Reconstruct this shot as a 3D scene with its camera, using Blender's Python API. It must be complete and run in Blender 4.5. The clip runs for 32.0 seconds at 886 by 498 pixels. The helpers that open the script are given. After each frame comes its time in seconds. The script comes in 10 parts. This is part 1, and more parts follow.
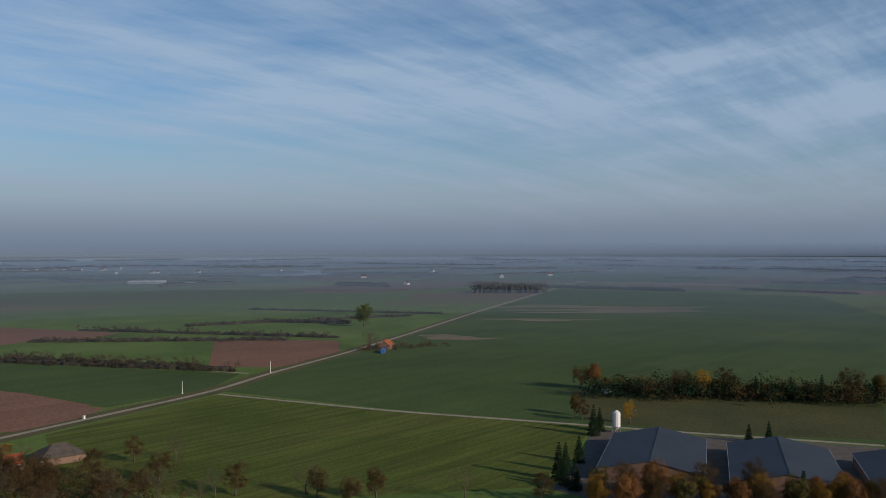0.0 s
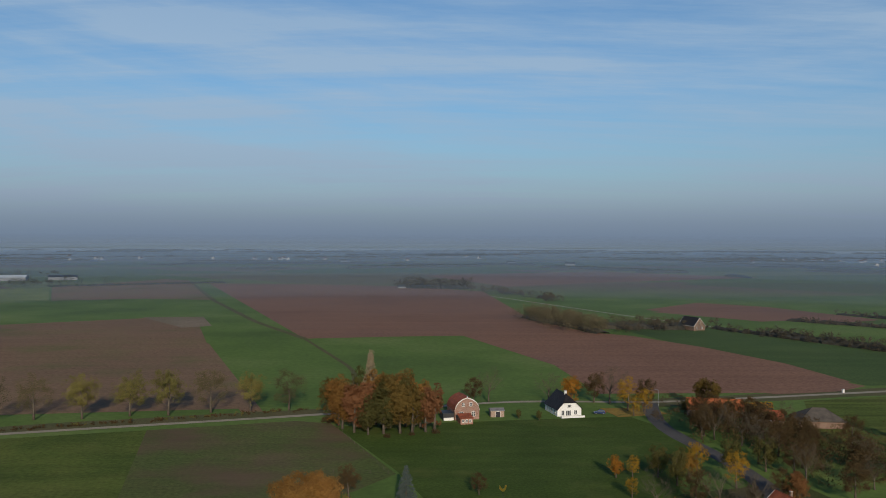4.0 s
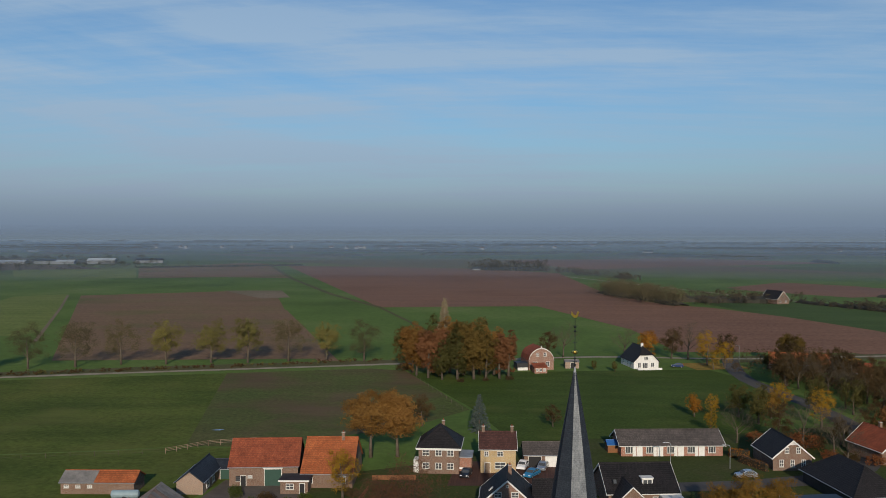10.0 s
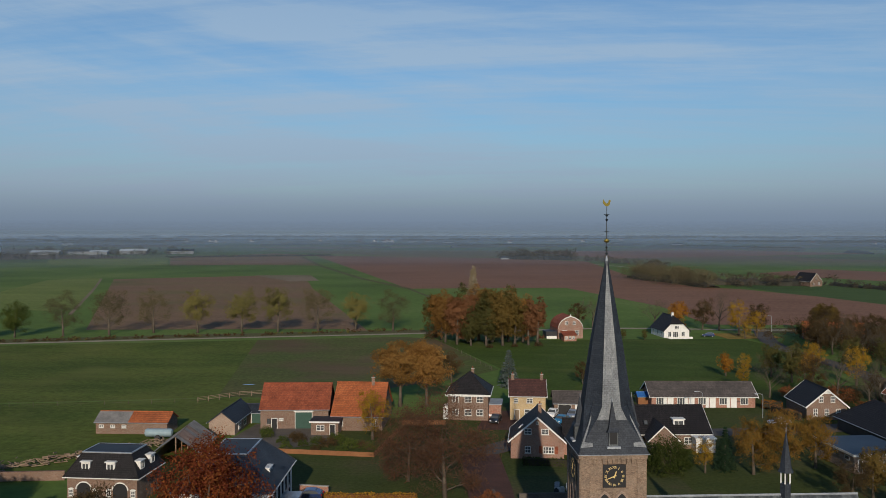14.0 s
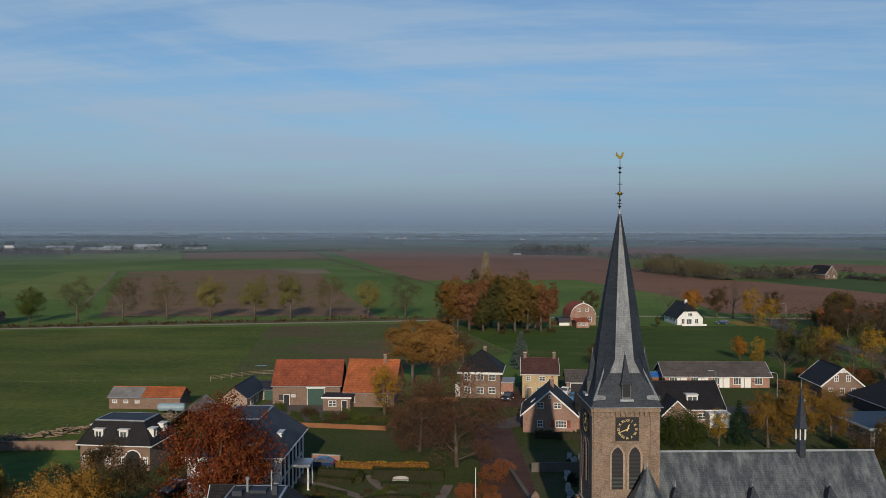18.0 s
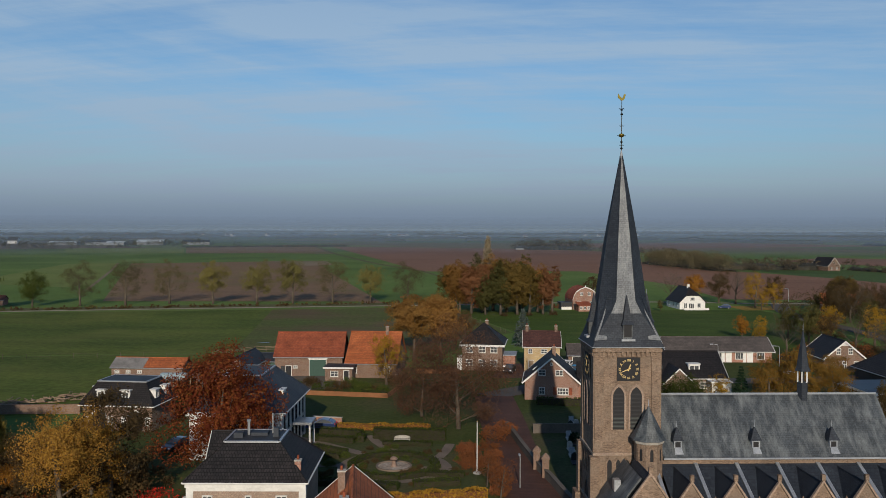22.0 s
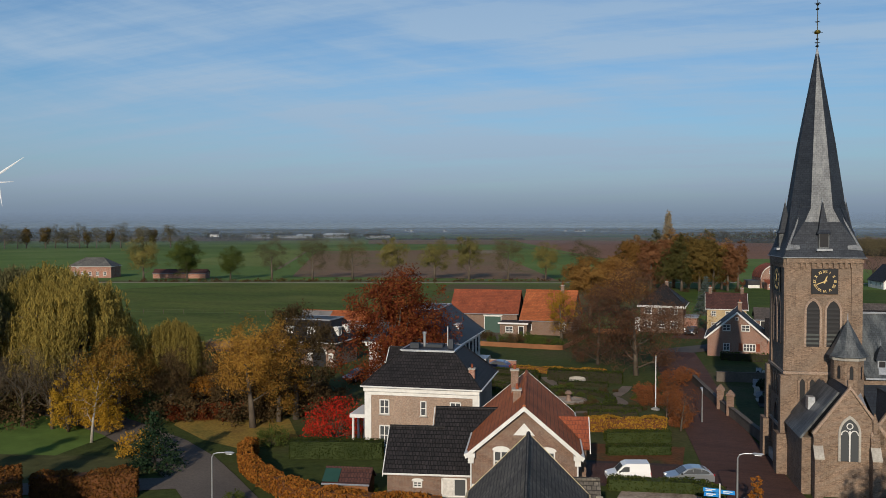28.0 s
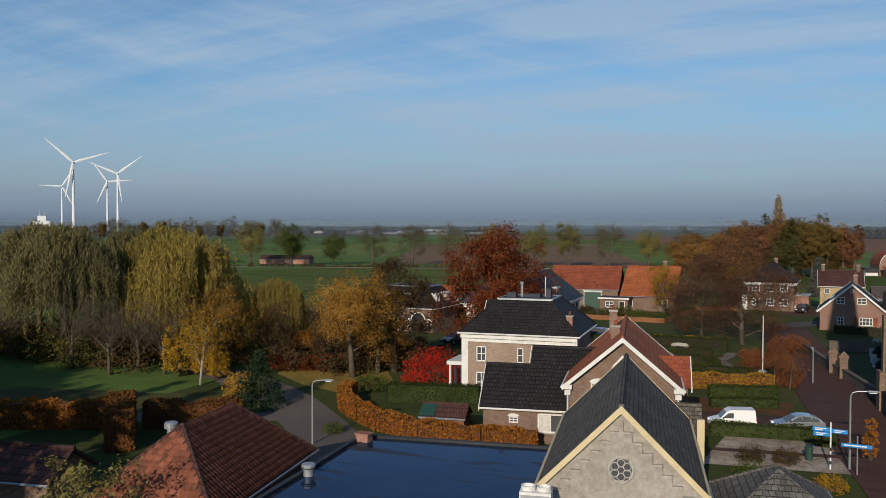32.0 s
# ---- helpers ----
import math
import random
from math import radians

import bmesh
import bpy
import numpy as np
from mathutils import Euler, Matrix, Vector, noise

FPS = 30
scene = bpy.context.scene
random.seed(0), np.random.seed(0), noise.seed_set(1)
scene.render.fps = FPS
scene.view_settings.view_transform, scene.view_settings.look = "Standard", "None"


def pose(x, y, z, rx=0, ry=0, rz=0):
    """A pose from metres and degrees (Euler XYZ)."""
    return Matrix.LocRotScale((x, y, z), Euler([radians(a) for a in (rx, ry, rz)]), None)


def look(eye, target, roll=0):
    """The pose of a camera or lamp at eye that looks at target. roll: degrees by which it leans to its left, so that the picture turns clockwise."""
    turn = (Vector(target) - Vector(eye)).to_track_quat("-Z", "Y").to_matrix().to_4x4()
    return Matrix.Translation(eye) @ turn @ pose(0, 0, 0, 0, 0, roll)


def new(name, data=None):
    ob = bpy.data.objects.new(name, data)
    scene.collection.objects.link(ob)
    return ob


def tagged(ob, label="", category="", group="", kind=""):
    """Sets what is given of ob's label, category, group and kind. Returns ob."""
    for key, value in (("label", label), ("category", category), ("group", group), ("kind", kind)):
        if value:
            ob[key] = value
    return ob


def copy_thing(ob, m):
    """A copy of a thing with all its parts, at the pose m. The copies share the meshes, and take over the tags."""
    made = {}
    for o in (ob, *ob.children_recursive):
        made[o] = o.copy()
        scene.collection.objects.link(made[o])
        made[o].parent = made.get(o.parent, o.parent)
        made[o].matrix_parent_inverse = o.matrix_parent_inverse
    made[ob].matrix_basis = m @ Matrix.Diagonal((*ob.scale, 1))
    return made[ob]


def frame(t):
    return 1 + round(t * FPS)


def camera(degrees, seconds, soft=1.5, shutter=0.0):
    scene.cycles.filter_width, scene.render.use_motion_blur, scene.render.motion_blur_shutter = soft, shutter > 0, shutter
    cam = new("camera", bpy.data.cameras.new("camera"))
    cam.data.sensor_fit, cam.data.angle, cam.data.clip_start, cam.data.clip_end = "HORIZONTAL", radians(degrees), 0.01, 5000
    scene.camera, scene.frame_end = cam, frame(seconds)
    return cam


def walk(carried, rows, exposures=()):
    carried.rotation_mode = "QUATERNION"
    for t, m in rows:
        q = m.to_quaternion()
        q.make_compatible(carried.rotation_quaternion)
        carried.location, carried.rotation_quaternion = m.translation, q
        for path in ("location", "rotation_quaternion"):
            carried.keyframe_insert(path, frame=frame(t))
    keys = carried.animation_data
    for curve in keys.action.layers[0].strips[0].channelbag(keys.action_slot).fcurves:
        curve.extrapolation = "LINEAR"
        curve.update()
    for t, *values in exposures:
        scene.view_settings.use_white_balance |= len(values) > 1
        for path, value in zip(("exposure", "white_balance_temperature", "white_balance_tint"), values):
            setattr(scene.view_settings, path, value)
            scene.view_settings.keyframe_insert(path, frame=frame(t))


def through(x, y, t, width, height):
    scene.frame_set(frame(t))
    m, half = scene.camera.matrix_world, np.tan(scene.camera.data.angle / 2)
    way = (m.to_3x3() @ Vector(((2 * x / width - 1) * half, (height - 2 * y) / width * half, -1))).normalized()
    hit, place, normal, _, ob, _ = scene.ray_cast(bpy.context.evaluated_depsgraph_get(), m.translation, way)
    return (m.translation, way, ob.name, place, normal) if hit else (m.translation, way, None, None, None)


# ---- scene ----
# ---------- camera ----------
PATH = [
    # seconds, x, y, z, turn to the left from +y, tilt up, roll, in degrees
    (0, 0.01, 24.12, 75.71, -48.58, -0.35, -0.11),
    (0.5, -0.37, 24.10, 74.28, -45.23, -0.36, 0.00),
    (0.8, -0.60, 24.09, 73.44, -41.90, -0.35, 0.00),
    (0.9, -0.67, 24.09, 73.18, -34.40, -0.43, 0.00),
    (1, -0.73, 24.09, 72.92, -23.09, -0.40, -0.16),
    (1.1, -0.79, 24.10, 72.68, -12.00, -0.44, 0.00),
    (1.2, -0.84, 24.11, 72.43, -4.60, -0.48, 0.00),
    (1.5, -0.97, 24.13, 71.73, -3.54, -0.42, -0.09),
    (2, -1.13, 24.16, 70.57, -2.35, -0.51, -0.07),
    (2.5, -1.21, 24.18, 69.40, -1.74, -0.59, 0.07),
    (3, -1.23, 24.19, 68.19, -1.34, -0.61, 0.11),
    (3.5, -1.22, 24.18, 66.93, -0.92, -0.70, 0.14),
    (5.5, -1.15, 24.21, 61.72, 0.99, -0.86, 0.26),
    (6, -1.15, 24.22, 60.37, 1.48, -0.92, 0.18),
    (6.5, -1.15, 24.22, 59.00, 1.93, -0.94, 0.29),
    (7, -1.17, 24.23, 57.59, 2.34, -1.00, 0.29),
    (7.5, -1.16, 24.27, 56.17, 2.74, -1.05, 0.23),
    (8, -1.07, 24.30, 54.74, 3.12, -1.05, 0.24),
    (8.5, -0.95, 24.33, 53.32, 3.49, -1.10, 0.21),
    (9, -0.87, 24.36, 51.95, 3.87, -1.04, 0.11),
    (9.5, -0.80, 24.41, 50.63, 4.24, -1.11, 0.16),
    (10, -0.75, 24.43, 49.30, 4.58, -1.14, 0.13),
    (10.5, -0.72, 24.42, 47.95, 4.88, -1.11, 0.10),
    (11, -0.71, 24.39, 46.59, 5.17, -1.19, 0.02),
    (11.5, -0.71, 24.34, 45.26, 5.44, -1.25, 0.00),
    (12, -0.73, 24.29, 43.97, 5.67, -1.19, 0.08),
    (12.5, -0.77, 24.24, 42.73, 5.90, -1.23, -0.02),
    (13, -0.85, 24.19, 41.47, 6.12, -1.21, 0.03),
    (13.5, -0.93, 24.15, 40.20, 6.30, -1.32, 0.02),
    (14, -1.00, 24.11, 39.01, 6.46, -1.34, 0.03),
    (14.5, -1.02, 24.07, 38.01, 6.63, -1.34, 0.02),
    (16.5, -0.93, 24.19, 36.73, 7.26, -1.37, 0.02),
    (17, -0.94, 24.26, 36.11, 7.37, -1.41, 0.05),
    (17.5, -0.96, 24.32, 35.42, 7.49, -1.44, 0.02),
    (18, -0.97, 24.37, 34.70, 7.30, -1.44, 0.06),
    (18.5, -0.97, 24.37, 34.00, 6.85, -1.44, 0.09),
    (19, -0.96, 24.35, 33.31, 6.74, -1.46, 0.11),
    (19.5, -0.93, 24.31, 32.62, 5.85, -1.44, 0.15),
    (20, -0.89, 24.27, 31.94, 5.90, -1.45, 0.15),
    (20.5, -0.85, 24.24, 31.27, 5.97, -1.45, 0.15),
    (21, -0.83, 24.23, 30.61, 5.74, -1.46, 0.15),
    (21.5, -0.83, 24.22, 29.96, 5.78, -1.47, 0.15),
    (22, -0.85, 24.22, 29.30, 7.47, -1.50, 0.13),
    (22.5, -0.89, 24.21, 28.64, 10.19, -1.51, 0.11),
    (23, -0.93, 24.21, 27.97, 12.22, -1.56, 0.09),
    (23.5, -0.98, 24.21, 27.33, 12.72, -1.60, 0.05),
    (24, -1.01, 24.24, 26.71, 12.73, -1.64, -0.00),
    (24.5, -1.03, 24.33, 26.07, 12.76, -1.67, -0.05),
    (26.5, -0.93, 24.88, 23.32, 15.21, -1.71, 0.11),
    (27, -0.88, 24.89, 22.59, 16.63, -1.69, 0.08),
    (27.5, -0.83, 24.86, 21.85, 18.06, -1.62, 0.05),
    (28, -0.80, 24.79, 21.12, 19.31, -1.60, -0.01),
    (28.5, -0.79, 24.71, 20.41, 20.56, -1.59, -0.00),
    (29, -0.80, 24.63, 19.71, 21.82, -1.62, 0.01),
    (29.5, -0.83, 24.61, 19.01, 23.03, -1.61, 0.04),
    (30, -0.86, 24.66, 18.32, 24.23, -1.64, 0.06),
    (30.5, -0.85, 24.71, 17.65, 25.40, -1.65, 0.13),
    (31, -0.80, 24.74, 17.03, 26.24, -1.69, 0.13),
    (31.5, -0.71, 24.75, 16.54, 26.14, -1.71, 0.17),
    (32, -0.56, 24.79, 16.27, 26.04, -1.65, 0.06),
]
cam = camera(55.1, 32.0, soft=0.8)
walk(cam, [(t, pose(x, y, z, 90 + tilt, 0, turn) @ pose(0, 0, 0, 0, 0, roll)) for t, x, y, z, turn, tilt, roll in PATH],
     [(0.0, 0.0, 6700, 14), (0.7, 0.1, 6900, 18), (1.0, 0.2, 6900, 20), (1.5, 0.12, 6900, 20), (2.5, 0.03, 6800, 17), (4.0, 0.0, 6500, 10), (24.5, 0.0, 6500, 10), (27.0, 0.08, 6500, 10), (32.0, 0.06, 6500, 10)])
# ---------- small building kit ----------
TAU = 2 * math.pi


class Geo:
    """Collects vertices and faces of one mesh."""

    def __init__(self):
        self.v, self.f = [], []

    def add(self, verts, faces):
        n = len(self.v)
        self.v += [tuple(p) for p in verts]
        self.f += [tuple(i + n for i in q) for q in faces]
        return self

    def box(self, x0, y0, z0, x1, y1, z1):
        p = [(x, y, z) for z in (z0, z1) for x, y in ((x0, y0), (x1, y0), (x1, y1), (x0, y1))]
        return self.add(p, [(3, 2, 1, 0), (4, 5, 6, 7), (0, 1, 5, 4), (1, 2, 6, 5), (2, 3, 7, 6), (3, 0, 4, 7)])

    def prism(self, poly, a, b):
        """A closed prism between the polygons poly shifted by the vectors a and b."""
        n, a, b = len(poly), Vector(a), Vector(b)
        p = [Vector(q) + a for q in poly] + [Vector(q) + b for q in poly]
        return self.add(p, [tuple(range(n))[::-1], tuple(range(n, 2 * n))] + [(i, (i + 1) % n, n + (i + 1) % n, n + i) for i in range(n)])

    def slab(self, poly, thick):
        """A plate under the polygon poly."""
        p = [Vector(q) for q in poly]
        nrm = (p[1] - p[0]).cross(p[2] - p[0]).normalized()
        if nrm.z < 0:
            nrm = -nrm
            p = p[::-1]
        return self.prism(p, -nrm * thick, (0, 0, 0))

    def rings(self, rings, close=True):
        """Skin over rings of equal length, with end caps."""
        n, m = len(rings[0]), len(rings)
        p = [q for r in rings for q in r]
        f = [(k * n + i, k * n + (i + 1) % n, (k + 1) * n + (i + 1) % n, (k + 1) * n + i) for k in range(m - 1) for i in range(n)]
        if close:
            f += [tuple(range(n))[::-1], tuple(range((m - 1) * n, m * n))]
        return self.add(p, f)

    def lathe(self, x, y, prof, n=12, turn=0.0):
        """Turned body from (radius, z) pairs."""
        return self.rings([[(x + max(r, 1e-3) * math.cos(TAU * i / n + turn), y + max(r, 1e-3) * math.sin(TAU * i / n + turn), z) for i in range(n)] for r, z in prof])

    def tube(self, pts, rad, n=5):
        pts = [Vector(p) for p in pts]
        rings = []
        for i, p in enumerate(pts):
            d = (pts[min(i + 1, len(pts) - 1)] - pts[max(i - 1, 0)]).normalized()
            s = d.orthogonal().normalized()
            t = d.cross(s)
            rings.append([p + rad[i] * (math.cos(TAU * k / n) * s + math.sin(TAU * k / n) * t) for k in range(n)])
        return self.rings(rings)

    def mesh(self, name, mat=None, smooth=False):
        me = bpy.data.meshes.new(name)
        me.from_pydata(self.v, [], self.f)
        if mat:
            me.materials.append(mat)
        if smooth:
            me.polygons.foreach_set("use_smooth", [True] * len(me.polygons))
        me.update()
        return me


def part(name, geo, mat, parent, label="", m=None, smooth=False, kind=""):
    me = geo.mesh(name, mat, smooth) if isinstance(geo, Geo) else geo
    ob = new(name, me)
    ob.parent = parent
    if m is not None:
        ob.matrix_basis = m
    return tagged(ob, label=label, kind=kind)


def thing(name, label, category, x, y, rz=0.0, z=0.0, group="", s=1.0):
    ob = new(name)
    ob.empty_display_size = 0.5
    ob.matrix_basis = pose(x, y, z, 0, 0, rz) @ Matrix.Diagonal((s, s, s, 1))
    return tagged(ob, label, category, group)


def solid(name, geo, mat, label, category="", kind="", x=0, y=0, z=0, rz=0, group="", smooth=False):
    ob = new(name, geo.mesh(name, mat, smooth))
    ob.matrix_basis = pose(x, y, z, 0, 0, rz)
    return tagged(ob, label, category, group, kind)


# ---------- materials ----------
def shader(name, rough=0.8, metal=0.0, spec=0.3):
    m = bpy.data.materials.new(name)
    m.use_nodes = True
    b = m.node_tree.nodes["Principled BSDF"]
    b.inputs["Roughness"].default_value, b.inputs["Metallic"].default_value = rough, metal
    b.inputs["Specular IOR Level"].default_value = spec
    return m, m.node_tree.nodes, m.node_tree.links, b


def math_node(ns, ls, op, a, b=0.0):
    n = ns.new("ShaderNodeMath")
    n.operation = op
    for i, v in ((0, a), (1, b)):
        if isinstance(v, (int, float)):
            n.inputs[i].default_value = v
        else:
            ls.new(v, n.inputs[i])
    return n.outputs[0]


def noise_node(ns, ls, vec, scale, detail=4.0, rough=0.55):
    n = ns.new("ShaderNodeTexNoise")
    n.inputs["Scale"].default_value, n.inputs["Detail"].default_value, n.inputs["Roughness"].default_value = scale, detail, rough
    if vec is not None:
        ls.new(vec, n.inputs["Vector"])
    return n.outputs["Fac"]


def ramp_node(ns, ls, fac, stops):
    r = ns.new("ShaderNodeValToRGB")
    el = r.color_ramp.elements
    while len(el) < len(stops):
        el.new(0.5)
    for e, (p, c) in zip(el, stops):
        e.position, e.color = p, (*c, 1)
    ls.new(fac, r.inputs[0])
    return r.outputs[0]


def mix_node(ns, ls, fac, a, b, how="MIX"):
    n = ns.new("ShaderNodeMix")
    n.data_type, n.blend_type = "RGBA", how
    for i, v in ((0, fac), (6, a), (7, b)):
        if isinstance(v, (int, float)):
            n.inputs[i].default_value = v
        elif isinstance(v, tuple):
            n.inputs[i].default_value = (*v, 1)
        else:
            ls.new(v, n.inputs[i])
    return n.outputs[2]


def bump_node(ns, ls, height, strength, dist, bsdf):
    n = ns.new("ShaderNodeBump")
    n.inputs["Strength"].default_value, n.inputs["Distance"].default_value = strength, dist
    ls.new(height, n.inputs["Height"])
    ls.new(n.outputs[0], bsdf.inputs["Normal"])


def stained(name, c1, c2, coarse=0.15, fine=3.0, rough=0.85, bump=0.3, dist=0.02, metal=0.0, spec=0.3, c3=None, where="Object"):
    """Two-scale mottled surface: broad patches, fine grain, slight relief."""
    m, ns, ls, b = shader(name, rough, metal, spec)
    co = ns.new("ShaderNodeTexCoord").outputs[where]
    big, small = noise_node(ns, ls, co, coarse, 4), noise_node(ns, ls, co, fine, 5, 0.65)
    col = ramp_node(ns, ls, big, [(0.32, c1), (0.68, c2)])
    if c3:
        col = mix_node(ns, ls, ramp_node(ns, ls, noise_node(ns, ls, co, coarse * 3.7, 6, 0.7), [(0.55, (0, 0, 0)), (0.7, (1, 1, 1))]), col, c3)
    grain = ramp_node(ns, ls, small, [(0.25, (0.72, 0.72, 0.72)), (0.75, (1.2, 1.2, 1.2))])
    ls.new(mix_node(ns, ls, 1.0, col, grain, "MULTIPLY"), b.inputs["Base Color"])
    bump_node(ns, ls, small, bump, dist, b)
    return m


def face_uv(ns, ls):
    """Horizontal run along the face, and height, in metres."""
    tc = ns.new("ShaderNodeTexCoord")
    so, sn = ns.new("ShaderNodeSeparateXYZ"), ns.new("ShaderNodeSeparateXYZ")
    ls.new(tc.outputs["Object"], so.inputs[0])
    ls.new(tc.outputs["Normal"], sn.inputs[0])
    ax, ay = math_node(ns, ls, "ABSOLUTE", sn.outputs[0]), math_node(ns, ls, "ABSOLUTE", sn.outputs[1])
    side = math_node(ns, ls, "GREATER_THAN", ax, ay)
    u = math_node(ns, ls, "ADD", math_node(ns, ls, "MULTIPLY", so.outputs[1], side), math_node(ns, ls, "MULTIPLY", so.outputs[0], math_node(ns, ls, "SUBTRACT", 1.0, side)))
    c = ns.new("ShaderNodeCombineXYZ")
    ls.new(u, c.inputs[0])
    ls.new(so.outputs[2], c.inputs[1])
    return c.outputs[0], tc.outputs["Object"]


def coursed(name, c1, c2, mortar, bw=0.22, bh=0.066, gap=0.011, rough=0.85, bump=0.5, dark=0.75, offset=0.5, spec=0.25, streak=0.0):
    """Bricks, slates or tiles in courses, each a little different, with weathering."""
    m, ns, ls, b = shader(name, rough, 0, spec)
    uv, co = face_uv(ns, ls)
    br = ns.new("ShaderNodeTexBrick")
    ls.new(uv, br.inputs["Vector"])
    br.offset = offset
    for k, v in (("Scale", 1.0), ("Mortar Size", gap), ("Brick Width", bw), ("Row Height", bh), ("Bias", 0.0), ("Mortar Smooth", 0.2)):
        br.inputs[k].default_value = v
    br.inputs["Color1"].default_value, br.inputs["Color2"].default_value, br.inputs["Mortar"].default_value = (*c1, 1), (*c2, 1), (*mortar, 1)
    big = ramp_node(ns, ls, noise_node(ns, ls, co, 0.35, 6, 0.65), [(0.3, (dark, dark, dark)), (0.7, (1.12, 1.1, 1.08))])
    col = mix_node(ns, ls, 1.0, br.outputs["Color"], big, "MULTIPLY")
    fine = ramp_node(ns, ls, noise_node(ns, ls, co, 7.0, 4), [(0.3, (0.72, 0.72, 0.72)), (0.7, (1.25, 1.25, 1.25))])
    col = mix_node(ns, ls, 1.0, col, fine, "MULTIPLY")
    if streak:
        mp = ns.new("ShaderNodeMapping")
        mp.inputs["Scale"].default_value = (0.9, 0.3, 1)
        ls.new(uv, mp.inputs[0])
        st = ramp_node(ns, ls, noise_node(ns, ls, mp.outputs[0], 1.6, 5, 0.7), [(0.44, (0, 0, 0)), (0.82, (1, 1, 1))])
        col = mix_node(ns, ls, math_node(ns, ls, "MULTIPLY", st, streak), col, (0.42, 0.45, 0.45))
    ls.new(col, b.inputs["Base Color"])
    h = math_node(ns, ls, "SUBTRACT", 1.0, br.outputs["Fac"])
    bump_node(ns, ls, h, bump, 0.02, b)
    return m


def leafy(name, ca, cb, cc, through=0.25):
    """Leaves: every leaf its own shade, some light passing through."""
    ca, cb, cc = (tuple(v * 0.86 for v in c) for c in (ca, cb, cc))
    m = bpy.data.materials.new(name)
    m.use_nodes = True
    ns, ls = m.node_tree.nodes, m.node_tree.links
    ns.remove(ns["Principled BSDF"])
    isl = ns.new("ShaderNodeNewGeometry").outputs["Random Per Island"]
    oi = ns.new("ShaderNodeObjectInfo").outputs["Random"]
    col = ramp_node(ns, ls, isl, [(0.0, ca), (0.55, cb), (1.0, cc)])
    shade = ramp_node(ns, ls, oi, [(0.0, (0.78, 0.8, 0.8)), (1.0, (1.15, 1.1, 1.05))])
    col = mix_node(ns, ls, 1.0, col, shade, "MULTIPLY")
    d, t, mx = ns.new("ShaderNodeBsdfDiffuse"), ns.new("ShaderNodeBsdfTranslucent"), ns.new("ShaderNodeMixShader")
    ls.new(col, d.inputs[0])
    ls.new(col, t.inputs[0])
    mx.inputs[0].default_value = through
    ls.new(d.outputs[0], mx.inputs[1])
    ls.new(t.outputs[0], mx.inputs[2])
    ls.new(mx.outputs[0], ns["Material Output"].inputs[0])
    return m


def plain(name, c, rough=0.6, metal=0.0, spec=0.4):
    m, ns, ls, b = shader(name, rough, metal, spec)
    co = ns.new("ShaderNodeTexCoord").outputs["Object"]
    n = ramp_node(ns, ls, noise_node(ns, ls, co, 1.3, 5, 0.7), [(0.3, tuple(v * 0.82 for v in c)), (0.7, tuple(min(v * 1.08, 1) for v in c))])
    ls.new(n, b.inputs["Base Color"])
    return m


def ground_mix(name, cols, coarse, fine, streak=None, turn=0.0, rough=0.95, bump=0.4, patch=None):
    """Open land: broad patches, grain, and lines of the plough or mower along one way."""
    m, ns, ls, b = shader(name, rough, 0, 0.1)
    co = ns.new("ShaderNodeTexCoord").outputs["Object"]
    big = noise_node(ns, ls, co, coarse, 6, 0.6)
    col = ramp_node(ns, ls, big, [(0.28 + 0.44 * i / (len(cols) - 1), c) for i, c in enumerate(cols)])
    small = noise_node(ns, ls, co, fine, 6, 0.7)
    col = mix_node(ns, ls, 1.0, col, ramp_node(ns, ls, small, [(0.3, (0.66, 0.66, 0.66)), (0.7, (1.32, 1.32, 1.3))]), "MULTIPLY")
    if patch:
        tone, size, edge = patch
        mk = ramp_node(ns, ls, noise_node(ns, ls, co, size, 7, 0.62), [(edge, (0, 0, 0)), (edge + 0.16, (0.85, 0.85, 0.85))])
        col = mix_node(ns, ls, mk, col, tone)
    if streak:
        mp = ns.new("ShaderNodeMapping")
        mp.inputs["Rotation"].default_value = (0, 0, radians(turn))
        mp.inputs["Scale"].default_value = (streak[0], streak[1], 1)
        ls.new(co, mp.inputs[0])
        s = noise_node(ns, ls, mp.outputs[0], 1.0, 3, 0.6)
        k = streak[2]
        col = mix_node(ns, ls, 1.0, col, ramp_node(ns, ls, s, [(0.35, (1 - k, 1 - k, 1 - k)), (0.65, (1 + k, 1 + k, 1 + k * 0.7))]), "MULTIPLY")
    ls.new(col, b.inputs["Base Color"])
    bump_node(ns, ls, small, bump, 0.15, b)
    return m

# ---------- sky and sun ----------
SUN_UP, SUN_TURN = radians(20), radians(173)


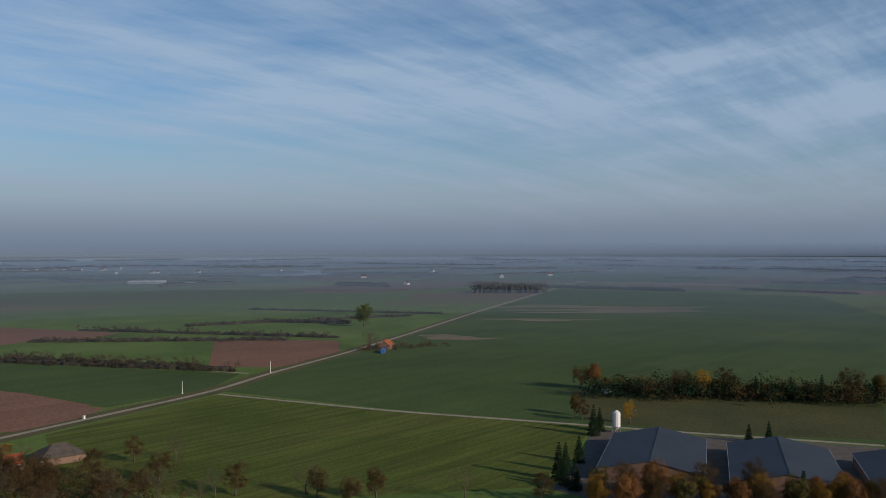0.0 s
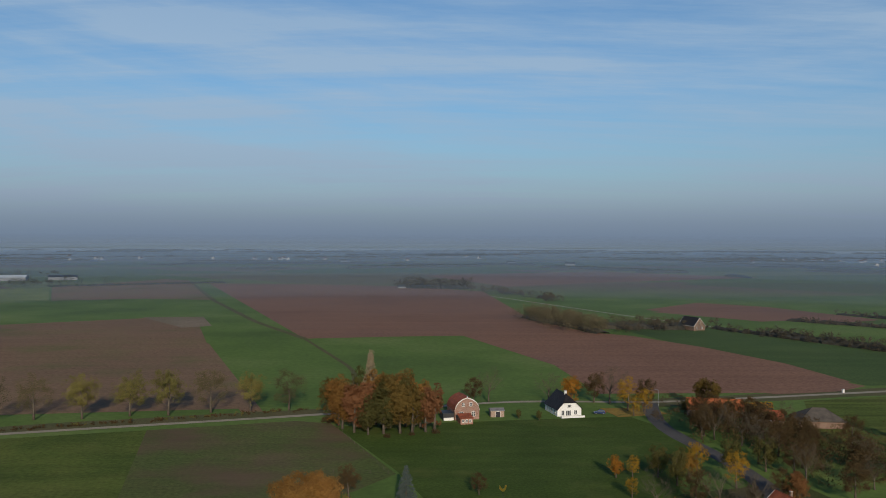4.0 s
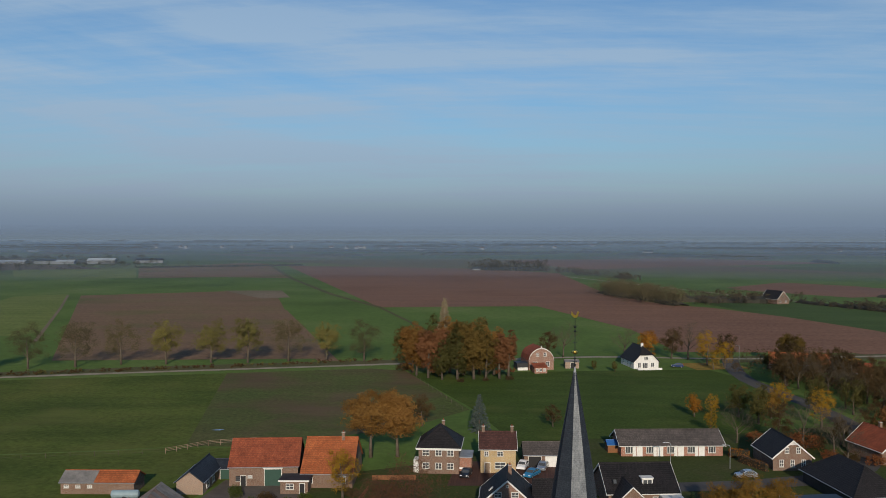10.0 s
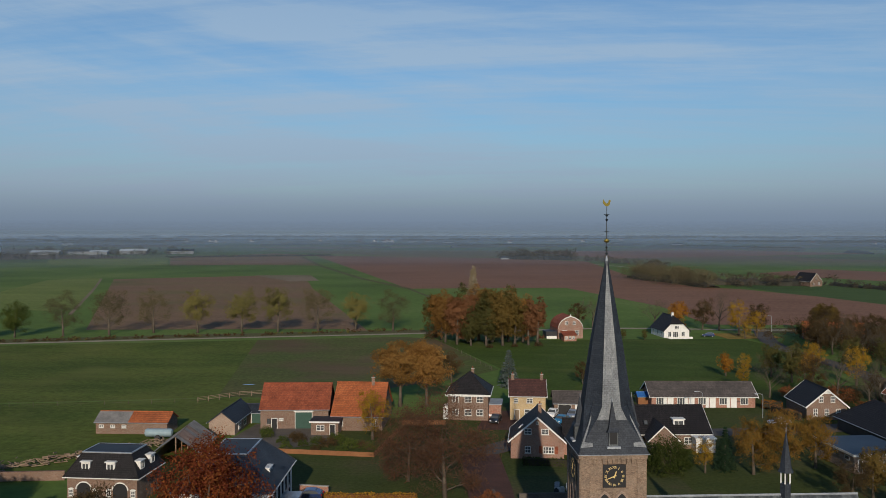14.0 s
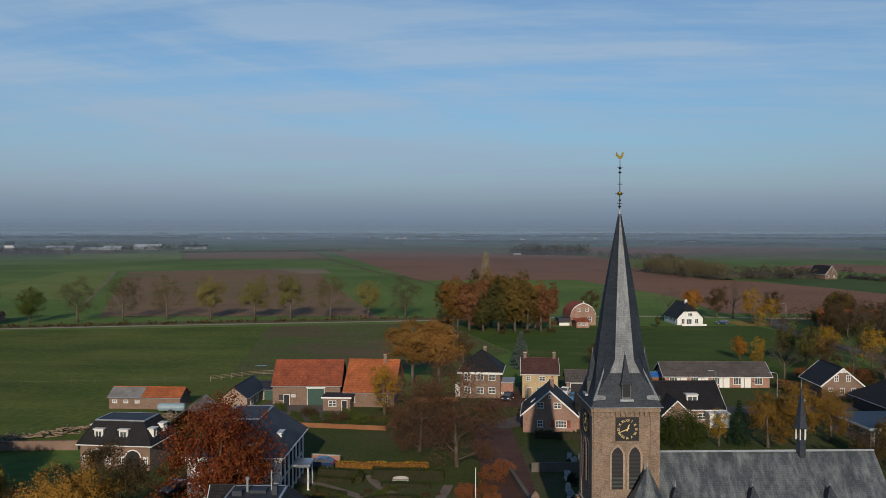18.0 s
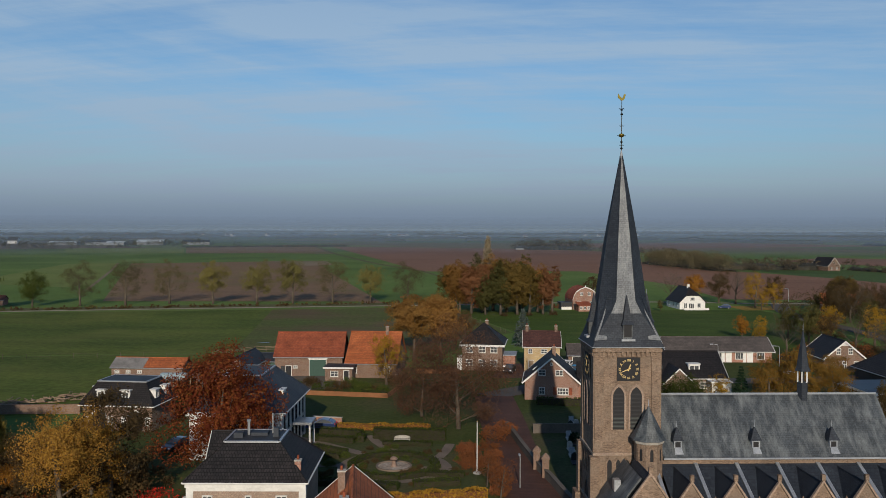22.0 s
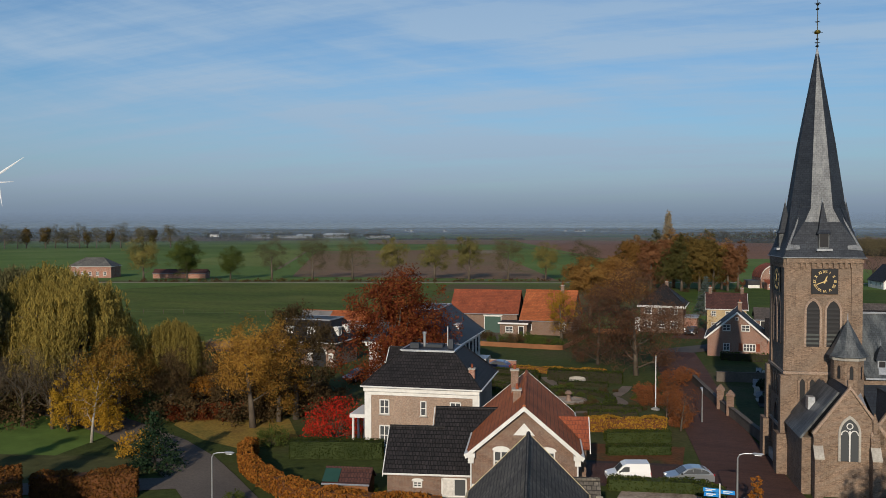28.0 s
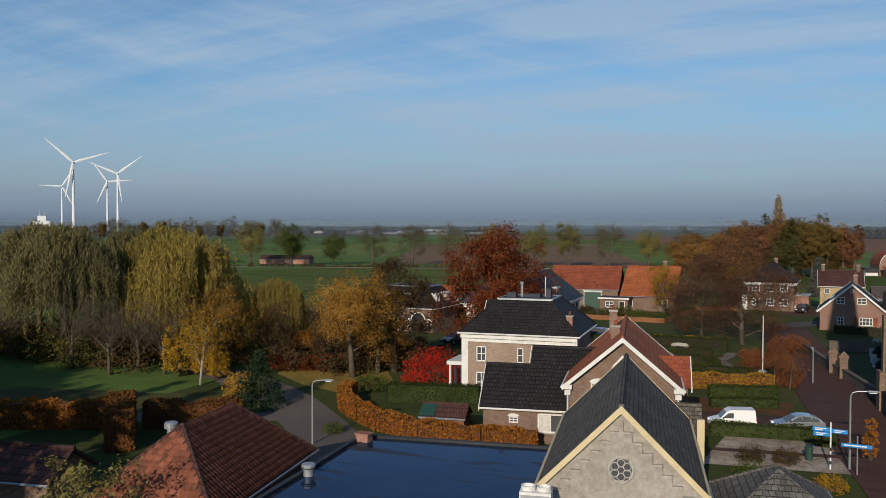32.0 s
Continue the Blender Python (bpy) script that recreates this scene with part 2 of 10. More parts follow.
def make_sky():
    w = bpy.data.worlds.new("sky")
    scene.world = w
    w.use_nodes = True
    ns, ls = w.node_tree.nodes, w.node_tree.links
    bg = ns["Background"]
    sky = ns.new("ShaderNodeTexSky")
    sky.sky_type, sky.sun_disc = "NISHITA", False
    sky.sun_elevation, sky.sun_rotation = SUN_UP, SUN_TURN
    sky.air_density, sky.dust_density, sky.ozone_density = 1.0, 0.6, 2.0
    way = ns.new("ShaderNodeTexCoord").outputs["Generated"]
    sep = ns.new("ShaderNodeSeparateXYZ")
    ls.new(way, sep.inputs[0])
    up = math_node(ns, ls, "MAXIMUM", sep.outputs[2], 0.02)
    # thin high cloud drawn out in long streaks
    comb = ns.new("ShaderNodeCombineXYZ")
    slant = math_node(ns, ls, "ADD", math_node(ns, ls, "MULTIPLY", sep.outputs[0], 1.1), math_node(ns, ls, "MULTIPLY", sep.outputs[1], 2.0))
    ls.new(math_node(ns, ls, "MULTIPLY", sep.outputs[0], 1.5), comb.inputs[0])
    ls.new(math_node(ns, ls, "MULTIPLY", sep.outputs[1], 1.5), comb.inputs[1])
    ls.new(math_node(ns, ls, "ADD", math_node(ns, ls, "MULTIPLY", sep.outputs[2], 11.0), slant), comb.inputs[2])
    n1 = noise_node(ns, ls, comb.outputs[0], 2.1, 9, 0.62)
    n2 = noise_node(ns, ls, comb.outputs[0], 0.8, 3, 0.5)
    sheet_z = math_node(ns, ls, "ADD", up, 0.12)
    flat = ns.new("ShaderNodeCombineXYZ")
    for i in (0, 1):
        ls.new(math_node(ns, ls, "DIVIDE", sep.outputs[i], sheet_z), flat.inputs[i])
    turned = ns.new("ShaderNodeMapping")
    turned.inputs["Rotation"].default_value, turned.inputs["Scale"].default_value = (0, 0, radians(24)), (0.45, 2.6, 1)
    ls.new(flat.outputs[0], turned.inputs[0])
    n3 = noise_node(ns, ls, turned.outputs[0], 1.0, 10, 0.66)
    cl = math_node(ns, ls, "ADD", math_node(ns, ls, "MULTIPLY", n1, 0.3), math_node(ns, ls, "ADD", math_node(ns, ls, "MULTIPLY", n2, 0.3), math_node(ns, ls, "MULTIPLY", n3, 0.4)))
    veil = ramp_node(ns, ls, cl, [(0.42, (0.06, 0.06, 0.06)), (0.50, (0.42, 0.42, 0.42)), (0.57, (0.82, 0.82, 0.82))])
    clear = mix_node(ns, ls, 1.0, sky.outputs[0], (0.052, 0.077, 0.097), "MULTIPLY")
    fade = ramp_node(ns, ls, sep.outputs[2], [(0.2, (1, 1, 1)), (0.5, (0.1, 0.1, 0.1))])
    veil = mix_node(ns, ls, 1.0, veil, fade, "MULTIPLY")
    col = mix_node(ns, ls, veil, clear, (0.355, 0.485, 0.635))
    # ground haze along the horizon
    low = ramp_node(ns, ls, sep.outputs[2], [(0.0, (1, 1, 1)), (0.03, (0.85, 0.85, 0.85)), (0.075, (0.5, 0.5, 0.5)), (0.17, (0, 0, 0))])
    tint = ramp_node(ns, ls, sep.outputs[2], [(0.0, (0.168, 0.228, 0.318)), (0.018, (0.192, 0.25, 0.342)), (0.05, (0.268, 0.33, 0.422)), (0.11, (0.30, 0.385, 0.49))])
    col = mix_node(ns, ls, low, col, tint)
    ls.new(col, bg.inputs[0])
    bg.inputs[1].default_value = 0.95


make_sky()
sun = new("sun", bpy.data.lights.new("sun", "SUN"))
sun.data.energy, sun.data.angle, sun.data.color = 3.9, radians(0.6), (1.0, 0.865, 0.69)
sun.matrix_basis = look((0, 0, 0), (-math.sin(radians(7)) * math.cos(SUN_UP), math.cos(radians(7)) * math.cos(SUN_UP), -math.sin(SUN_UP)))

# ---------- surfaces ----------
M_BRICK = coursed("brown_brick", (0.15, 0.082, 0.056), (0.21, 0.12, 0.08), (0.24, 0.20, 0.17))
M_CHURCH = coursed("church_brick", (0.158, 0.104, 0.073), (0.275, 0.190, 0.134), (0.24, 0.195, 0.155), 0.27, 0.088, 0.014, dark=0.66)
M_REDBRICK = coursed("red_brick", (0.266, 0.095, 0.062), (0.350, 0.140, 0.092), (0.364, 0.294, 0.243))
M_ROSEBRICK = coursed("rose_brick", (0.225, 0.105, 0.075), (0.290, 0.140, 0.100), (0.30, 0.25, 0.21))
M_PALEBRICK = coursed("pale_brick", (0.285, 0.19, 0.14), (0.34, 0.235, 0.175), (0.35, 0.30, 0.25))
M_YELBRICK = coursed("yellow_brick", (0.42, 0.28, 0.115), (0.48, 0.34, 0.15), (0.48, 0.42, 0.33))
M_SLATE = coursed("slate", (0.023, 0.029, 0.041), (0.035, 0.044, 0.057), (0.016, 0.018, 0.026), 0.3, 0.19, 0.012, 0.62, 0.4, 0.7, spec=0.22)
M_OLDSLATE = coursed("old_slate", (0.101, 0.099, 0.096), (0.186, 0.181, 0.168), (0.036, 0.036, 0.035), 0.3, 0.2, 0.016, 0.7, 0.8, 0.6, spec=0.2)
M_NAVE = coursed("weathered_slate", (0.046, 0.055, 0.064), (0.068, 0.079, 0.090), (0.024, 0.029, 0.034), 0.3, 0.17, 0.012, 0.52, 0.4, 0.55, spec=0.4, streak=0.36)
M_CHAPELSLATE = coursed("chapel_slate", (0.098, 0.089, 0.078), (0.172, 0.156, 0.134), (0.034, 0.032, 0.030), 0.3, 0.2, 0.016, 0.75, 0.8, 0.55, spec=0.15)
M_BLUESLATE = coursed("blue_slate", (0.040, 0.048, 0.062), (0.066, 0.076, 0.092), (0.022, 0.025, 0.030), 0.3, 0.2, 0.014, 0.6, 0.6, 0.65, spec=0.25)
M_SLATEPALE = coursed("pale_slate", (0.105, 0.118, 0.135), (0.145, 0.158, 0.178), (0.07, 0.075, 0.085), 0.3, 0.19, 0.012, 0.5, 0.4, 0.72, spec=0.4, streak=0.4)
M_TILE_RED = coursed("red_tile", (0.25, 0.062, 0.028), (0.33, 0.092, 0.042), (0.16, 0.05, 0.03), 0.24, 0.26, 0.022, 0.75, 0.8, 0.6)
M_TILE_ORANGE = coursed("orange_tile", (0.36, 0.095, 0.032), (0.45, 0.14, 0.05), (0.2, 0.07, 0.03), 0.24, 0.26, 0.022, 0.75, 0.8, 0.6)
M_TILE_DARK = coursed("dark_tile", (0.018, 0.017, 0.018), (0.032, 0.028, 0.030), (0.006, 0.006, 0.006), 0.26, 0.26, 0.026, 0.62, 0.8, 0.7, spec=0.2)
M_TILE_BROWN = coursed("brown_tile", (0.075, 0.034, 0.028), (0.11, 0.05, 0.04), (0.04, 0.02, 0.02), 0.24, 0.26, 0.022, 0.75, 0.8, 0.6)
M_TILE_GREY = coursed("grey_tile", (0.085, 0.074, 0.068), (0.125, 0.108, 0.098), (0.06, 0.05, 0.05), 0.24, 0.26, 0.022, 0.75, 0.8, 0.6)
M_THATCH = stained("thatch", (0.055, 0.048, 0.042), (0.10, 0.085, 0.07), 0.4, 9, 0.95, 0.8, 0.05)
M_WHITE = plain("white_paint", (0.66, 0.655, 0.63), 0.5)
M_CREAM = plain("cream_paint", (0.58, 0.48, 0.29), 0.55)
M_PLASTER = stained("grey_plaster", (0.27, 0.245, 0.215), (0.36, 0.33, 0.29), 0.5, 4, 0.9, 0.25, 0.01, c3=(0.26, 0.24, 0.21))
M_RENDER = stained("pale_render", (0.5, 0.48, 0.45), (0.6, 0.58, 0.55), 0.4, 5, 0.85, 0.2)
M_PLASTERLIT = stained("lit_edge_plaster", (0.34, 0.31, 0.27), (0.42, 0.385, 0.34), 0.5, 4, 0.9, 0.3)
M_STONE = stained("grey_stone", (0.30, 0.28, 0.25), (0.42, 0.40, 0.36), 0.6, 6, 0.9, 0.4)
M_LEAD = stained("lead", (0.20, 0.22, 0.25), (0.30, 0.32, 0.35), 0.8, 5, 0.5, 0.2, 0.01, 0.0, 0.5)
M_ZINC = stained("zinc", (0.35, 0.37, 0.40), (0.48, 0.50, 0.52), 1.0, 6, 0.4, 0.15, 0.01, 0.6)
M_IRON = plain("dark_iron", (0.03, 0.035, 0.035), 0.5, 0.6)
M_GOLD = plain("gilding", (0.75, 0.48, 0.10), 0.32, 1.0)
M_GILT = plain("gilt_paint", (0.62, 0.46, 0.2), 0.45)
M_GALV = plain("galvanised_steel", (0.42, 0.44, 0.45), 0.45, 0.7)
M_BLUE = plain("blue_sheet", (0.03, 0.12, 0.35), 0.4)
# near-black for dark parts; on opening panels it paints the shade inside
M_DARK = plain("dark_paint_and_shade", (0.012, 0.012, 0.014), 0.7)
M_GREEN = plain("dark_green_paint", (0.02, 0.06, 0.045), 0.5)
M_WOOD = stained("weathered_wood", (0.16, 0.11, 0.075), (0.26, 0.19, 0.13), 0.6, 9, 0.85, 0.5)
M_PALEWOOD = stained("fence_wood", (0.182, 0.077, 0.032), (0.238, 0.105, 0.045), 0.6, 9, 0.8, 0.4)
M_BITUMEN = stained("bitumen", (0.018, 0.019, 0.022), (0.035, 0.036, 0.04), 0.4, 5, 0.55, 0.2)
M_LANE = stained("lane_asphalt", (0.097, 0.081, 0.068), (0.136, 0.112, 0.092), 0.12, 6, 0.9, 0.3, 0.01)
M_ASPHALT = stained("asphalt", (0.055, 0.052, 0.05), (0.085, 0.078, 0.074), 0.12, 6, 0.9, 0.3, 0.01)
# paving colour lowered to carry the shade on the church lane
M_CLINKER = coursed("clinker_paving", (0.068, 0.033, 0.025), (0.095, 0.044, 0.032), (0.048, 0.031, 0.026))
M_PATH = stained("garden_path_soil", (0.13, 0.10, 0.08), (0.18, 0.14, 0.11), 0.4, 12, 0.95, 0.5, 0.03)
M_YARD = stained("yard_paving", (0.085, 0.072, 0.06), (0.125, 0.105, 0.088), 0.3, 5, 0.9, 0.3)
M_CONCRETE = stained("concrete", (0.238, 0.203, 0.150), (0.336, 0.287, 0.215), 0.2, 5, 0.9, 0.3)
M_RUST = stained("rusty_sheet", (0.16, 0.10, 0.075), (0.26, 0.19, 0.15), 0.5, 5, 0.7, 0.4)
M_BARK = stained("bark", (0.075, 0.06, 0.045), (0.13, 0.105, 0.08), 0.8, 10, 0.95, 0.8, 0.04)
M_PALEBARK = stained("pale_bark", (0.26, 0.24, 0.20), (0.38, 0.35, 0.30), 0.8, 10, 0.95, 0.6, 0.04)
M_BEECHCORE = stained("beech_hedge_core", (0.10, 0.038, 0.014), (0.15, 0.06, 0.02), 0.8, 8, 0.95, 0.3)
M_ROOFGREY = stained("weathered_sheet", (0.13, 0.125, 0.12), (0.22, 0.21, 0.20), 0.6, 5, 0.7, 0.4)
M_BLUELEAD = stained("blue_grey_felt", (0.018, 0.029, 0.048), (0.027, 0.040, 0.062), 0.5, 5, 0.5, 0.2, 0.01)
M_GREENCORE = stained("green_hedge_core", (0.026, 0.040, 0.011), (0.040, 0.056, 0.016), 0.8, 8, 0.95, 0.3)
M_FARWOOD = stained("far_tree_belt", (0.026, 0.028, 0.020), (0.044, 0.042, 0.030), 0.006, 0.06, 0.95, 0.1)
M_THORN = stained("thorn_hedge", (0.026, 0.026, 0.019), (0.05, 0.045, 0.032), 0.06, 0.7, 0.95, 1.0, 0.6)
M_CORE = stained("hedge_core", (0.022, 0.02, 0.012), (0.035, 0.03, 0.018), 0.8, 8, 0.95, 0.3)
M_TWIG = stained("twigs", (0.062, 0.050, 0.034), (0.098, 0.078, 0.052), 0.8, 8, 0.95, 0.3)


def glassy():
    m, ns, ls, b = shader("window_glass", 0.06, 0, 0.5)
    b.inputs["Base Color"].default_value = (0.07, 0.075, 0.08, 1)
    return m


M_GLASS = glassy()


def wet_roof():
    """Flat roof under a sheet of rain water, dry felt streaks here and there."""
    m, ns, ls, b = shader("wet_roof", 0.9, 0, 0.1)
    co = ns.new("ShaderNodeTexCoord").outputs["Object"]
    mp = ns.new("ShaderNodeMapping")
    mp.inputs["Rotation"].default_value = (0, 0, radians(-12))
    mp.inputs["Scale"].default_value = (0.22, 1.3, 1)
    ls.new(co, mp.inputs[0])
    dry = ramp_node(ns, ls, noise_node(ns, ls, mp.outputs[0], 0.6, 7, 0.65), [(0.57, (0, 0, 0)), (0.66, (1, 1, 1))])
    # blue in base and gloss colour paints a deeper sky reflection into the water
    ls.new(mix_node(ns, ls, dry, (0.008, 0.014, 0.028), (0.034, 0.036, 0.04)), b.inputs["Base Color"])
    gl, fr, mx = ns.new("ShaderNodeBsdfGlossy"), ns.new("ShaderNodeFresnel"), ns.new("ShaderNodeMixShader")
    fr.inputs[0].default_value = 1.33
    gl.inputs["Color"].default_value = (0.38, 0.54, 0.8, 1)
    gl.inputs["Roughness"].default_value = 0.03
    wet = math_node(ns, ls, "SUBTRACT", 1.0, math_node(ns, ls, "MULTIPLY", dry, 0.8))
    ls.new(math_node(ns, ls, "MULTIPLY", fr.outputs[0], wet), mx.inputs[0])
    ls.new(b.outputs[0], mx.inputs[1])
    ls.new(gl.outputs[0], mx.inputs[2])
    ls.new(mx.outputs[0], ns["Material Output"].inputs[0])
    return m


M_WET = wet_roof()
M_WATER, _ns, _ls, _b = shader("lake_water", 0.12, 0, 1.0)
_b.inputs["Base Color"].default_value = (0.10, 0.13, 0.17, 1)

G_GREEN = [(0.067, 0.108, 0.026), (0.093, 0.148, 0.033), (0.132, 0.176, 0.050)]
M_GRASS2 = ground_mix("mown_grass", [(0.055, 0.073, 0.013), (0.075, 0.099, 0.019), (0.100, 0.108, 0.026)], 0.02, 0.8, (0.012, 0.28, 0.22), 50)
# greens lowered to paint in the dimmer look of land towards the east
M_GRASS3 = ground_mix("dimmed_meadow", [(0.043, 0.073, 0.023), (0.058, 0.092, 0.029), (0.072, 0.104, 0.034)], 0.012, 0.8, (0.006, 0.09, 0.08), 62)
M_LAWN = ground_mix("lawn", [(0.040, 0.066, 0.011), (0.060, 0.090, 0.017)], 0.05, 1.2, (0.03, 0.16, 0.1), 15, patch=((0.080, 0.098, 0.022), 0.06, 0.54))
M_PASTURE = ground_mix("pasture", [(0.048, 0.074, 0.014), (0.078, 0.102, 0.020), (0.108, 0.120, 0.028)], 0.03, 0.7, (0.02, 0.12, 0.12), 80, patch=((0.105, 0.118, 0.030), 0.035, 0.52))
M_SOIL = ground_mix("ploughed_soil", [(0.158, 0.084, 0.057), (0.200, 0.108, 0.072), (0.176, 0.100, 0.074)], 0.006, 0.5, (0.005, 0.11, 0.08), 25, patch=((0.150, 0.090, 0.068), 0.004, 0.52))
M_SOIL2 = ground_mix("brown_stubble", [(0.155, 0.104, 0.064), (0.180, 0.112, 0.070), (0.160, 0.124, 0.060)], 0.012, 0.5, (0.008, 0.12, 0.07), 28, patch=((0.115, 0.112, 0.045), 0.014, 0.53))
M_MUD = ground_mix("muddy_meadow", [(0.070, 0.094, 0.026), (0.085, 0.096, 0.031), (0.110, 0.090, 0.046)], 0.03, 0.8, (0.02, 0.1, 0.10), 70, patch=((0.118, 0.078, 0.050), 0.022, 0.46))
M_TAN = ground_mix("dry_stubble", [(0.134, 0.116, 0.069), (0.224, 0.168, 0.119)], 0.02, 0.5)
M_LIME = ground_mix("pale_green_crop", [(0.112, 0.148, 0.037), (0.160, 0.188, 0.055)], 0.02, 0.5, (0.01, 0.2, 0.1), 20)
M_OLIVE = ground_mix("olive_grass", [(0.050, 0.058, 0.022), (0.088, 0.084, 0.034)], 0.03, 0.6)
M_VERGE = ground_mix("rough_verge", [(0.07, 0.08, 0.03), (0.12, 0.10, 0.05)], 0.06, 1.2)
M_GARDEN = ground_mix("garden_soil_and_lawn", [(0.04, 0.055, 0.02), (0.06, 0.068, 0.026), (0.085, 0.068, 0.038)], 0.15, 2.0)
M_GRAVEL = ground_mix("gravel", [(0.17, 0.125, 0.09), (0.33, 0.27, 0.22), (0.45, 0.39, 0.33)], 0.5, 4.0)
M_TURF = ground_mix("village_turf", [(0.036, 0.050, 0.014), (0.052, 0.066, 0.018), (0.074, 0.066, 0.030)], 0.06, 1.5)
M_BEDSOIL = ground_mix("rusty_bed", [(0.07, 0.045, 0.022), (0.13, 0.055, 0.025), (0.055, 0.055, 0.025)], 0.3, 3.0)
M_LEAFBED = ground_mix("beech_leaf_litter", [(0.110, 0.042, 0.020), (0.170, 0.070, 0.028), (0.075, 0.055, 0.026)], 0.5, 3.0)
M_LITTER = ground_mix("leaf_litter", [(0.170, 0.097, 0.032), (0.255, 0.171, 0.041), (0.095, 0.097, 0.027)], 0.25, 3.0)


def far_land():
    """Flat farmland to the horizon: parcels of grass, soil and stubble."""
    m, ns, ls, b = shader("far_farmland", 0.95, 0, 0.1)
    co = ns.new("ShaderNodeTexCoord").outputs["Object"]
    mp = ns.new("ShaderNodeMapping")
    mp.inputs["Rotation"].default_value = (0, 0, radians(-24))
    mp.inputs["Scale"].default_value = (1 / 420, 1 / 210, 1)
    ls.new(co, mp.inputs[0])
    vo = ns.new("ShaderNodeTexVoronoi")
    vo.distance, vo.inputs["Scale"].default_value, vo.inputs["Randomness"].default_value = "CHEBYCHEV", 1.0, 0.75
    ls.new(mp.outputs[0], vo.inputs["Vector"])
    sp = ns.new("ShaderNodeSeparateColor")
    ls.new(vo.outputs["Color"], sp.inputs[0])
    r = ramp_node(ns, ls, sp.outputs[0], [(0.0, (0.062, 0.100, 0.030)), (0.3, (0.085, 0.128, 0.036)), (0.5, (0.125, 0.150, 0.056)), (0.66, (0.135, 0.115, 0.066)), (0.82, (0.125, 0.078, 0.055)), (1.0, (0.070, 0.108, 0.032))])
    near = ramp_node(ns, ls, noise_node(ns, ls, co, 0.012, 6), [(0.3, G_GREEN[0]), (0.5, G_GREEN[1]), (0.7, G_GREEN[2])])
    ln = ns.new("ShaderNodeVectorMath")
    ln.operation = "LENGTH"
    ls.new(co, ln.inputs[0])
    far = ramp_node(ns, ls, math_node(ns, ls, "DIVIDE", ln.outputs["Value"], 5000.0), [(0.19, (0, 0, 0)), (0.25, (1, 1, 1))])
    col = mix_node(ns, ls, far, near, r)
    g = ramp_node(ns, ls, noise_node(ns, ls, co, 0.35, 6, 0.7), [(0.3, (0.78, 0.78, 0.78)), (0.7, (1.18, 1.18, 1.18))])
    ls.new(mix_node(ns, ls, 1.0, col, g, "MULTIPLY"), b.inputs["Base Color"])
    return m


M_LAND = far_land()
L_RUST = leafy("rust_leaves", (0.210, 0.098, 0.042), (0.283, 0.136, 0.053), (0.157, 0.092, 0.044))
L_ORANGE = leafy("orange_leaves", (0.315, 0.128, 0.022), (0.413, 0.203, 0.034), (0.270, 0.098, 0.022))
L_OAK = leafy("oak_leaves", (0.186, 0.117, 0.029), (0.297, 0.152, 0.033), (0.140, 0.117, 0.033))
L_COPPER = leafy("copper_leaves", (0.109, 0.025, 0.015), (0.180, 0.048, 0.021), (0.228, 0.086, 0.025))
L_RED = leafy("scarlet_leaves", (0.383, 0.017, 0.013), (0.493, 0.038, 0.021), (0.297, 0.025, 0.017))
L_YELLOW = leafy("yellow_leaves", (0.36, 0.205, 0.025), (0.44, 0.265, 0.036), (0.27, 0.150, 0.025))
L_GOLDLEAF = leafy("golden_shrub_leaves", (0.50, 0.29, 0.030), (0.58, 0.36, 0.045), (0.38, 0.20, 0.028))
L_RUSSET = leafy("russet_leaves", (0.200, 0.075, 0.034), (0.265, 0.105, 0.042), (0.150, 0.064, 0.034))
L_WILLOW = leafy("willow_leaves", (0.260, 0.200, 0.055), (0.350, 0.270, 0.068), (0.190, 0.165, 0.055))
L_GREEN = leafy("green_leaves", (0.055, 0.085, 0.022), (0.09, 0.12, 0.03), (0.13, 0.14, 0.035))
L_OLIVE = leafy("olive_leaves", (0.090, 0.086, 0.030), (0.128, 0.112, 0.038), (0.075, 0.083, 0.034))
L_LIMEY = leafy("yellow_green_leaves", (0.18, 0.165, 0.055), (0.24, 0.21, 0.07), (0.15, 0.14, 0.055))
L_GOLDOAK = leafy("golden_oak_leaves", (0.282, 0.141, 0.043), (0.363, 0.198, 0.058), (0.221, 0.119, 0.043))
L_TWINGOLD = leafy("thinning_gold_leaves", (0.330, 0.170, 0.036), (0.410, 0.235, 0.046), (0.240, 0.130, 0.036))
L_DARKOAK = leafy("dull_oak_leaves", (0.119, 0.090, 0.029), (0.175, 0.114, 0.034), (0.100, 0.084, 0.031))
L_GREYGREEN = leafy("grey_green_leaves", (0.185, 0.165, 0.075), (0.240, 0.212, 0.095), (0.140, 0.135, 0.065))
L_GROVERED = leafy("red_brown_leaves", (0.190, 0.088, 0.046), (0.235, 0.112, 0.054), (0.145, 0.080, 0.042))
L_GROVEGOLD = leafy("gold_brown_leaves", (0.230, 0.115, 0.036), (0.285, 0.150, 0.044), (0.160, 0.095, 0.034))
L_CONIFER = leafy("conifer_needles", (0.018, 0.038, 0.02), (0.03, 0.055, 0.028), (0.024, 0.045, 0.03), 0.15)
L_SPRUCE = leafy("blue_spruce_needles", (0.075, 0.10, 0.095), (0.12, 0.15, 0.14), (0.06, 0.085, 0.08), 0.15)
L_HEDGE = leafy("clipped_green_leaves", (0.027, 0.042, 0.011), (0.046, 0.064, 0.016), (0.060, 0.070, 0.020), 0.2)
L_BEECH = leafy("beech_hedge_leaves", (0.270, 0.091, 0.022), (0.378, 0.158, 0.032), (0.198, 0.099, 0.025))
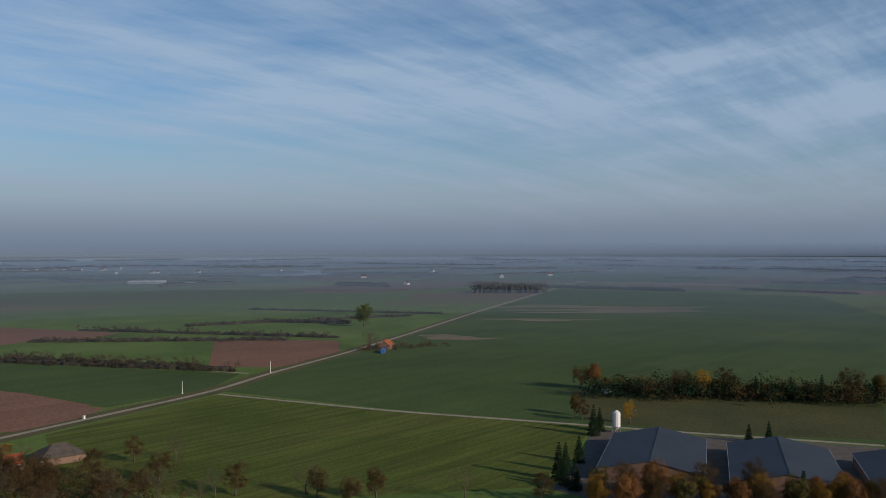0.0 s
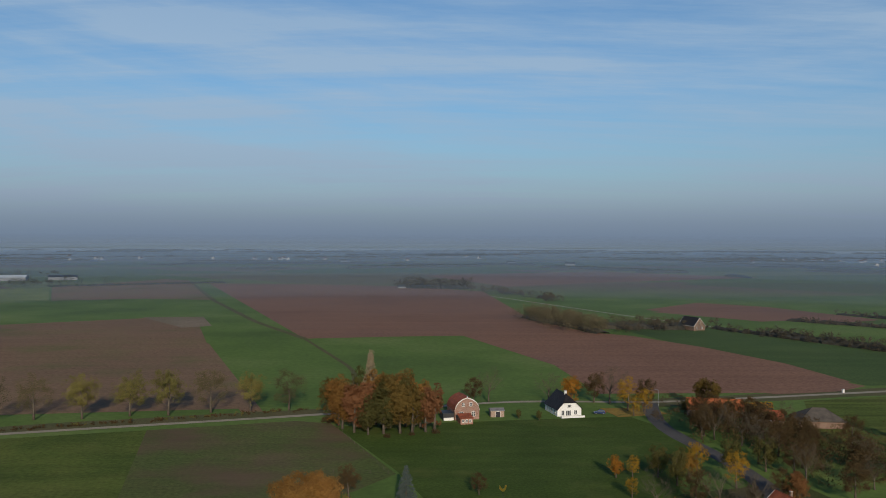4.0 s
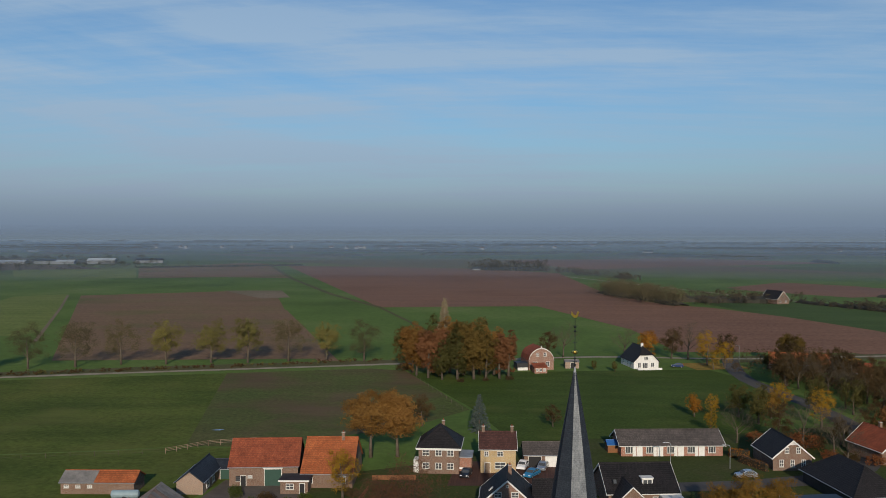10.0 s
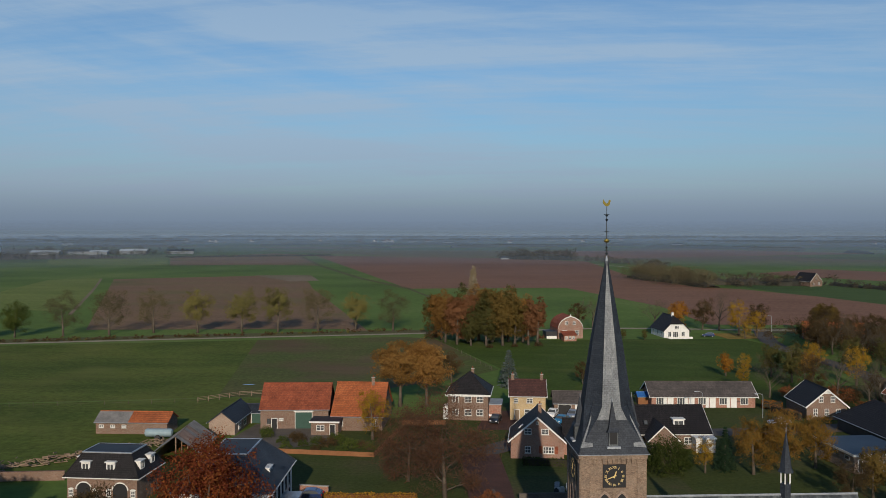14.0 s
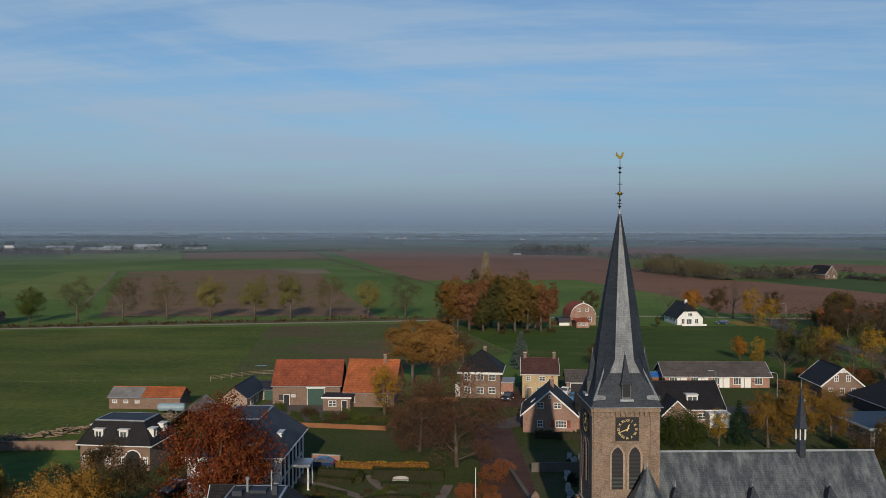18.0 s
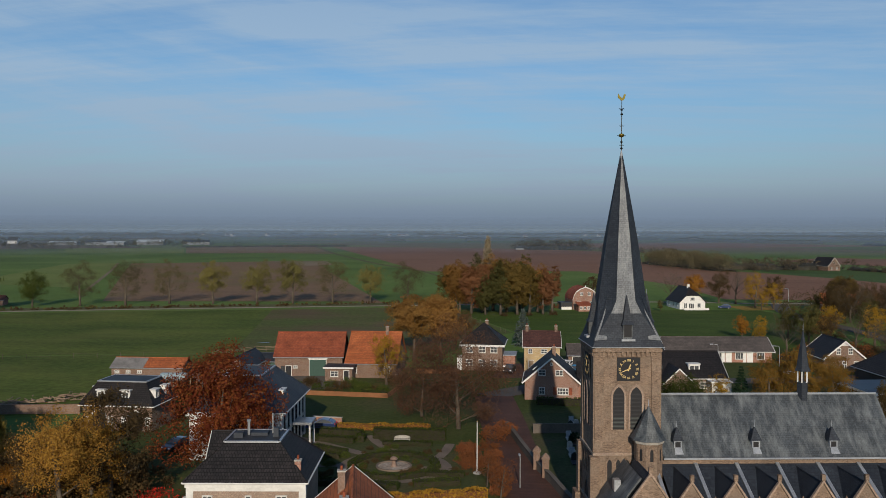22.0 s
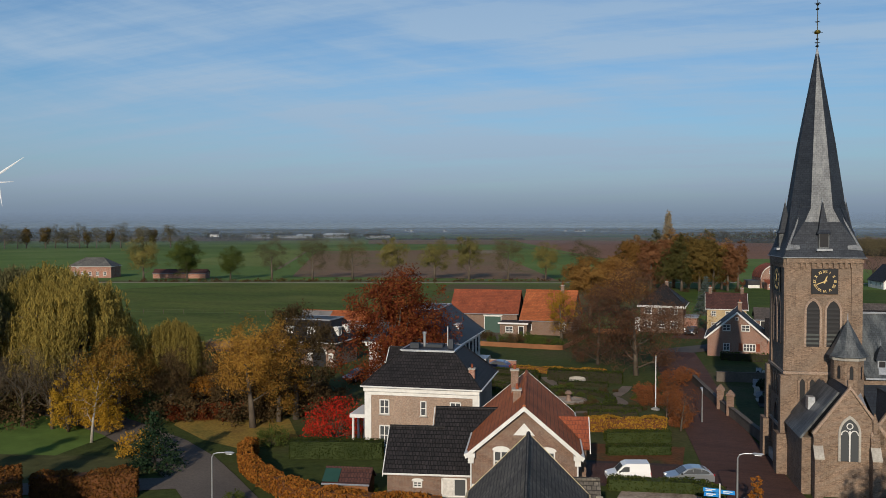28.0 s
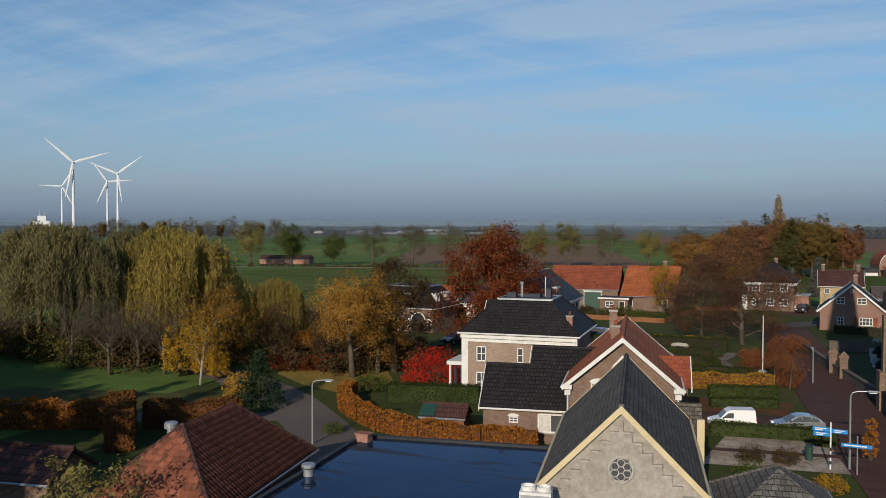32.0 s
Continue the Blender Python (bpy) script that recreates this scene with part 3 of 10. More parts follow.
# darker copy of the beech leaves, shade put in for the shaded hedges
L_BEECHSHADE = leafy("shaded_beech_leaves", (0.165, 0.068, 0.024), (0.225, 0.100, 0.030), (0.120, 0.066, 0.024))
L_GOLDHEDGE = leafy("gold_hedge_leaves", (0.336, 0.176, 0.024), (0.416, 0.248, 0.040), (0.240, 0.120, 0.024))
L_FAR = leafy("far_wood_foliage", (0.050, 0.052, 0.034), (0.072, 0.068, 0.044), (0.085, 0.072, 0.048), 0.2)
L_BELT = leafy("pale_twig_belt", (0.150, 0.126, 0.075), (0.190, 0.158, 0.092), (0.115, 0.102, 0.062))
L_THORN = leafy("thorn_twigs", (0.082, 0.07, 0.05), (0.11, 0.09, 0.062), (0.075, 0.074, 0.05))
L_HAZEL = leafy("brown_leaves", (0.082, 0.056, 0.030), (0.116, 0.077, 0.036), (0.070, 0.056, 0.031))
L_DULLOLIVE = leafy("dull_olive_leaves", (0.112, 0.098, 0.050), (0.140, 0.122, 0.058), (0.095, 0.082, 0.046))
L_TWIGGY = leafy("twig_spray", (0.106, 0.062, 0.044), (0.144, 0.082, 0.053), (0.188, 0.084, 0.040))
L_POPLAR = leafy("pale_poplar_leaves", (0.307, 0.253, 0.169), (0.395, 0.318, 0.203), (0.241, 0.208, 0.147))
M_SHEET = stained("dark_roof_sheet", (0.025, 0.030, 0.039), (0.037, 0.044, 0.055), 0.1, 2.0, 0.6, 0.2, 0.02, 0.0, 0.3)
M_FARWALL = stained("dull_cladding", (0.17, 0.18, 0.19), (0.24, 0.25, 0.26), 0.05, 1.0, 0.8)

# ---------- land ----------
def sheet(name, pts, mat, z, label, kind="structure"):
    g = Geo()
    g.add([(x, y, z) for x, y in pts], [tuple(range(len(pts)))])
    ob = solid(name, g, mat, label, kind=kind)
    if ob.data.polygons[0].normal.z < 0:
        ob.data.flip_normals()
    return ob


def strip(name, pts, width, mat, z, label, kind="structure", edge=0.0):
    """A road along a line of points, with a slight camber."""
    g, p = Geo(), [Vector((x, y, 0)) for x, y in pts]
    fine = []
    for a, b in zip(p, p[1:]):
        n = max(1, int((b - a).length / 12))
        fine += [a.lerp(b, i / n) for i in range(n)]
    fine.append(p[-1])
    for _ in range(3):
        fine = [fine[0]] + [(fine[i - 1] + 2 * fine[i] + fine[i + 1]) / 4 for i in range(1, len(fine) - 1)] + [fine[-1]]
    rings = []
    for i, q in enumerate(fine):
        d = (fine[min(i + 1, len(fine) - 1)] - fine[max(i - 1, 0)]).normalized()
        s = Vector((d.y, -d.x, 0)) * width / 2
        w = 1 + 0.06 * math.sin(i * 1.7)
        rings.append([(q + s * w) + Vector((0, 0, z)), q + Vector((0, 0, z + 0.03)), (q - s * w) + Vector((0, 0, z))])
    n = len(rings)
    g.add([c for r in rings for c in r], [(3 * i + k, 3 * i + k + 1, 3 * i + k + 4, 3 * i + k + 3) for i in range(n - 1) for k in (0, 1)])
    ob = solid(name, g, mat, label, kind=kind)
    if ob.data.polygons[0].normal.z < 0:
        ob.data.flip_normals()
    return ob


_g = Geo()
_rad = [0, 150, 400, 900, 1800, 3200, 6500, 12000, 30000]
_g.add([(0, 0, 0)] + [(r * math.cos(TAU * i / 48), 100 + r * math.sin(TAU * i / 48), 0) for r in _rad[1:] for i in range(48)],
       [(0, 1 + i, 1 + (i + 1) % 48) for i in range(48)] + [(1 + k * 48 + i, 1 + (k + 1) * 48 + i, 1 + (k + 1) * 48 + (i + 1) % 48, 1 + k * 48 + (i + 1) % 48) for k in range(len(_rad) - 2) for i in range(48)])
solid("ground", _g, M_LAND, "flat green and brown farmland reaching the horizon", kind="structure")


HAZE_TINT = (0.36, 0.485, 0.62, 1)


def haze_material(name, value, stops, deep=1.0):
    """Distance haze put into a tinted diffuse surface that lets the rest pass."""
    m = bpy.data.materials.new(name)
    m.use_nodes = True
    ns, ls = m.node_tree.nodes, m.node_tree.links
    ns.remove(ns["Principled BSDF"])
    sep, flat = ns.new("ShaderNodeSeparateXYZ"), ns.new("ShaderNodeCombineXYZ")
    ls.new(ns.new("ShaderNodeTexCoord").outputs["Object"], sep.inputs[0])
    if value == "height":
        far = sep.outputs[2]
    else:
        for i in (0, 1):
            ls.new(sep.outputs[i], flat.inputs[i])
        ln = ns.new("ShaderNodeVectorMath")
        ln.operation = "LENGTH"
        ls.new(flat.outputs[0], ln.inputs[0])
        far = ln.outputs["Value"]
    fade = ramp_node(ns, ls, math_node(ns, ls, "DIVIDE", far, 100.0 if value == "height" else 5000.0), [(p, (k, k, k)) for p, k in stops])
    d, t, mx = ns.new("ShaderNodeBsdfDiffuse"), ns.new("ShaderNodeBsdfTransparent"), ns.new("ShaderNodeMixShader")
    d.inputs["Color"].default_value = [k * deep for k in HAZE_TINT[:3]] + [1.0]
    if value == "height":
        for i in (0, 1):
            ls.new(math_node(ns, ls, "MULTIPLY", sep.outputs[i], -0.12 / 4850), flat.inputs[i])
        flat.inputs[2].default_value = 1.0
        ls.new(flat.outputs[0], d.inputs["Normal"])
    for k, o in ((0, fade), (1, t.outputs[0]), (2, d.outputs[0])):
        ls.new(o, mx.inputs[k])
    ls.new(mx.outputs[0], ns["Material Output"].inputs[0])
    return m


def haze_layers():
    n = 96
    circle = [(math.cos(TAU * i / n), math.sin(TAU * i / n)) for i in range(n)]
    # flat sheets, rings and a backdrop added to paint haze onto the distance
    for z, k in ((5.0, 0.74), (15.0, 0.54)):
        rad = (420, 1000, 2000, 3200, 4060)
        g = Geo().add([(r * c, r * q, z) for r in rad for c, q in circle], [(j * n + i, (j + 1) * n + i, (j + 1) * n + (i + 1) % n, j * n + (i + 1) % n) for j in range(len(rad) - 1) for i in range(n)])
        solid("mist", g, haze_material("flat_haze_tint", "reach", [(p, v * k) for p, v in ((0.085, 0.0), (0.15, 0.06), (0.25, 0.18), (0.4, 0.42), (0.6, 0.66), (0.8, 0.84), (0.97, 0.97))]), "see-through tinted sheet standing in for haze over the far fields", kind="structure", y=100)
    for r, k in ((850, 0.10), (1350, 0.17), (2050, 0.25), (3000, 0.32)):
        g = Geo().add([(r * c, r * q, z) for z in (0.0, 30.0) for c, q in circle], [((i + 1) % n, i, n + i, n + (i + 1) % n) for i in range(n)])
        solid("mist", g, haze_material("upright_haze_tint", "height", [(0.0, 0.0), (0.05, k), (0.15, k), (0.28, 0.0)]), "see-through tinted ring standing in for haze over the far fields", kind="structure", y=100)
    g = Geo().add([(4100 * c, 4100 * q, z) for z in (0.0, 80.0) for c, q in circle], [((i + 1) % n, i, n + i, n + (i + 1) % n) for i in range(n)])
    solid("backdrop", g, haze_material("horizon_haze", "height", [(0.0, 0.85), (0.14, 0.8), (0.3, 0.5), (0.55, 0.25), (0.8, 0.0)], 0.74), "tinted ring standing in for grey-blue haze along the horizon", kind="structure", y=100)


haze_layers()

sheet("field_1", [(-320, 1221), (-210, 1215), (-49, 1168), (56, 1059), (75, 726), (104, 615), (130, 594), (160, 536), (183, 469), (190, 413), (165, 385), (68, 381), (60, 462), (17, 592), (-32, 585), (-86, 573)], M_SOIL, 0.05, "bare reddish-brown ploughed field")
sheet("field_2", [(-329, 650), (-227, 713), (-194, 703), (-168, 628), (-131, 513), (-87, 396), (-72, 349), (-175, 334)], M_SOIL2, 0.05, "brown stubble field behind the tree row")
sheet("field_3", [(-240, 716), (-192, 722), (-166, 650), (-184, 637)], M_TAN, 0.08, "bare pale patch at the stubble field's corner")
sheet("field_4", [(-99, 312), (-51, 327), (-38, 323), (-12, 259), (-22, 243), (-37, 229), (-57, 214), (-75, 213)], M_MUD, 0.05, "trampled muddy meadow beside the barns")
sheet("field_5", [(-494, 1117), (-420, 1340), (-372, 1300), (-231, 909), (-309, 922), (-393, 892)], M_SOIL2, 0.06, "brown field strip far off")
sheet("field_6", [(-631, 1055), (-490, 1102), (-396, 892), (-536, 899)], M_LIME, 0.06, "pale green young crop")
sheet("field_7", [(-374, 635), (-347, 665), (-229, 425), (-233, 403), (-300, 420)], M_LIME, 0.06, "light green pasture with a path")
sheet("field_8", [(-23, 1490), (311, 1702), (547, 1453), (230, 1266), (96, 1166)], M_SOIL, 0.06, "brown field far off")
sheet("field_9", [(266, 890), (317, 839), (361, 710), (323, 689), (231, 731), (191, 802)], M_SOIL, 0.05, "brown field behind the hedgerow")
sheet("field_10", [(309, 829), (356, 728), (257, 694), (190, 780)], M_SOIL, 0.07, "brown ploughed field")
sheet("field_11", [(388, 610), (444, 525), (394, 468), (330, 438), (296, 478)], M_SOIL, 0.05, "brown ploughed field beside the road")
sheet("field_12", [(160, 470), (191, 401), (168, 384), (146, 378), (110, 410)], M_SOIL, 0.07, "brown ploughed field corner by the road")
sheet("field_15", [(373, 265), (428, 131), (356, 112), (323, 171), (312, 217)], M_OLIVE, 0.05, "dull olive paddock behind the sheds")
sheet("field_16", [(1430, 511), (1468, 386), (1356, 358), (1308, 461)], M_SOIL, 0.06, "dark brown field far off")
sheet("field_17", [(1454, 950), (1563, 627), (1468, 581), (1391, 910)], M_TAN, 0.06, "pale strip far off")
sheet("field_18", [(148, 366), (250, 392), (273, 294), (304, 212), (262, 190), (215, 178), (150, 230), (120, 290)], M_GRASS2, 0.05, "mown yellow-green meadow with swath lines")
sheet("field_19", [(-92, 208), (-75, 213), (-99, 312), (-180, 288), (-200, 240), (-140, 196)], M_PASTURE, 0.05, "green pasture beyond the wire fence")
sheet("field_24", [(-200, 140), (-190, 181), (-140, 195), (-92, 207), (-76, 212), (-58, 213), (-57, 189), (-62, 160), (-74, 148), (-92, 142)], M_PASTURE, 0.03, "rough green paddock behind the coach house")
sheet("field_20", [(-12, 262), (-36, 318), (70, 336), (84, 300), (60, 238), (0, 224)], M_LAWN, 0.06, "smooth green meadow behind the village houses")
sheet("field_22", [(252, 398), (275, 300), (306, 214), (322, 171), (348, 100), (700, 120), (1250, 420), (1200, 820), (760, 626), (512, 510), (390, 456), (308, 424)], M_GRASS3, 0.035, "wide green meadow beyond the farm track, dimmer light put in its colour")
sheet("field_23", [(192, 402), (250, 408), (292, 440), (225, 600), (170, 700), (118, 700), (160, 500)], M_GRASS3, 0.035, "green meadow beside the straight road, dimmer light put in its colour")
_rl = random.Random(9)
_gl = Geo()
for _cx, _cy, _n, _ln, _sp in ((860, 545, 16, 120, 62), (520, 470, 5, 34, 16), (690, 520, 4, 60, 14)):
    for _i in range(_n):
        _l, _w, _o, _q = _ln * _rl.uniform(0.35, 1), _rl.uniform(3, 9), _sp * _rl.uniform(-1, 1), _ln * _rl.uniform(-0.5, 0.5)
        _c = Vector((_cx + 0.66 * _q + 0.75 * _o, _cy - 0.75 * _q + 0.66 * _o, 0.06 + 0.004 * _i))
        _gl.add([_c + Vector((0.66, -0.75, 0)) * _l * math.cos(_t) + Vector((0.75, 0.66, 0)) * _w * math.sin(_t) * (1 + 0.3 * math.sin(_t * 5 + _i)) for _t in np.linspace(0, TAU, 19)[:-1]], [tuple(range(18))])
solid("dry_streaks", _gl, M_TAN, "dry tan streaks in the green field", kind="structure")
# dark sheet paints the shade lying over the churchyard ground
sheet("churchyard", [(-7.4, 147), (-4.7, 135.5), (-2.4, 126), (-0.8, 121), (2.7, 109), (6, 111), (24, 140), (21, 160), (-5, 158)], M_GARDEN, 0.045, "churchyard turf and soil, shade put in as dark colour")
strip("path_5", [(-9.8, 88.2), (-4, 89.3), (1.2, 90.4)], 0.9, M_CLINKER, 0.075, "brick path across the gravel yard")
sheet("lake_1", [(1443, 1995), (1660, 1883), (1331, 1502), (1240, 1706)], M_WATER, 0.06, "pale grey water of a gravel lake")
sheet("lake_2", [(1221, 2839), (1725, 2929), (1995, 2879), (1693, 2446), (1146, 2374)], M_WATER, 0.06, "long pale grey lake far off")

strip("road_1", [(-330, 232), (-230, 276), (-136, 309), (-94, 322), (-43, 338), (33, 366), (84, 361), (149, 377), (250, 402), (307, 430), (388, 461), (512, 516), (747, 627), (1056, 766), (1483, 955)], 3.4, M_CONCRETE, 0.09, "narrow pale country road through the fields")
strip("verge_1", [(84, 361), (149, 377), (250, 402), (307, 430), (388, 461), (512, 516), (747, 627)], 15, M_VERGE, 0.06, "rough grass verges along the country road")
strip("verge_2", [(-230, 281), (-136, 316), (-94, 329), (-43, 343)], 12, M_VERGE, 0.06, "rough verge under the tree row")
strip("road_2", [(297, 438), (278, 492), (225, 611), (170, 720), (60, 980)], 3, M_CONCRETE, 0.09, "straight pale side road")
strip("road_3", [(246, 392), (273, 294), (304, 215), (320, 170), (334, 140), (346, 110)], 3, M_CONCRETE, 0.09, "pale farm track between the meadows")
strip("road_4", [(84, 361), (79, 340), (76, 315), (82, 290), (88, 262), (86, 235), (80, 205), (60, 193), (30, 191), (-8, 186), (-12, 170)], 6, M_ASPHALT, 0.09, "dark asphalt village street under trees")
strip("path_1", [(-342, 655), (-290, 550), (-212, 386)], 1.8, M_TAN, 0.1, "worn pale farm path")
strip("path_2", [(-86, 573), (-140, 680), (-230, 900), (-352, 1245)], 5, M_VERGE, 0.1, "grassy track along the ploughed field")
strip("path_3", [(-86, 573), (-40, 440), (-34, 345)], 2.5, M_VERGE, 0.1, "faint field boundary track")
strip("road_5", [(-11, 170), (-8, 150), (-6.5, 137), (-4, 117), (0.5, 95), (4, 80), (8, 60)], 6.5, M_CLINKER, 0.09, "reddish clinker-paved church lane with fallen leaves")
strip("path_4", [(-42.5, 83.5), (-48, 79.2), (-56, 76.5)], 3.2, M_LANE, 0.085, "short paved side drive off the lane")
strip("road_6", [(-92, 108), (-78, 103.5), (-66, 99.0), (-58.6, 95.8), (-52.6, 92.2), (-48, 89.0), (-41, 83.2), (-37, 79.4), (-31, 73), (-27, 69)], 5.4, M_LANE, 0.09, "grey asphalt lane curving past hedges")
strip("road_7", [(-20, 95.5), (-8, 97.8), (0, 99)], 7, M_CLINKER, 0.07, "paved parking strip before the garden")
sheet("verge_3", [(-50.4, 95.2), (-57, 99.4), (-59, 103), (-47, 106), (-42, 99), (-44.2, 93.2)], M_LITTER, 0.06, "grass strewn with yellow fallen leaves")
sheet("verge_4", [(-75, 82), (-52, 88), (-48, 84), (-52, 77), (-80, 76)], M_OLIVE, 0.05, "rough grass patch beside the lane")
sheet("garden_1", [(-36, 112), (-36, 143), (-10, 135), (-9, 100), (-24, 99)], M_GARDEN, 0.04, "formal garden of dark turf and soil")
sheet("gravel_1", [(-10, 84), (-9.5, 93), (0.5, 94.5), (1.5, 86)], M_GRAVEL, 0.06, "pale gravel yard")
sheet("village_ground", [(-58, 60), (-64, 140), (-50, 186), (-14, 206), (0, 226), (60, 240), (96, 252), (112, 180), (62, 90), (40, 60), (0, 40)], M_TURF, 0.02, "grass and soil between the village houses")
sheet("field_21", [(-184, 606), (-172, 600), (-140, 545), (-66, 343), (-74, 342), (-150, 545)], M_SOIL2, 0.075, "narrow bare strip beside the stubble field")
sheet("puddle", [(-74.8, 229), (-73, 230), (-71.6, 229.8), (-72.2, 228.9), (-73.6, 228.6)], M_WATER, 0.07, "small puddle in the muddy meadow", "structure")
sheet("yard_1", [(-58, 174), (-57, 188), (-42, 184.5), (-39, 181), (-40, 174), (-48, 168), (-58, 166)], M_YARD, 0.05, "paved farm yard before the barns")
sheet("yard_3", [(218, 172), (262, 188), (300, 208), (316, 170), (330, 140), (342, 110), (270, 88), (215, 140)], M_YARD, 0.07, "paved yard round the farm sheds")
sheet("yard_2", [(-13, 188), (-12, 206), (10, 206), (10, 190)], M_CLINKER, 0.05, "paved drive between the village houses")
sheet("verge_5", [(66, 334), (86, 340), (82, 352), (62, 350)], M_LITTER, 0.08, "grass strewn with orange fallen leaves")

# ---------- house parts ----------
_cache = {}


def cached(key, build):
    if key not in _cache:
        _cache[key] = build()
    return _cache[key]


def frame_geo(w, h, bars, t=0.1, d=0.09, arch=False):
    g = Geo()
    g.box(-w / 2, -d, 0, -w / 2 + t, 0.03, h).box(w / 2 - t, -d, 0, w / 2, 0.03, h)
    g.box(-w / 2, -d, 0, w / 2, 0.03, t).box(-w / 2, -d, h - t, w / 2, 0.03, h)
    nx, nz = bars
    for i in range(1, nx):
        x = -w / 2 + w * i / nx
        g.box(x - t * 0.4, -d * 0.8, t, x + t * 0.4, 0.02, h - t)
    for i in range(1, nz):
        z = h * i / nz
        g.box(-w / 2 + t, -d * 0.75, z - t * 0.35, w / 2 - t, 0.02, z + t * 0.35)
    return g


def window(parent, m, w=1.0, h=1.4, bars=(2, 2), frame=None, sill=True, shutters=None, arch=False, name="window"):
    """A window on a wall: m puts its foot's middle on the wall, -y outwards."""
    frame = frame or M_WHITE
    me = cached(("win", w, h, bars, frame.name), lambda: frame_geo(w, h, bars).mesh("window", frame))
    ob = part(name, me, None, parent, m=m)
    part("pane", cached(("pane", w, h), lambda: Geo().box(-w / 2 + 0.05, -0.035, 0.05, w / 2 - 0.05, 0.01, h - 0.05).mesh("pane", M_GLASS)), None, ob)
    if sill:
        part("sill", cached(("sill", w), lambda: Geo().box(-w / 2 - 0.08, -0.16, -0.09, w / 2 + 0.08, 0.02, -0.004).mesh("sill", M_STONE)), None, ob)
    if arch:
        n = 10
        pts = [(-w / 2 - 0.1, 0, h + 0.005)] + [(-(w / 2 + 0.1) * math.cos(math.pi * i / n), 0, h + 0.005 + 0.28 * w * math.sin(math.pi * i / n)) for i in range(1, n)] + [(w / 2 + 0.1, 0, h + 0.005)]
        part("lintel", cached(("arch", w, h, frame.name), lambda: Geo().prism(pts, (0, -0.07, 0), (0, 0.01, 0)).mesh("lintel", frame)), None, ob)
    if shutters:
        for s in (-1, 1):
            me = cached(("shut", h, shutters.name), lambda: Geo().box(-0.24, -0.06, 0, 0.24, -0.01, h).mesh("shutter", shutters))
            part("shutter", me, None, ob, m=pose(s * (w / 2 + 0.28), 0, 0))
    return ob


def door(parent, m, w=1.0, h=2.1, mat=None, name="door"):
    mat = mat or M_WHITE
    ob = part(name, cached(("door", w, h, mat.name), lambda: Geo().box(-w / 2, -0.06, 0, w / 2, 0.02, h).mesh("door", mat)), None, parent, m=m)
    part("door_frame", cached(("dfr", w, h), lambda: Geo().box(-w / 2 - 0.1, -0.09, 0, -w / 2 - 0.004, 0.02, h + 0.1).box(w / 2 + 0.004, -0.09, 0, w / 2 + 0.1, 0.02, h + 0.1).box(-w / 2 - 0.004, -0.09, h + 0.004, w / 2 + 0.004, 0.02, h + 0.1).mesh("door_frame", M_WHITE)), None, ob)
    return ob


def chimney(parent, x, y, z0, z1, w=0.6, d=0.5, mat=None):
    ob = part("chimney", Geo().box(x - w / 2, y - d / 2, z0, x + w / 2, y + d / 2, z1), mat or M_BRICK, parent)
    part("chimney_cap", Geo().box(x - w / 2 - 0.06, y - d / 2 - 0.06, z1 + 0.002, x + w / 2 + 0.06, y + d / 2 + 0.06, z1 + 0.12), M_STONE, ob)
    part("chimney_pot", Geo().lathe(x, y, [(0.12, z1 + 0.122), (0.1, z1 + 0.45), (0.13, z1 + 0.5)], 8), M_TILE_RED, ob)
    return ob


def side(face, w, d, u, z):
    """The pose of a spot on a wall: u metres along it from its middle, z up. Faces: f front, b back, l left, r right."""
    if face == "f":
        return pose(u, 0, z)
    if face == "b":
        return pose(-u, d, z, 0, 0, 180)
    if face == "l":
        return pose(-w / 2, d / 2 - u, z, 0, 0, -90)
    return pose(w / 2, d / 2 + u, z, 0, 0, 90)


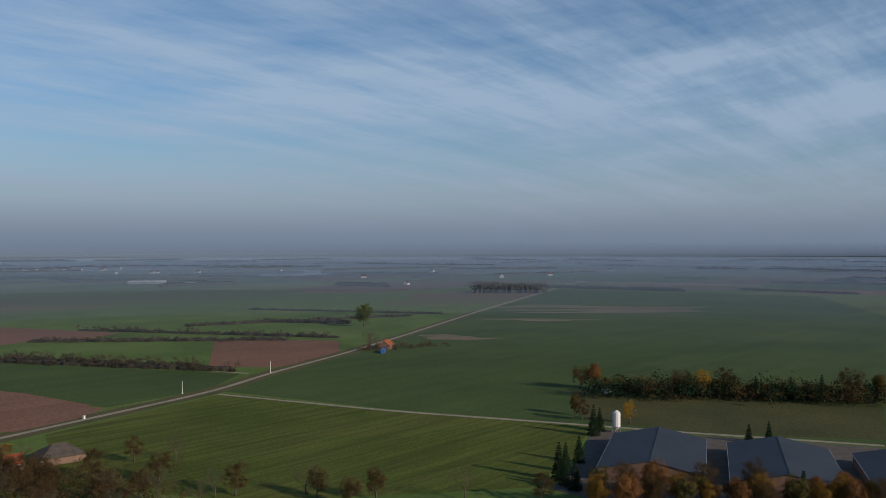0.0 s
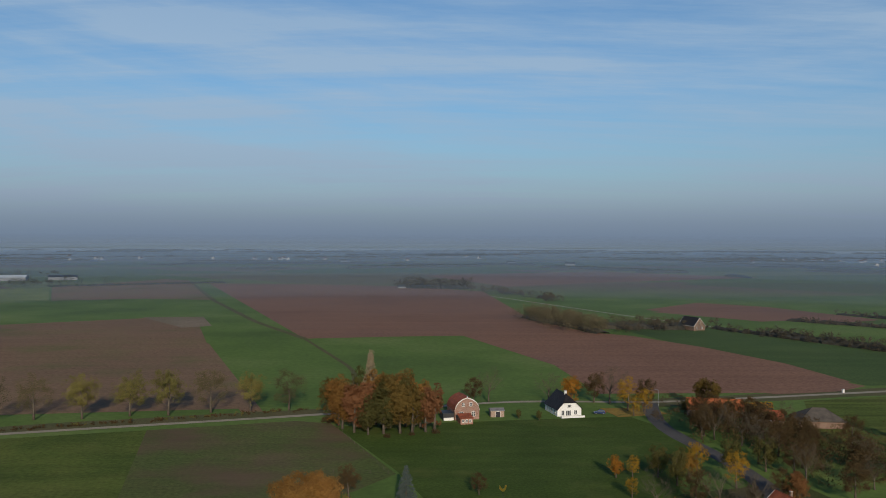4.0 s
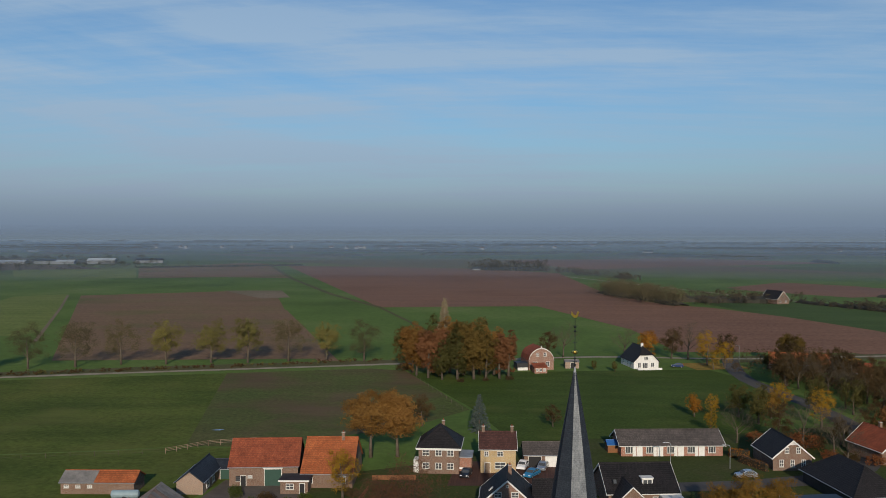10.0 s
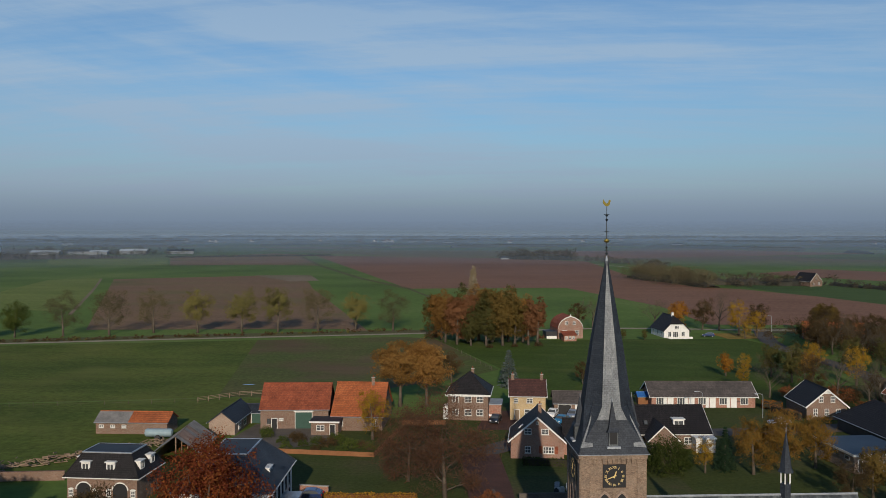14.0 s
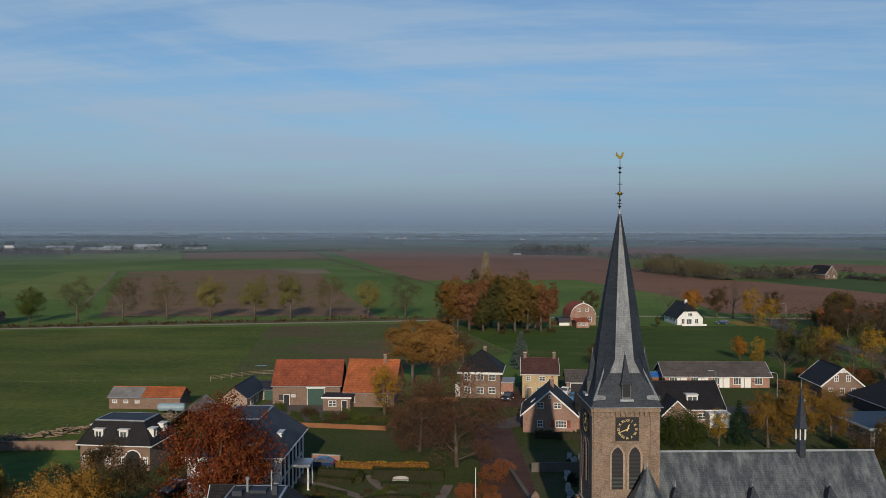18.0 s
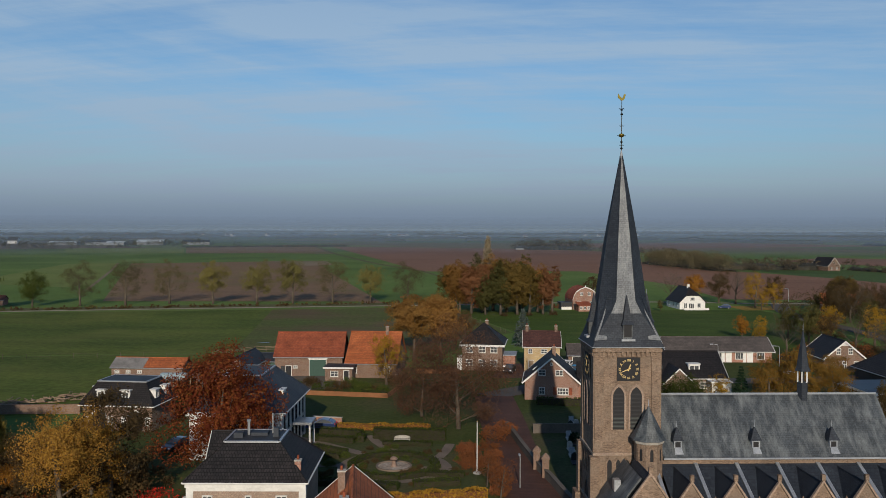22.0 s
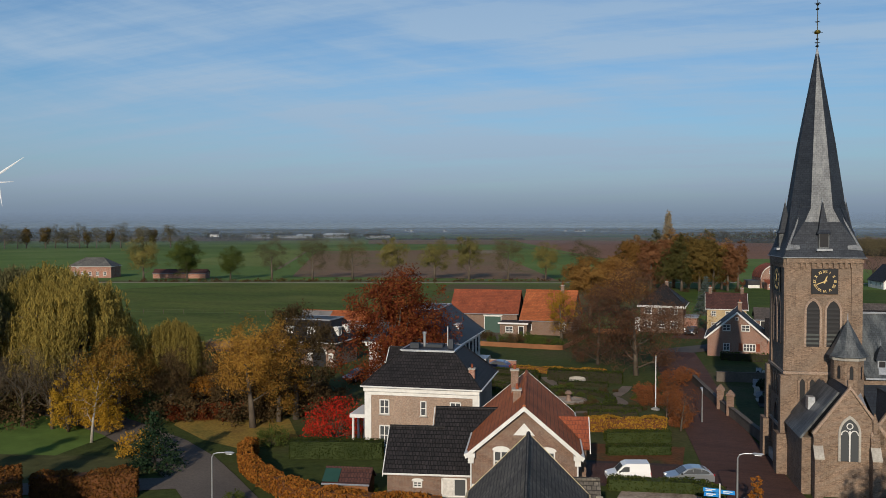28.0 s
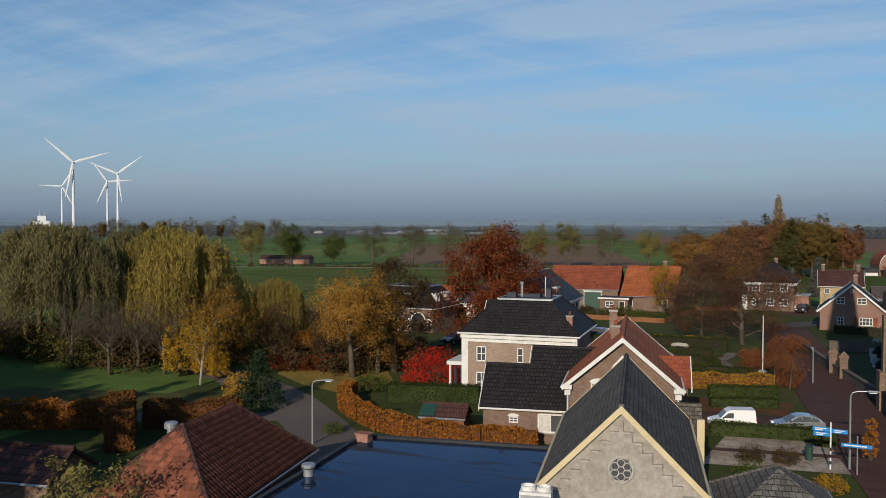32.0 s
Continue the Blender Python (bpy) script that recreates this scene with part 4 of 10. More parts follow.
def roof_polys(kind, w, d, e, r, o, top=0.35):
    """The sloping faces of a roof over a w by d house, eaves at e, ridge at r, overhang o."""
    x0, x1, y0, y1, ym = -w / 2 - o, w / 2 + o, -o, d + o, d / 2
    if kind == "x":
        ez = e - o * (r - e) / (d / 2)
        return [[(x0, y0, ez), (x1, y0, ez), (x1, ym, r), (x0, ym, r)], [(x1, y1, ez), (x0, y1, ez), (x0, ym, r), (x1, ym, r)]]
    if kind == "y":
        ez = e - o * (r - e) / (w / 2)
        return [[(x0, y1, ez), (x0, y0, ez), (0, y0, r), (0, y1, r)], [(x1, y0, ez), (x1, y1, ez), (0, y1, r), (0, y0, r)]]
    if kind == "hip":
        k = min(w, d) / 2
        ax, ay0, ay1 = (w / 2 - k, ym, ym) if w >= d else (0, k, d - k)
        if w >= d:
            return [[(x0, y0, e), (x1, y0, e), (ax, ym, r), (-ax, ym, r)], [(x1, y1, e), (x0, y1, e), (-ax, ym, r), (ax, ym, r)], [(x0, y1, e), (x0, y0, e), (-ax, ym, r)], [(x1, y0, e), (x1, y1, e), (ax, ym, r)]]
        return [[(x0, y1, e), (x0, y0, e), (0, ay0, r), (0, ay1, r)], [(x1, y0, e), (x1, y1, e), (0, ay1, r), (0, ay0, r)], [(x0, y0, e), (x1, y0, e), (0, ay0, r)], [(x1, y1, e), (x0, y1, e), (0, ay1, r)]]
    # flat-topped hip
    i = top * min(w, d) / 2 + o
    a, b = [(x0, y0), (x1, y0), (x1, y1), (x0, y1)], [(x0 + i, y0 + i), (x1 - i, y0 + i), (x1 - i, y1 - i), (x0 + i, y1 - i)]
    return [[(*a[k], e), (*a[(k + 1) % 4], e), (*b[(k + 1) % 4], r), (*b[k], r)] for k in range(4)]


def house(name, label, x, y, rz, w, d, e, r, kind, wall, roof, wins=(), o=0.35, trim=None, chims=(), top=0.7, category="house", gutter=True, doors=(), z=0.0, flat=None, boards="lr"):
    """A house: its front's middle at x, y, facing local -y."""
    h = thing(name, label, category, x, y, rz, z)
    g = Geo()
    if kind == "x":
        g.prism([(0, 0, 0), (0, d, 0), (0, d, e), (0, d / 2, r - 0.12), (0, 0, e)], (-w / 2, 0, 0), (w / 2, 0, 0))
    elif kind == "y":
        g.prism([(w / 2, 0, 0), (-w / 2, 0, 0), (-w / 2, 0, e), (0, 0, r - 0.12), (w / 2, 0, e)], (0, 0, 0), (0, d, 0))
    else:
        g.box(-w / 2, 0, 0, w / 2, d, e)
    part("wall", g, wall, h)
    polys = roof_polys(kind, w, d, e, r, o, top)
    for p in polys:
        part("roof_slope", Geo().slab([(a, b, c + 0.1) for a, b, c in p], 0.16), roof, h)
    if kind == "flat":
        i = top * min(w, d) / 2
        part("roof_deck", Geo().box(-w / 2 + i, i, r - 0.1, w / 2 - i, d - i, r + 0.06), flat or M_BITUMEN, h)
        gg = Geo()
        q = 0.22
        for x0, y0, x1, y1 in ((-w / 2 + i - q, i - q, w / 2 - i + q, i), (-w / 2 + i - q, d - i, w / 2 - i + q, d - i + q), (-w / 2 + i - q, i, -w / 2 + i, d - i), (w / 2 - i, i, w / 2 - i + q, d - i)):
            gg.box(x0, y0, r - 0.05, x1, y1, r + 0.12)
        part("roof_edge", gg, M_ZINC, h)
    if kind in ("x", "y"):
        cap = Geo()
        if kind == "x":
            cap.tube([(-w / 2 - o, d / 2, r + 0.1), (w / 2 + o, d / 2, r + 0.1)], [0.13, 0.13], 8)
        else:
            cap.tube([(0, -o, r + 0.1), (0, d + o, r + 0.1)], [0.13, 0.13], 8)
        part("ridge_cap", cap, roof, h)
        if trim:
            for p in polys:
                for a, b in ((p[1], p[2]), (p[3], p[0])):
                    a, b = Vector(a), Vector(b)
                    if kind == "x" and ("r" if a.x > 0 else "l") not in boards:
                        continue
                    out = Vector((0.03 if a.x > 0 else -0.03, 0, 0)) if kind == "x" else Vector((0, -0.04 if a.y < d / 2 else 0.04, 0))
                    up = Vector((0, 0, 0.13))
                    part("bargeboard", Geo().prism([a + up, b + up, b - up * 1.6, a - up * 1.6], out, out * 3), trim, h)
    else:
        for p in polys[: 4 if kind == "hip" else 4]:
            a, b = Vector(p[0]), Vector(p[-1])
            part("hip_cap", Geo().tube([a + Vector((0, 0, 0.1)), b + Vector((0, 0, 0.1))], [0.1, 0.1], 6), roof, h)
    if gutter:
        for p in polys:
            a, b = Vector(p[0]), Vector(p[1])
            mid = (a + b) / 2 - Vector((0, d / 2, 0))
            mid.z = 0
            off = mid.normalized() * 0.06 + Vector((0, 0, 0.02))
            part("gutter", Geo().tube([a + off, b + off], [0.08, 0.08], 6), trim or M_ZINC, h)
    for q in wins:
        face, u, zz, ww, hh = q[:5]
        kw = q[5] if len(q) > 5 else {}
        window(h, side(face, w, d, u, zz), ww, hh, **kw)
    for q in doors:
        face, u, ww, hh, mt = q
        door(h, side(face, w, d, u, 0.02), ww, hh, mt)
    for c in chims:
        chimney(h, *c)
    return h


def dormer(parent, x, y, z, w=1.3, h=1.3, d=1.6, wall=None, roof=None, rz=0, flat=True):
    """A roof dormer: body with a window, flat or gabled top."""
    m = pose(x, y, z, 0, 0, rz)
    ob = part("dormer", Geo().box(-w / 2, 0, 0, w / 2, d, h), wall or M_WHITE, parent, m=m)
    if flat:
        part("dormer_roof", Geo().box(-w / 2 - 0.15, -0.18, h + 0.002, w / 2 + 0.15, d, h + 0.14), M_WHITE, ob)
    else:
        g = Geo()
        for s in (-1, 1):
            g.slab([(s * (w / 2 + 0.2), -0.2, h - 0.05), (0, -0.2, h + w * 0.5), (0, d + 0.5, h + w * 0.5), (s * (w / 2 + 0.2), d + 0.5, h - 0.05)], 0.1)
        part("dormer_roof", g, roof or M_TILE_DARK, ob)
    window(ob, pose(0, -0.005, 0.15), w - 0.25, h - 0.3, (2, 1), sill=False, name="dormer_window")
    return ob


# ---------- trees ----------
def leaf_cloud(rng, centres, spread, per, size, squash=0.8, slim=0.36, hang=0.0, out=None, bias=0.0):
    """Many small leaf blades round the given clump centres; out and bias turn them to face outwards."""
    c = np.repeat(np.asarray(centres, float), per, 0)
    n = len(c)
    c = c + rng.normal(0, 1, (n, 3)) * np.array([1, 1, squash]) * np.repeat(np.broadcast_to(spread, len(centres)), per)[:, None] * 0.6
    a = rng.normal(0, 1, (n, 3)) * (1 - hang) + np.array([0, 0, 1.6 * hang])
    if out is not None:
        face = rng.normal(0, 1, (n, 3)) * (1 - bias) + np.repeat(out, per, 0) * 2.0 * bias
        a = np.cross(face, a)
    a /= np.linalg.norm(a, axis=1)[:, None] + 1e-9
    b = np.cross(a, rng.normal(0, 1, (n, 3))) if out is None else np.cross(a, face)
    b /= np.linalg.norm(b, axis=1)[:, None] + 1e-9
    s = (size * rng.uniform(0.6, 1.3, n))[:, None]
    v = np.stack([c - a * s * 0.62, c + b * s * slim + a * s * 0.1, c + a * s * 0.62, c - b * s * slim + a * s * 0.1], 1).reshape(-1, 3)
    f = np.arange(4 * n).reshape(-1, 4)
    return v, f


def quad_mesh(name, v, f, mat):
    me = bpy.data.meshes.new(name)
    me.vertices.add(len(v))
    me.vertices.foreach_set("co", np.asarray(v, np.float32).ravel())
    me.loops.add(f.size)
    me.loops.foreach_set("vertex_index", f.ravel().astype(np.int32))
    me.polygons.add(len(f))
    me.polygons.foreach_set("loop_start", np.arange(0, f.size, f.shape[1], dtype=np.int32))
    me.materials.append(mat)
    me.update(calc_edges=True)
    return me


def grow(rng, g, base, way, length, rad, depth, tips, spread=0.6, kids=3, rise=0.15, sides=5):
    """A limb that bends and forks; its ends are gathered in tips."""
    p, d = Vector(base), Vector(way).normalized()
    pts, n = [p.copy()], 3 if depth > 1 else 2 if depth == 1 else 1
    for _ in range(n):
        d = (d + Vector(rng.normal(0, 0.16, 3)) + Vector((0, 0, rise * 0.3))).normalized()
        p = p + d * length / n
        pts.append(p.copy())
    end = rad * 0.55
    g.tube(pts, [rad + (end - rad) * i / n for i in range(n + 1)], max(3, sides))
    if depth == 0:
        tips.append(p)
        return
    for k in range(kids):
        at = pts[-1] if k == 0 else pts[1 + int(rng.integers(0, n))]
        ang = rng.uniform(0, TAU)
        s = d.orthogonal().normalized()
        o = math.cos(ang) * s + math.sin(ang) * d.cross(s)
        nd = (d + o * spread * rng.uniform(0.6, 1.4) * (0.4 if k == 0 else 1.0) + Vector((0, 0, rise))).normalized()
        grow(rng, g, at, nd, length * rng.uniform(0.62, 0.85), end * (0.95 if k == 0 else 0.7), depth - 1, tips, spread, kids, rise, sides - 1)


def broadleaf(seed, h, width, clear, leaf, n_clump, per, size, bark=None, bare=0.0, depth=3, kids=3, shape=1.0, slim=0.36, hang=0.0, loose=0.075, lobes=11, stout=1.0):
    """Meshes of a deciduous tree: forked trunk and limbs, and a crown of leaf clumps with gaps."""
    rng = np.random.default_rng(seed)
    g, tips = Geo(), []
    lean = rng.normal(0, 0.04, 2)
    top = Vector((lean[0] * h, lean[1] * h, h * 0.72))
    r0 = (0.022 * h + 0.05) * stout
    trunk = [Vector((0, 0, -0.1)), Vector((lean[0] * h * 0.2, lean[1] * h * 0.2, h * 0.22)), Vector((lean[0] * h * 0.6, lean[1] * h * 0.6, h * 0.5)), top]
    g.tube(trunk, [r0 * 1.25, r0 * 0.85, r0 * 0.5, r0 * 0.15], 8)
    limbs = 9
    reach = 1.0 / sum(0.73 ** i for i in range(depth))
    for i in range(limbs):
        t = clear + (0.95 - clear) * (i / limbs) ** 0.9
        z = t * h * 0.75
        a = i * 2.4 + rng.uniform(-0.4, 0.4)
        env = width / 2 * math.sqrt(max(0.12, 1 - ((z / h - 0.55) / 0.62) ** 2))
        grow(rng, g, (lean[0] * z, lean[1] * z, z), (math.cos(a), math.sin(a), 0.4 + t * 0.5), env * reach, r0 * 0.42 * (1.1 - t), depth - 1, tips, 0.65, kids, 0.12, 5)
    tips = np.array([tuple(p) for p in tips])
    mz = (clear * 0.85 + 1) / 2 * h
    half = np.array([width / 2, width / 2, (h - mz) * shape])
    # the crown is made of lobes, each a bough's worth of clumps
    lobe = rng.normal(0, 1, (lobes, 3))
    lobe /= np.linalg.norm(lobe, axis=1)[:, None]
    lobe *= rng.uniform(0.48, 0.72, lobes)[:, None]
    big = rng.uniform(0.36, 0.56, lobes)
    k = rng.integers(0, lobes, n_clump)
    u = rng.normal(0, 1, (n_clump, 3))
    u /= np.linalg.norm(u, axis=1)[:, None]
    rr = rng.uniform(0.2, 1.0, n_clump) ** 0.4
    cl = (lobe[k] + u * (rr * big[k])[:, None]) * half + np.array([0, 0, mz])
    way = u * 0.6 + lobe[k]
    keep = rng.uniform(0, 1, n_clump) > bare
    cl, way = cl[keep], way[keep]
    if len(tips):
        t = tips[rng.uniform(0, 1, len(tips)) > bare]
        cl, way = np.concatenate([cl, t]), np.concatenate([way, (t - np.array([0, 0, mz])) / half])
    way /= np.linalg.norm(way, axis=1)[:, None] + 1e-6
    v, f = leaf_cloud(rng, cl, width * loose, per, size, 0.8, slim, hang, way, 0.0 if slim < 0.2 else 0.5)
    return g.mesh("trunk", bark or M_BARK, True), quad_mesh("crown", v, f, leaf)


def bare_tree(seed, h, width, depth=5, kids=3, bark=None, twig=0.012):
    rng = np.random.default_rng(seed)
    g, tips = Geo(), []
    r0 = 0.02 * h + 0.04
    g.tube([(0, 0, -0.1), (0.02 * h, 0, h * 0.2), (0, 0.02 * h, h * 0.42)], [r0 * 1.2, r0 * 0.85, r0 * 0.6], 7)
    k = Geo()
    for i in range(7):
        a = i * 2.4 + rng.uniform(-0.3, 0.3)
        z = h * (0.2 + 0.22 * i / 6)
        grow(rng, k, (0, 0.02 * h * i / 6, z), (math.cos(a) * width / h, math.sin(a) * width / h, 0.9), h * 0.26, r0 * 0.4, depth - 1, tips, 0.6, kids, 0.1, 4)
    v, f = leaf_cloud(rng, [tuple(p) for p in tips], 0.5, 5, 0.8, 0.9, 0.02, 0.3)
    k.add([tuple(p) for p in v], [tuple(int(j) for j in q) for q in f])
    return g.mesh("trunk", bark or M_BARK, True), k.mesh("crown", M_TWIG)


def conifer(seed, h, width, leaf, rows=16):
    rng = np.random.default_rng(seed)
    g = Geo().tube([(0, 0, -0.1), (0, 0, h * 0.5), (0, 0, h)], [0.02 * h + 0.05, 0.012 * h + 0.02, 0.01], 6)
    cl, sp = [], []
    for i in range(rows):
        t = i / (rows - 1)
        z = h * (0.06 + 0.92 * t)
        r = width / 2 * (1 - t) ** 0.85 + 0.05
        n = max(3, int(9 * (1 - t) + 3))
        for k in range(n):
            a = TAU * k / n + rng.uniform(0, 1.5)
            for q in (0.35, 0.7, 1.0):
                cl.append((r * q * math.cos(a), r * q * math.sin(a), z - 0.06 * h * q * (1 - t)))
                sp.append(0.06 * width + 0.02)
    v, f = leaf_cloud(rng, cl, np.array(sp), 14, 0.055 * h ** 0.75, 0.5)
    return g.mesh("trunk", M_BARK, True), quad_mesh("crown", v, f, leaf)


def willow(seed, h, width, leaf, tufts=64, fall=1.0):
    """A weeping willow: tufts of hanging strands over a dome, with gaps between them."""
    rng = np.random.default_rng(seed)
    g, tips = Geo(), []
    g.tube([(0, 0, -0.1), (0.2, 0.1, h * 0.25), (0, 0.3, h * 0.5)], [0.55, 0.42, 0.3], 8)
    cl = []
    for i in range(tufts):
        a, q = i * 2.4 + rng.uniform(-0.3, 0.3), ((i + 0.5) / tufts) ** 0.55
        r = width / 2 * q * (1 + 0.14 * math.sin(3 * a + seed))
        zt = h * (1 - 0.38 * q ** 2.4) * rng.uniform(0.93, 1.0)
        drop = rng.uniform(0.28, 0.5) * h * (0.4 + 0.75 * q) * fall
        for _ in range(15):
            ox, oy = rng.normal(0, 0.055 * width, 2)
            z0 = zt - (ox * ox + oy * oy) * 0.5 + rng.normal(0, 0.2)
            ln = min(drop * rng.uniform(0.6, 1.15), z0 - 0.6)
            x, y = r * math.cos(a) + ox, r * math.sin(a) + oy
            for s in np.arange(0, ln, 0.34):
                cl.append((x * (1 + 0.012 * s) + 0.1 * math.sin(s + i), y * (1 + 0.012 * s), z0 - s))
    for i in range(10):
        a = i * 2.4
        grow(rng, g, (0, 0.2, h * 0.4), (math.cos(a), math.sin(a), 1.0), h * 0.28, 0.2, 1, tips, 0.6, 2, 0.1, 5)
    v, f = leaf_cloud(rng, cl, 0.2, 5, 0.34, 1.6, 0.15, 0.6)
    return g.mesh("trunk", M_BARK, True), quad_mesh("crown", v, f, leaf)


def poplar(seed, h, width, leaf, per=9):
    rng = np.random.default_rng(seed)
    g = Geo().tube([(0, 0, -0.1), (0, 0, h * 0.5), (0, 0, h)], [0.35, 0.2, 0.03], 7)
    cl = []
    for i in range(420):
        z = rng.uniform(0.1, 1) * h
        r = width / 2 * math.sin(math.pi * min(1, (z / h) ** 0.7)) ** 0.7 * rng.uniform(0.3, 1)
        a = rng.uniform(0, TAU)
        cl.append((r * math.cos(a), r * math.sin(a), z))
        if i % 4 == 0:
            g.tube([(0, 0, z * 0.8), (r * math.cos(a), r * math.sin(a), z + 0.8)], [0.05, 0.012], 4)
    v, f = leaf_cloud(rng, cl, 0.5, per, 0.36, 1.6)
    return g.mesh("trunk", M_PALEBARK, True), quad_mesh("crown", v, f, leaf)


_rng = random.Random(7)


def plant(name, label, meshes, x, y, s=1.0, turn=None, group="", category="tree", z=0.0):
    t = thing(name, label, category, x, y, _rng.uniform(0, 360) if turn is None else turn, z, group, s)
    part("trunk", meshes[0], None, t)
    part("crown", meshes[1], None, t)
    return t


def hedge(name, label, pts, w, h, leaf, group="", wob=0.08, dens=26, size=0.24, category="hedge", core_mat=None):
    """A clipped hedge along a line: a dense twig core under a skin of leaves."""
    rng = np.random.default_rng(int(abs(pts[0][0] * 13 + pts[0][1] * 7)) + 3)
    p = [Vector((x, y, 0)) for x, y in pts]
    t = thing(name, label, category, p[0].x, p[0].y, 0, 0, group)
    core, cl = Geo(), []
    for a, b in zip(p, p[1:]):
        d = (b - a).normalized()
        s = Vector((d.y, -d.x, 0))
        ln = (b - a).length
        q = [a + s * w * 0.42 - p[0], b + s * w * 0.42 - p[0], b - s * w * 0.42 - p[0], a - s * w * 0.42 - p[0]]
        core.prism(q, (0, 0, 0), (0, 0, h * 0.93))
        area = ln * (2 * h + w)
        n = int(area * dens)
        for _ in range(n):
            u, e = rng.uniform(0, ln), rng.uniform(0, 2 * h + w)
            if e < h:
                o = s * w / 2 + Vector((0, 0, e))
            elif e < h + w:
                o = s * (w / 2 - (e - h)) + Vector((0, 0, h))
            else:
                o = -s * w / 2 + Vector((0, 0, e - h - w))
            c = a - p[0] + d * u + o
            k = 1 + wob * math.sin(u * 1.3) + wob * 0.6 * math.sin(u * 3.1)
            cl.append((c.x, c.y, c.z * k))
    for c, d in ((p[0], p[0] - p[1]), (p[-1], p[-1] - p[-2])):
        d = d.normalized()
        for _ in range(int(w * h * dens * 1.3)):
            o = c - p[0] + Vector((d.y, -d.x, 0)) * w * rng.uniform(-0.5, 0.5) + d * 0.05
            cl.append((o.x, o.y, h * rng.uniform(0, 1)))
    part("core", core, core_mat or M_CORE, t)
    v, f = leaf_cloud(rng, cl, 0.07, 1, size)
    part("leaves", quad_mesh("leaves", v, f, leaf), None, t)
    return t


def shrub(seed, h, width, leaf, n=70, per=26, size=0.14):
    rng = np.random.default_rng(seed)
    g, cl = Geo(), []
    for i in range(n):
        a, q = rng.uniform(0, TAU), rng.uniform(0.1, 1) ** 0.5
        z = h * (0.12 + 0.85 * rng.uniform(0, 1) * math.sqrt(max(0.05, 1 - q * q * 0.8)))
        cl.append((width / 2 * q * math.cos(a), width / 2 * q * math.sin(a), z))
        if i % 6 == 0:
            g.tube([(0, 0, -0.05), (cl[-1][0] * 0.5, cl[-1][1] * 0.5, z * 0.6), cl[-1]], [0.05, 0.03, 0.01], 4)
    v, f = leaf_cloud(rng, cl, width * 0.1, per, size)
    return g.mesh("trunk", M_TWIG), quad_mesh("crown", v, f, leaf)

# ---------- church ----------
church = thing("church", "brown brick village church with slate spire and long slate nave", "church", 5.35, 105.75, 9)
TW = 3.0  # half the tower's side


def lancet(parent, m, w, h, fill, rim=None, name="lancet_window", louvres=0, tracery=False):
    """A pointed opening set into a wall: moulded rim, dark filling, louvres or tracery."""
    n = 7

    def outline(w, h):
        r = w * 0.95
        cx = r - w / 2
        top = h - math.sqrt(r * r - cx * cx)
        arc = [(cx - r * math.cos(t), top + r * math.sin(t)) for t in [math.acos(cx / r) * i / n for i in range(n + 1)]]
        return [(-w / 2, 0)] + arc + [(-x, z) for x, z in arc[-2::-1]] + [(w / 2, 0)]

    a, b = outline(w, h), outline(w + 0.34, h + 0.26)
    g = Geo()
    k = len(a)
    g.add([(x, -0.08, z) for x, z in b] + [(x, -0.08, z) for x, z in a] + [(x, 0.05, z) for x, z in b] + [(x, 0.2, z) for x, z in a],
          [(i, i + 1, k + i + 1, k + i) for i in range(k - 1)] + [(2 * k + i, i, i + 1, 2 * k + i + 1)[::-1] for i in range(k - 1)] + [(k + i, k + i + 1, 3 * k + i + 1, 3 * k + i) for i in range(k - 1)])
    ob = part(name, g, rim or M_CHURCH, parent, m=m)
    # closed panel; with M_DARK its colour stands for the shade within
    part("filling", Geo().prism([(x, 0, z) for x, z in a], (0, -0.02, 0), (0, 0.12, 0)), fill, ob)
    for i in range(louvres):
        z = h * 0.84 * (i + 0.5) / louvres
        part("louvre", Geo().prism([(-w / 2, -0.05, z), (w / 2, -0.05, z), (w / 2, -0.022, z + 0.16), (-w / 2, -0.022, z + 0.16)], (0, 0, 0), (0, 0, 0.035)), M_DARK if i > 2 else M_IRON, ob)
    if tracery:
        t = Geo()
        t.box(-0.05, -0.1, 0, 0.05, -0.022, h * 0.72)
        for s in (-1, 1):
            t.tube([(s * w * 0.25 + w * 0.22 * math.cos(q), -0.06, h * 0.62 + w * 0.26 * math.sin(q)) for q in np.linspace(0, math.pi, 7)], [0.045] * 7, 4)
        t.tube([(w * 0.17 * math.cos(q), -0.06, h * 0.83 + w * 0.17 * math.sin(q)) for q in np.linspace(0, TAU, 11)], [0.045] * 11, 4)
        part("tracery", t, M_WHITE, ob)
    return ob


